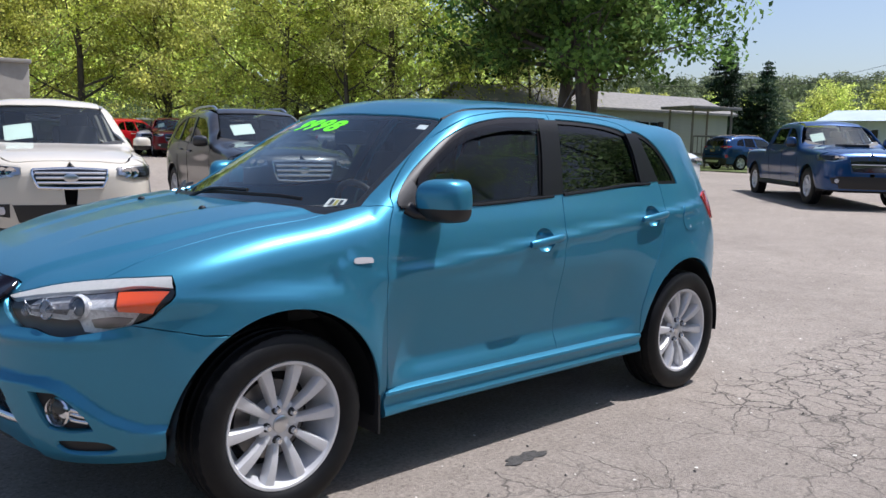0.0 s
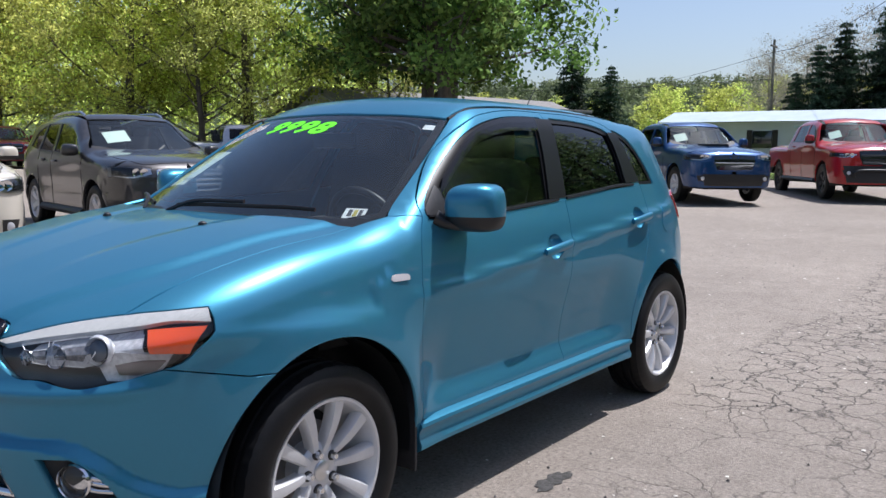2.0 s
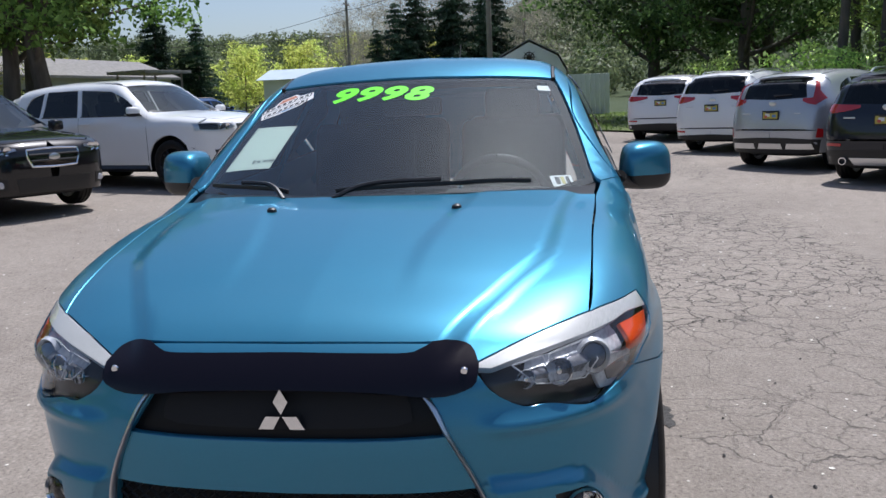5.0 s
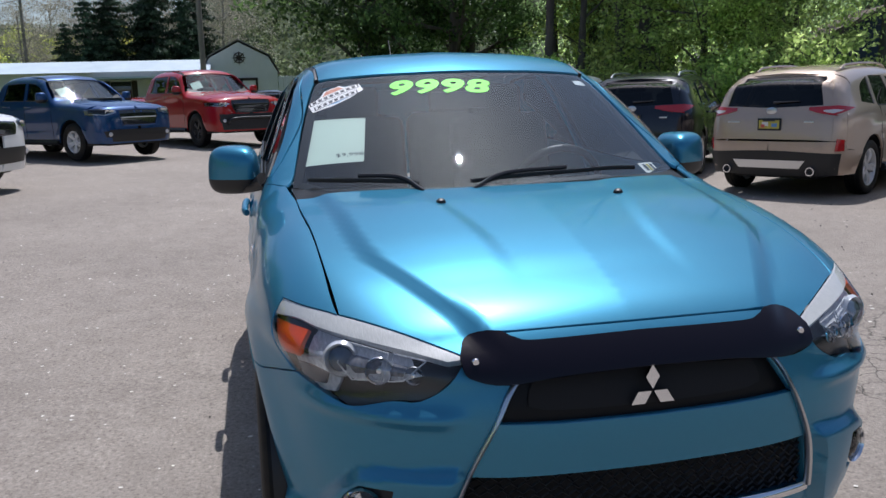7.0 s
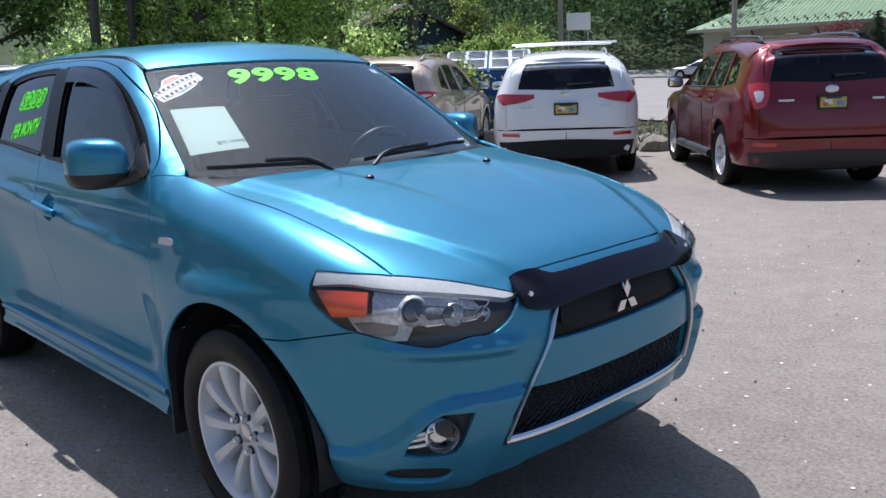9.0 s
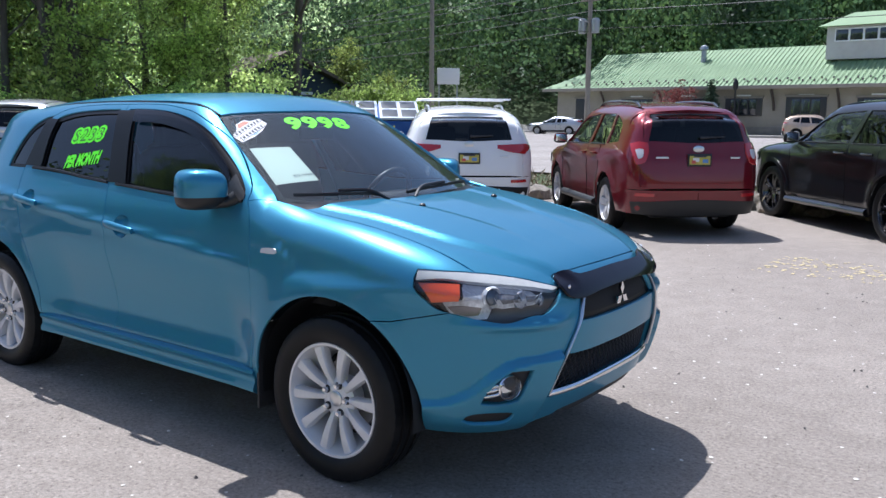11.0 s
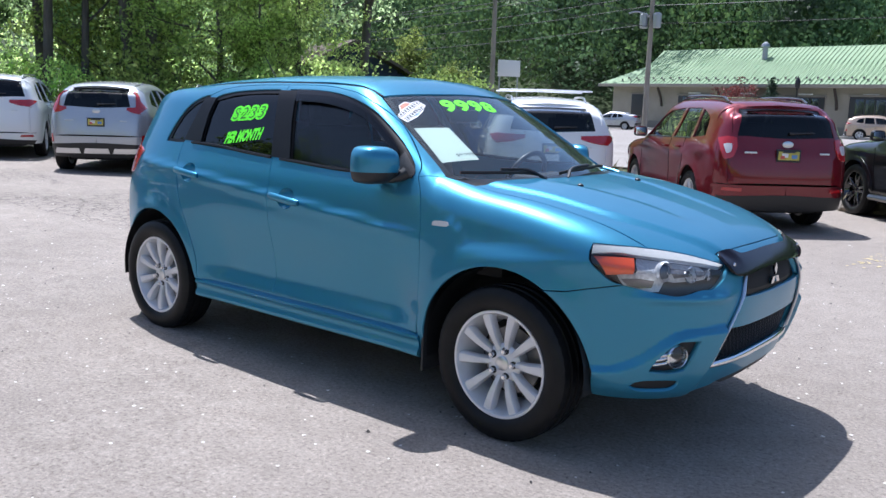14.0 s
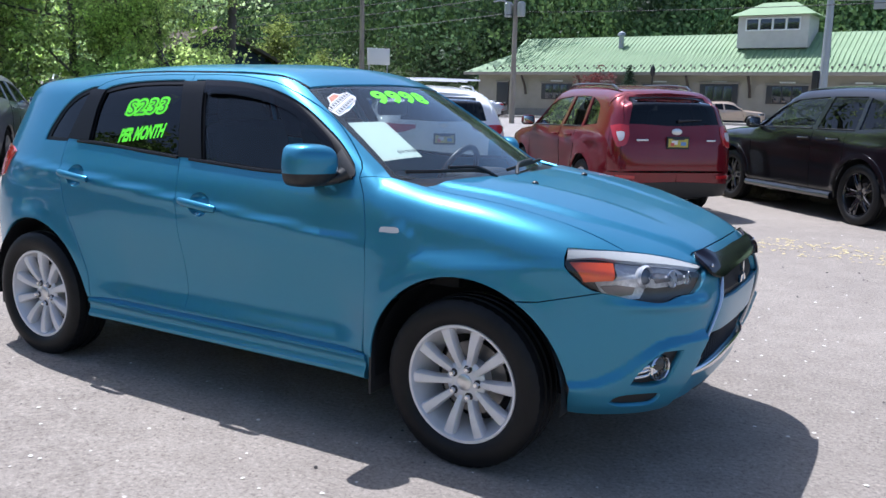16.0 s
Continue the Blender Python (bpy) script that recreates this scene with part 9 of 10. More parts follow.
M_GREYWOOD = mottled("weathered_timber", (0.22, 0.19, 0.16), (0.32, 0.29, 0.25), 6, 0.9, stretch=(1, 1, 0.2))
M_DARKDOOR = material("dark_door", (0.03, 0.03, 0.032), 0.4)
M_PANE = material("window_pane", (0.02, 0.025, 0.03), 0.05, 0, 1.0)
M_NAVYWALL = mottled("navy_siding", (0.022, 0.035, 0.055), (0.035, 0.05, 0.075), 2, 0.7)
M_DUMPBLUE = mottled("dumpster_blue", (0.008, 0.075, 0.30), (0.015, 0.10, 0.36), 1.5, 0.45)
M_LID = mottled("pale_blue_lid", (0.50, 0.55, 0.62), (0.60, 0.65, 0.70), 2, 0.5)
M_GALV = material("galvanised_steel", (0.36, 0.38, 0.40), 0.45, 0.6)
M_CABLE = material("cable", (0.015, 0.015, 0.015), 0.6)


def block(name, parent, c, size, mat, turn=0.0, bevel=0.01, label=""):
    o = part(name, bm_mesh(name, box_bm(0, 0, 0, *size, bevel), mat), None, parent, label)
    o.matrix_basis = pose(*c, 0, 0, turn)
    return o


def gable_roof(name, x0, x1, y0, y1, ze, zr, mat, parent, thick=0.12):
    """A two-sided roof with thickness, ridge along x."""
    ym = (y0 + y1) / 2
    v = []
    for x in (x0, x1):
        v += [(x, y0, ze), (x, ym, zr), (x, y1, ze), (x, y1, ze - thick), (x, ym, zr - thick), (x, y0, ze - thick)]
    f = [(0, 1, 7, 6), (1, 2, 8, 7), (2, 3, 9, 8), (3, 4, 10, 9), (4, 5, 11, 10), (5, 0, 6, 11), (0, 5, 4, 1), (1, 4, 3, 2), (6, 7, 10, 11), (7, 8, 9, 10)]
    return part(name, poly_mesh(name, v, f, mat), None, parent)


# green-roofed station: front along local -y, origin at its front left corner
station = thing("station_building", pose(-34.4, 65.6, 0.10, 0, 0, -4.5), "long tan building with a mint green ribbed metal roof", "building")
LEN, DEP, EAVE, RIDGE = 52.0, 10.5, 3.75, 7.0
block("wall", station, (LEN / 2, DEP / 2, EAVE / 2), (LEN, DEP, EAVE), M_STUCCO)
block("plinth", station, (LEN / 2, -0.04, 0.30), (LEN + 0.1, 0.1, 0.7), M_STONE)
ov = 1.0
rv = [(-ov, -ov, EAVE), (LEN + ov, -ov, EAVE), (LEN + ov, DEP + ov, EAVE), (-ov, DEP + ov, EAVE), (1.8, DEP / 2, RIDGE), (LEN + ov, DEP / 2, RIDGE), (1.8, DEP / 2 - 2.6, RIDGE - 1.55), (1.8, DEP / 2 + 2.6, RIDGE - 1.55)]
rv += [(x, y, z - 0.16) for x, y, z in rv[:4]]
part("roof", poly_mesh("roof", rv, [(0, 1, 5, 4, 6), (2, 3, 7, 4, 5), (0, 6, 7, 3), (1, 2, 5), (0, 8, 9, 1), (1, 9, 10, 2), (2, 10, 11, 3), (3, 11, 8, 0), (8, 11, 10, 9)], M_GREENROOF), None, station)
part("gable", poly_mesh("gable", [(1.80, DEP / 2 - 2.5, RIDGE - 1.54), (1.80, DEP / 2 + 2.5, RIDGE - 1.54), (1.80, DEP / 2, RIDGE - 0.08), (2.0, DEP / 2 - 2.5, RIDGE - 1.54), (2.0, DEP / 2 + 2.5, RIDGE - 1.54), (2.0, DEP / 2, RIDGE - 0.08)], [(0, 1, 2), (5, 4, 3), (0, 3, 4, 1), (1, 4, 5, 2), (2, 5, 3, 0)], M_STONE), None, station)
rise = (RIDGE - EAVE) / (DEP / 2 + ov)
rib = bm_mesh("roof_rib", box_bm(0, 0, 0, 0.035, math.hypot(DEP / 2 + ov, RIDGE - EAVE), 0.05, 0.0), M_GREENROOF)
for i in range(140):
    x = 2.2 + i * 0.36
    o = part("roof_rib", rib, None, station)
    o.matrix_basis = pose(x, (DEP / 2 - ov) / 2, (EAVE + RIDGE) / 2 + 0.03, math.degrees(math.atan(rise)), 0, 0)
stop = bm_mesh("snow_guard", box_bm(0, 0, 0, 0.14, 0.10, 0.16, 0.02), M_STONE)
for i in range(62):
    for row in (0, 1):
        o = part("snow_guard", stop, None, station)
        o.matrix_basis = pose(1.2 + i * 0.82 + 0.41 * row, -ov + 0.5 + 0.35 * row, EAVE + rise * (0.5 + 0.35 * row) + 0.10)
block("fascia", station, (LEN / 2, -ov - 0.02, EAVE - 0.10), (LEN + 2 * ov, 0.04, 0.26), M_STUCCO)
for i, x in enumerate((2.6, 8.0, 12.6, 17.2, 21.9, 26.9, 32.0, 37.0, 42.0, 47.0)):
    tall = i in (0, 4, 7)
    hz = 2.55 if tall else 1.35
    fr = block("window" if not tall else "door", station, (x, -0.06, (hz / 2 + 0.35) if tall else 2.15), (2.9 if i else 1.2, 0.10, hz), M_DARKDOOR, 0, 0.01)
    block("frame", fr, (0, -0.04, hz / 2 + 0.08), (3.1 if i else 1.4, 0.14, 0.16), M_STONE)
    if i:
        for s in (-0.72, 0.0, 0.72):
            block("pane", fr, (s, -0.055, 0), (0.62, 0.02, hz * 0.86), M_PANE)
        block("sign_board", station, (x, -0.10, 3.02), (1.1, 0.06, 0.16), M_PLATEWHITE)
    bx = x + 2.35
    part("bracket", tube_mesh("bracket", spline([(bx, -0.05, 1.9), (bx, -0.25, 2.6), (bx, -0.85, 3.45)], 0.3), 0.10, M_DARKWOOD, 6), None, station)
block("cupola", station, (24.9, DEP / 2 - 1.4, RIDGE - 0.1), (5.2, 3.2, 2.4), M_SIDING)
for k in range(4):
    w = block("cupola_window", station, (23.4 + k * 1.0, DEP / 2 - 3.02, RIDGE + 0.45), (0.92, 0.06, 0.85), M_PANE)
    block("frame", w, (0, -0.02, 0.44), (0.98, 0.08, 0.10), M_WHITESIDING)
    block("frame", w, (0, -0.02, -0.44), (0.98, 0.08, 0.10), M_WHITESIDING)
    block("frame", w, (-0.47, -0.02, 0), (0.09, 0.08, 0.9), M_WHITESIDING)
    block("frame", w, (0.47, -0.02, 0), (0.09, 0.08, 0.9), M_WHITESIDING)
cx, cy = 24.9, DEP / 2 - 1.4
part("cupola_roof", poly_mesh("cupola_roof", [(cx - 3.1, cy - 2.1, RIDGE + 1.1), (cx + 3.1, cy - 2.1, RIDGE + 1.1), (cx + 3.1, cy + 2.1, RIDGE + 1.1), (cx - 3.1, cy + 2.1, RIDGE + 1.1), (cx - 1.2, cy, RIDGE + 2.2), (cx + 1.2, cy, RIDGE + 2.2)], [(0, 1, 5, 4), (1, 2, 5), (2, 3, 4, 5), (3, 0, 4), (3, 2, 1, 0)], M_GREENROOF), None, station)
part("roof_vent", lathe_mesh("roof_vent", [(0.22, -0.4), (0.22, 0.9), (0.36, 0.95), (0.30, 1.2), (0, 1.35)], M_GALV, 14, "z"), None, station).location = (12.2, 3.4, RIDGE - 1.0)
post = thing("lamp_post", pose(-16.9, 60.9, 0.15), "dark lantern lamp post on the far pavement", "lamp post")
part("pole", tube_mesh("pole", [(0, 0, 0), (0, 0, 3.3)], [0.07, 0.05], M_BLACK, 8), None, post)
part("lantern", lathe_mesh("lantern", [(0.08, 3.3), (0.18, 3.45), (0.20, 3.85), (0.06, 4.1), (0, 4.25)], M_BLACK, 8, "z"), None, post)

# white gambrel shed with lean-to fence
shed = thing("shed", pose(-44.2, -1.3, 0.38, 0, 0, 0), "white gambrel shed with dark framed double doors", "shed")
prof = [(-2.0, 0), (-2.0, 2.55), (-1.55, 3.35), (0, 4.15), (1.55, 3.35), (2.0, 2.55), (2.0, 0)]
v = [(x, y, z) for x in (0, -6.0) for y, z in prof]
k = len(prof)
part("wall", poly_mesh("wall", v, [tuple(range(k)), tuple(range(k, 2 * k))[::-1]] + [(i, (i + 1) % k, k + (i + 1) % k, k + i) for i in range(k)], M_WHITESIDING), None, shed)
rp = [(-2.15, 2.45), (-1.62, 3.42), (0, 4.26), (1.62, 3.42), (2.15, 2.45)]
v = [(x, y, z + d) for x in (0.07, -6.2) for d in (0, 0.06) for y, z in rp]
f = []
for i in range(4):
    f += [(i, i + 1, 11 + i, 10 + i), (5 + i, 15 + i, 16 + i, 6 + i), (i, 5 + i, 6 + i, i + 1), (10 + i, 11 + i, 16 + i, 15 + i)]
f += [(0, 10, 15, 5), (4, 9, 19, 14)]
part("roof", poly_mesh("roof", v, f, M_SHINGLE), None, shed)
for s in (-1, 1):
    d = block("door", shed, (0.06, s * 0.46, 1.18), (0.08, 0.86, 2.1), M_WHITESIDING)
    for yy, zz, a, b in ((0, 1.0, 0.90, 0.14), (0, -1.0, 0.90, 0.14), (0.40, 0, 0.12, 2.1), (-0.40, 0, 0.12, 2.1)):
        block("frame", d, (0.03, yy, zz), (0.08, a, b), M_DARKWOOD)
st_ob = part("star", poly_mesh("star", [(0.06, 0.42 * math.sin(a) * (1 if i % 2 == 0 else 0.28), 3.32 + 0.42 * math.cos(a) * (1 if i % 2 == 0 else 0.28)) for i, a in enumerate(np.linspace(0, 2 * math.pi, 17)[:-1])] + [(0.03, 0, 3.32)], [(i, (i + 1) % 16, 16) for i in range(16)], M_DARKWOOD), None, shed)
part("ring", tube_mesh("ring", [(0.07, 0.27 * math.sin(a), 3.32 + 0.27 * math.cos(a)) for a in np.linspace(0, 2 * math.pi, 25)], 0.025, M_DARKWOOD, 5, False), None, st_ob)
fence = thing("panel_fence", pose(-44.3, 2.3, 0.38), "pale vertical board fence beside the shed", "fence")
for i in range(9):
    block("board", fence, (0, -1.45 + i * 0.26, 1.15), (0.06, 0.25, 2.3), M_WHITESIDING)
home = thing("mobile_home", pose(-45.2, -9.7, 0.35), "long white mobile home with a pale blue metal roof", "house")
block("wall", home, (0, 0, 1.35), (4.2, 13.2, 2.7), M_WHITESIDING)
v = [(-2.5, -6.9, 2.7), (2.5, -6.9, 2.7), (0, -6.9, 3.35), (-2.5, 6.9, 2.7), (2.5, 6.9, 2.7), (0, 6.9, 3.35)]
part("roof", poly_mesh("roof", v, [(0, 1, 2), (5, 4, 3), (1, 4, 5, 2), (3, 0, 2, 5), (0, 3, 4, 1)], M_BLUEROOF), None, home)
for y in (-4.6, -1.2, 2.4, 4.9):
    w = block("window", home, (2.12, y, 1.75), (0.08, 1.0, 0.9), M_PANE)
    for s in (-0.66, 0.66):
        block("shutter", w, (0, s, 0), (0.09, 0.28, 1.0), M_DARKWOOD)
block("awning", home, (3.1, 3.6, 2.35), (2.2, 5.4, 0.10), M_BLUEROOF)
for y in (1.2, 6.0):
    part("post", tube_mesh("post", [(4.05, y, 0), (4.05, y, 2.3)], 0.05, M_WHITESIDING, 6), None, home)
house = thing("house", pose(-26.2, -25.1, 0.3, 0, 0, 167), "grey-beige single-storey house with lap siding", "house")
block("wall", house, (8.2, 2.4, 1.55), (16.4, 4.8, 3.1), M_SIDING)
gable_roof("roof", -0.4, 16.8, -0.4, 5.2, 3.1, 4.1, M_SHINGLE, house)
part("gable", poly_mesh("gable", [(0.0, 0.0, 3.0), (0.0, 4.8, 3.0), (0.0, 2.4, 3.95), (0.1, 0, 3.0), (0.1, 4.8, 3.0), (0.1, 2.4, 3.95)], [(0, 1, 2), (5, 4, 3), (0, 3, 4, 1), (1, 4, 5, 2), (2, 5, 3, 0)], M_SIDING), None, house)
lap = bm_mesh("siding_board", box_bm(0, 0, 0, 16.4, 0.03, 0.17, 0.0), M_SIDING)
for i in range(17):
    o = part("siding_board", lap, None, house)
    o.matrix_basis = pose(8.2, -0.015, 0.12 + i * 0.18, 6, 0, 0)
    o = part("siding_board", lap, None, house)
    o.matrix_basis = pose(8.2, 4.815, 0.12 + i * 0.18, -6, 0, 0)
for x in (2.8, 6.4, 10.4):
    for y in (-0.04, 4.84):
        w = block("window", house, (x, y, 1.85), (1.3, 0.08, 1.2), M_PANE)
        block("frame", w, (0, 0, 0.0), (0.06, 0.12, 1.2), M_WHITESIDING)
        for s in (-0.85, 0.85):
            block("shutter", w, (s, 0, 0), (0.34, 0.10, 1.3), M_DARKWOOD)
deck = thing("porch", pose(-36.2, -19.6, 0.38, 0, 0, 160), "weathered timber porch with steps and railings", "porch")
block("deck", deck, (0, 0, 0.75), (2.6, 2.0, 0.14), M_GREYWOOD)
block("porch_roof", deck, (0, 0, 3.05), (3.0, 2.6, 0.14), M_SHINGLE)
for x, y in ((-1.2, -0.9), (1.2, -0.9), (-1.2, 0.9), (1.2, 0.9)):
    part("post", tube_mesh("post", [(x, y, 0), (x, y, 3.0)], 0.07, M_GREYWOOD, 4), None, deck)
for i in range(4):
    block("step", deck, (1.45 + i * 0.28, 0, 0.66 - i * 0.17), (0.30, 1.2, 0.06), M_GREYWOOD)
for y in (-0.62, 0.62):
    part("handrail", tube_mesh("handrail", [(1.3, y, 1.65), (2.5, y, 0.9)], 0.05, M_GREYWOOD, 4), None, deck)
    for i in range(5):
        part("baluster", tube_mesh("baluster", [(1.4 + i * 0.26, y, 0.05), (1.4 + i * 0.26, y, 1.58 - i * 0.16)], 0.03, M_GREYWOOD, 4), None, deck)
part("top_rail", tube_mesh("top_rail", [(-1.2, -0.9, 1.65), (1.2, -0.9, 1.65)], 0.05, M_GREYWOOD, 4), None, deck)
for i in range(9):
    part("baluster", tube_mesh("baluster", [(-1.1 + i * 0.27, -0.9, 0.8), (-1.1 + i * 0.27, -0.9, 1.62)], 0.03, M_GREYWOOD, 4), None, deck)
# concrete wall stub and navy outbuilding
stub = thing("concrete_wall", pose(-1.6, -18.6, 0.33, 0, 0, 78), "tall stained concrete wall", "wall")
block("wall", stub, (0, 0, 1.32), (0.5, 4.2, 2.65), M_CONCRETE, 0, 0.03)
block("coping", stub, (0, 0, 2.68), (0.6, 4.3, 0.10), M_CONCRETE, 0, 0.02)
navy = thing("outbuilding", pose(-20.9, 18.9, 0.0, 0, 0, -18), "small navy blue outbuilding with a gable roof", "building")
block("wall", navy, (0, 0, 1.3), (3.2, 4.4, 2.6), M_NAVYWALL)
gable_roof("roof", -1.9, 1.9, -2.5, 2.5, 2.6, 3.75, mottled("brown_shingle", (0.10, 0.075, 0.06), (0.18, 0.14, 0.115), 4, 0.95), navy)
for e in (1.55, -1.55):
    part("gable", poly_mesh("gable", [(e, -2.2, 2.58), (e, 2.2, 2.58), (e, 0, 3.62), (e - 0.1, -2.2, 2.58), (e - 0.1, 2.2, 2.58), (e - 0.1, 0, 3.62)], [(0, 1, 2), (5, 4, 3), (0, 3, 4, 1), (1, 4, 5, 2), (2, 5, 3, 0)], M_NAVYWALL), None, navy)
block("window", navy, (1.63, 0.4, 1.7), (0.06, 0.9, 1.0), M_PANE)
block("window_frame", navy, (1.66, 0.4, 2.25), (0.06, 1.1, 0.1), M_WHITESIDING)
block("window_frame", navy, (1.66, 0.4, 1.18), (0.06, 1.1, 0.1), M_WHITESIDING)
# dumpster
for x, y in ((-9.4, 11.85),):
    d = thing("dumpster", pose(x, y, 0.0, 0, 0, 42), "blue steel dumpster with pale plastic lids", "dumpster")
    v = [(-0.9, -0.7, 0.15), (0.9, -0.7, 0.15), (0.9, 0.7, 0.15), (-0.9, 0.7, 0.15), (-0.95, -0.85, 1.35), (0.95, -0.85, 1.35), (0.95, 0.85, 1.75), (-0.95, 0.85, 1.75)]
    part("body", poly_mesh("body", v, [(3, 2, 1, 0), (0, 1, 5, 4), (1, 2, 6, 5), (2, 3, 7, 6), (3, 0, 4, 7), (4, 5, 6, 7)], M_DUMPBLUE), None, d)
    for s in (-0.48, 0.48):
        o = block("lid", d, (s, 0, 1.60), (0.92, 1.72, 0.06), M_LID, 0, 0.02)
        o.matrix_basis = pose(s, 0, 1.60, 13.2, 0, 0)
        for u in (-0.22, 0.22):
            for w in (-0.42, 0.42):
                block("lid_recess", o, (u, w, 0.028), (0.36, 0.70, 0.012), M_DARKDOOR, 0, 0.003)
    for s in (-0.7, -0.35, 0, 0.35, 0.7):
        block("rib", d, (s, -0.80, 0.75), (0.06, 0.08, 1.1), M_DUMPBLUE)
# stones along the lot's edge
rs = np.random.default_rng(9)
M_ROCK = mottled("edge_rock", (0.16, 0.14, 0.115), (0.36, 0.32, 0.27), 3, 0.95, 12, 0.6, 0.03)
shapes = []
for i in range(5):
    bm = bmesh.new()
    bmesh.ops.create_icosphere(bm, subdivisions=2, radius=1)
    for q in bm.verts:
        q.co *= 1 + 0.28 * noise.noise(q.co * 1.3 + Vector((i * 7.1, 0, 0)))
        q.co.z *= 0.62
    shapes.append(bm_mesh("stone", bm, M_ROCK, 30))
bank = thing("stone_edging", pose(0, 0, 0), "row of rough stones and dry brush edging the lot", "stones", kind="structure")
for i in range(150):
    t = rs.uniform(0, 1)
    p = np.array([-12.0, 10.2]) + t * np.array([15.5, 1.0]) + rs.normal(0, 0.35, 2)
    s = rs.uniform(0.08, 0.30)
    o = part("stone", shapes[i % 5], None, bank)
    o.matrix_basis = pose(p[0], p[1], float(ground_z(*p)) + s * 0.25, 0, 0, rs.uniform(0, 360)) @ Matrix.Diagonal((s, s * rs.uniform(0.7, 1.2), s * rs.uniform(0.7, 1.3), 1))
blk = thing("concrete_block", pose(-7.2, 9.2, 0, 0, 0, 25), "grey concrete parking block", "block")
block("block", blk, (0, 0, 0.16), (0.75, 0.32, 0.32), M_CONCRETE, 0, 0.03)
rgb = np.random.default_rng(12)
brush = np.array([-11.5, 10.5]) + rgb.uniform(0, 1, (2600, 1)) * np.array([[14.5, 1.0]]) + rgb.normal(0, 0.4, (2600, 2))
v, f = leaf_cloud(rgb, np.column_stack([brush, rgb.uniform(0.02, 0.42, 2600)]), 0.22, 0.12, -0.2)
tagged(new("dry_brush", fast_mesh("dry_brush", v, f, mottled("dry_stalk", (0.14, 0.11, 0.07), (0.30, 0.25, 0.16), 5, 0.95))), "dry brush and twigs among the stones", "brush", kind="stuff")
gr = np.random.default_rng(13)
n = 9000
bl = np.column_stack([gr.uniform(-46, -22.5, n), gr.uniform(-10, 9, n)])
bl = bl[~in_lot(bl[:, 0], bl[:, 1], 0.3)]
v, f = leaf_cloud(gr, np.column_stack([bl, ground_z(bl[:, 0], bl[:, 1]) + 0.07]), 0.18, 0.16, -1.5)
tagged(new("grass_blades", fast_mesh("grass_blades", v, f, M_LEAF_DEEP)), "tufts of grass on the verge", "grass", kind="stuff")


# utility poles, cables, sign, traffic mast
def pole_at(x, y, h, r, mat, label, arms=()):
    z = float(land_z(x, y))
    p = thing("utility_pole", pose(x, y, z), label, "utility pole")
    part("pole", tube_mesh("pole", [(0, 0, -0.2), (0, 0, h)], [r, r * 0.7], mat, 10), None, p)
    for az, hh, w in arms:
        part("crossarm", bm_mesh("crossarm", box_bm(0, 0, hh, w, 0.12, 0.12, 0.01, 2, None), M_GREYWOOD), None, p)
    return p


up = pole_at(-19.9, 43.0, 9.8, 0.17, M_GREYWOOD, "weathered utility pole with transformers", ((0, 9.2, 2.2), (0, 8.2, 1.2)))
for s in (-0.42, 0.42):
    o = part("transformer", lathe_mesh("transformer", [(0, 0), (0.22, 0), (0.24, 0.1), (0.24, 0.75), (0.15, 0.85), (0, 0.88)], M_GALV, 14, "z"), None, up)
    o.location = (s, -0.1, 6.3)
part("street_light", tube_mesh("street_light", spline([(0, 0, 6.9), (-0.6, -0.5, 7.2), (-1.0, -0.9, 7.1)], 0.2), 0.05, M_GALV, 6), None, up)
pole_at(-20.6, 28.6, 9.5, 0.13, M_GREYWOOD, "slender weathered utility pole")
pole_at(-36.2, -2.8, 9.0, 0.14, M_GREYWOOD, "weathered utility pole by the shed", ((0, 8.5, 1.6),))
pole_at(-64, -16.5, 9.5, 0.14, M_GREYWOOD, "distant weathered utility pole", ((0, 9.0, 1.6),))
sg = thing("road_sign", pose(-20.3, 29.5, 0.0, 0, 0, 55), "blank-backed white road sign on two posts", "sign")
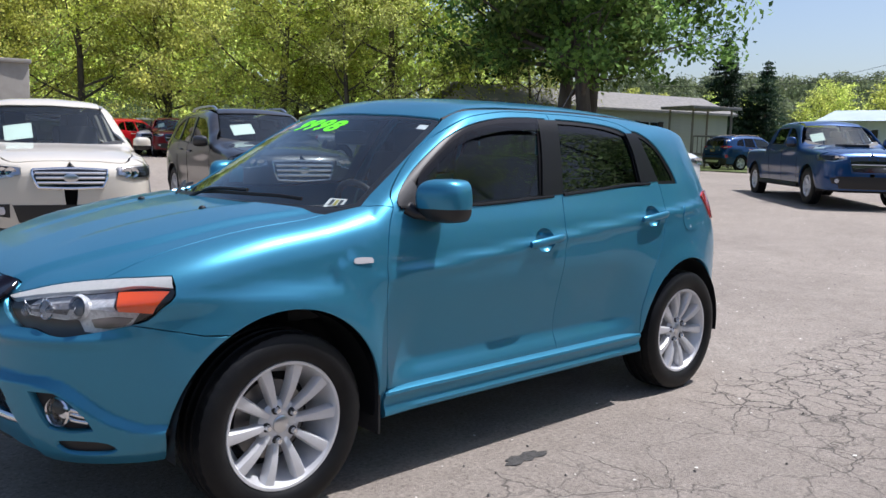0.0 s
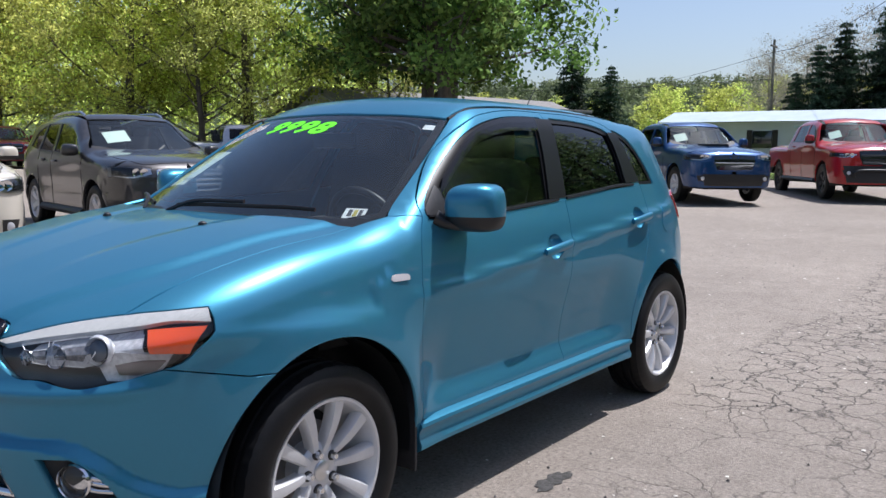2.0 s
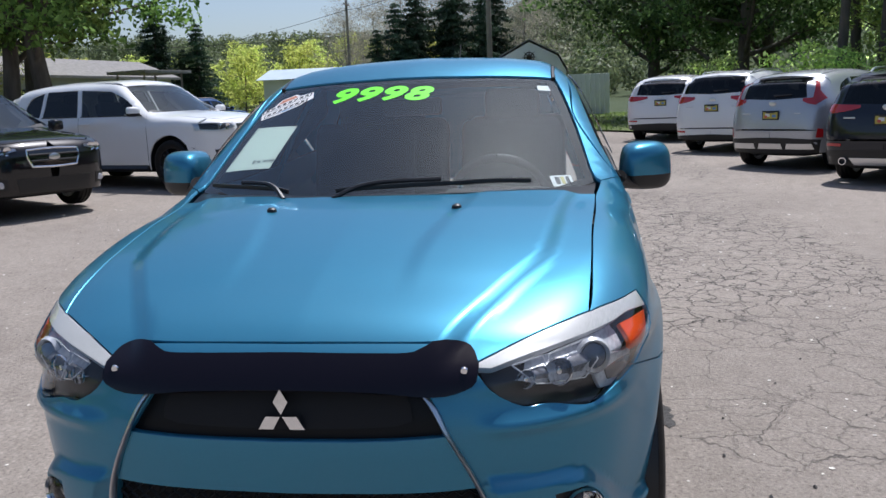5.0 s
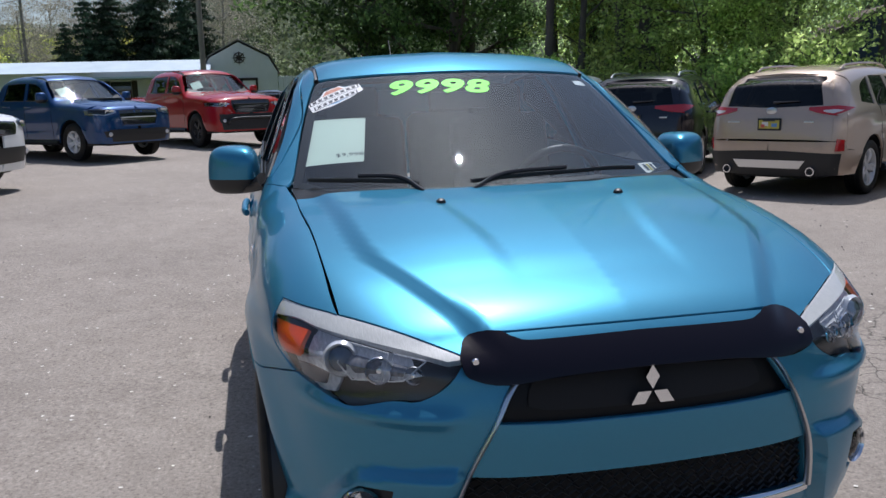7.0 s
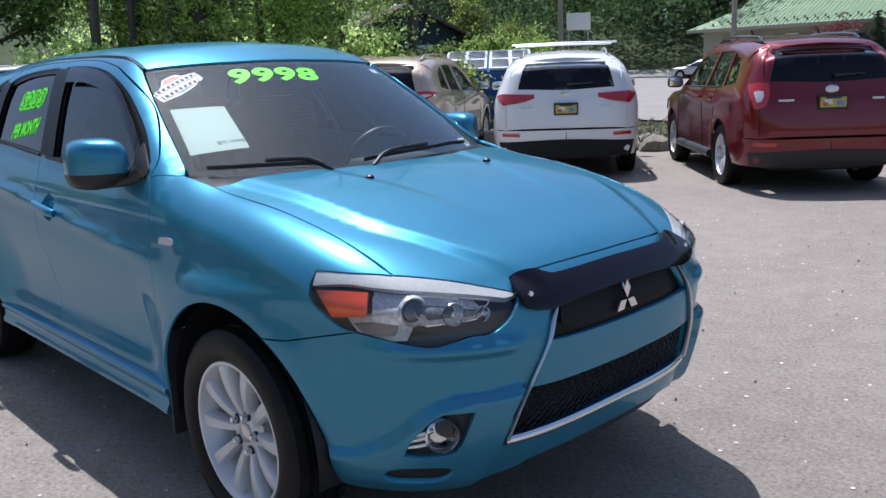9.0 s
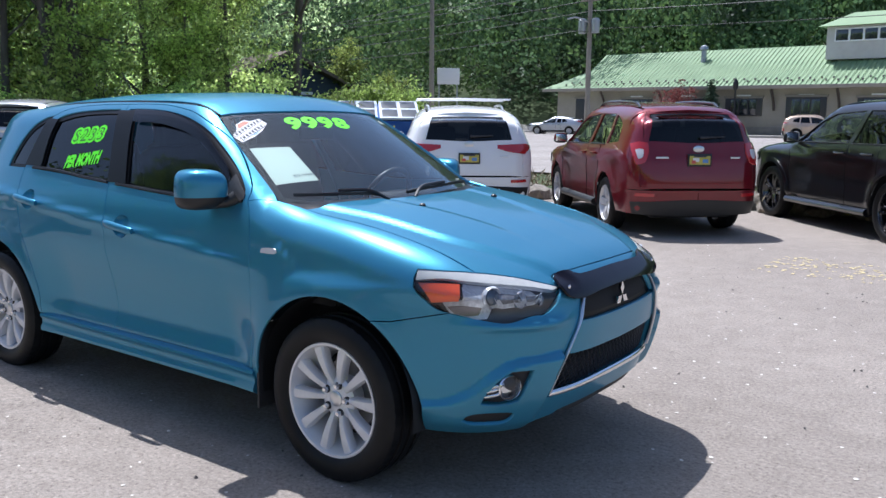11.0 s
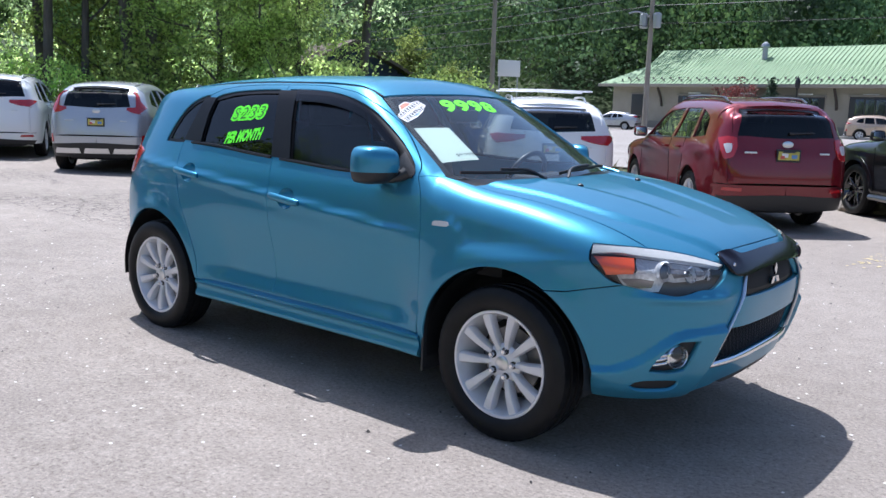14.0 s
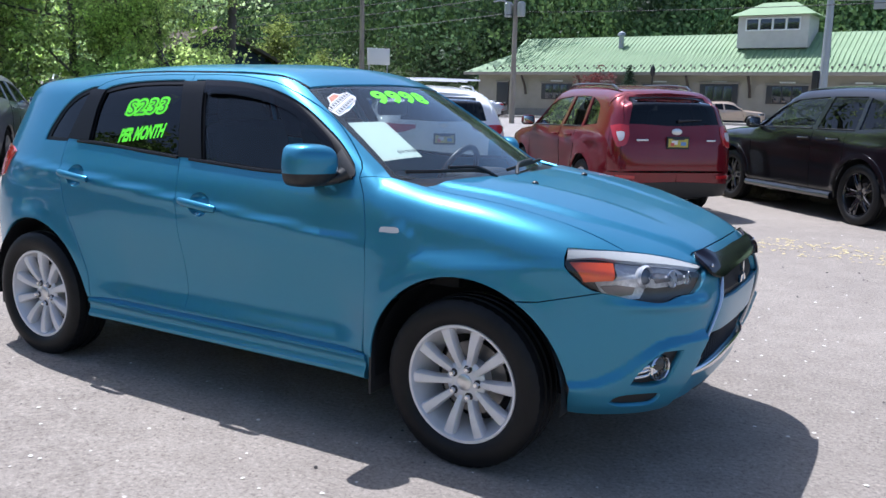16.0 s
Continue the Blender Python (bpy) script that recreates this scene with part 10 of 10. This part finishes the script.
block("board", sg, (0, 0, 3.3), (1.1, 0.05, 0.75), M_PLATEWHITE, 0, 0.01)
for s in (-0.45, 0.45):
    part("post", tube_mesh("post", [(s, 0.05, 0), (s, 0.05, 3.6)], 0.035, M_GALV, 6), None, sg)
mast = thing("traffic_signal_mast", pose(-2.5, 41.0, 0.0), "grey steel traffic signal mast with a long arm", "traffic signal")
part("pole", tube_mesh("pole", [(0, 0, 0), (0, 0, 6.9)], [0.22, 0.16], M_GALV, 12), None, mast)
part("arm", tube_mesh("arm", [(0, 0, 6.5), (4, -0.5, 6.3), (9, -1.0, 6.25)], [0.11, 0.09, 0.06], M_GALV, 8), None, mast)
part("signal_head", bm_mesh("signal_head", box_bm(-0.35, 0, 2.7, 0.3, 0.3, 0.9, 0.03), M_BLACK), None, mast)
part("sign_plate", bm_mesh("sign_plate", box_bm(2.1, -0.3, 6.2, 0.5, 0.05, 0.6, 0.02), M_GALV), None, mast)


def cable(a, b, sag, r=0.018):
    pts = [np.array(a) * (1 - t) + np.array(b) * t - np.array([0, 0, 4 * sag * t * (1 - t)]) for t in np.linspace(0, 1, 17)]
    ob = new("overhead_cable", tube_mesh("overhead_cable", pts, r, M_CABLE, 4, False))
    return tagged(ob, "thin black overhead cable strung between poles", "cable", "overhead cables")


for dz, dy in ((9.3, 0), (9.1, 0.6), (8.2, 0), (7.6, 0.2), (6.6, 0.3)):
    cable((-19.9, 43 + dy, dz), (40, 34 + dy, dz + 1.0), 0.9)
    cable((-19.9, 43 + dy, dz), (-75, 52 + dy, dz), 0.9)
for dz in (9.3, 8.4, 7.4, 6.6):
    cable((-20.6, 28.6, dz), (-19.9, 43, dz - 0.2), 0.25, 0.014)
    cable((-20.6, 28.6, dz), (-62, 32, dz - 1.0), 0.7, 0.014)
cable((-36.2, -2.8, 8.6), (-64, -16.5, 9.0), 0.6)
cable((-64, -16.5, 9.0), (-110, -60, 9.6), 0.8)
cable((-36.2, -2.8, 8.6), (-34, 30, 8.6), 0.6)
cable((-64, -16.5, 7.0), (-60, -60, 7.6), 0.6)
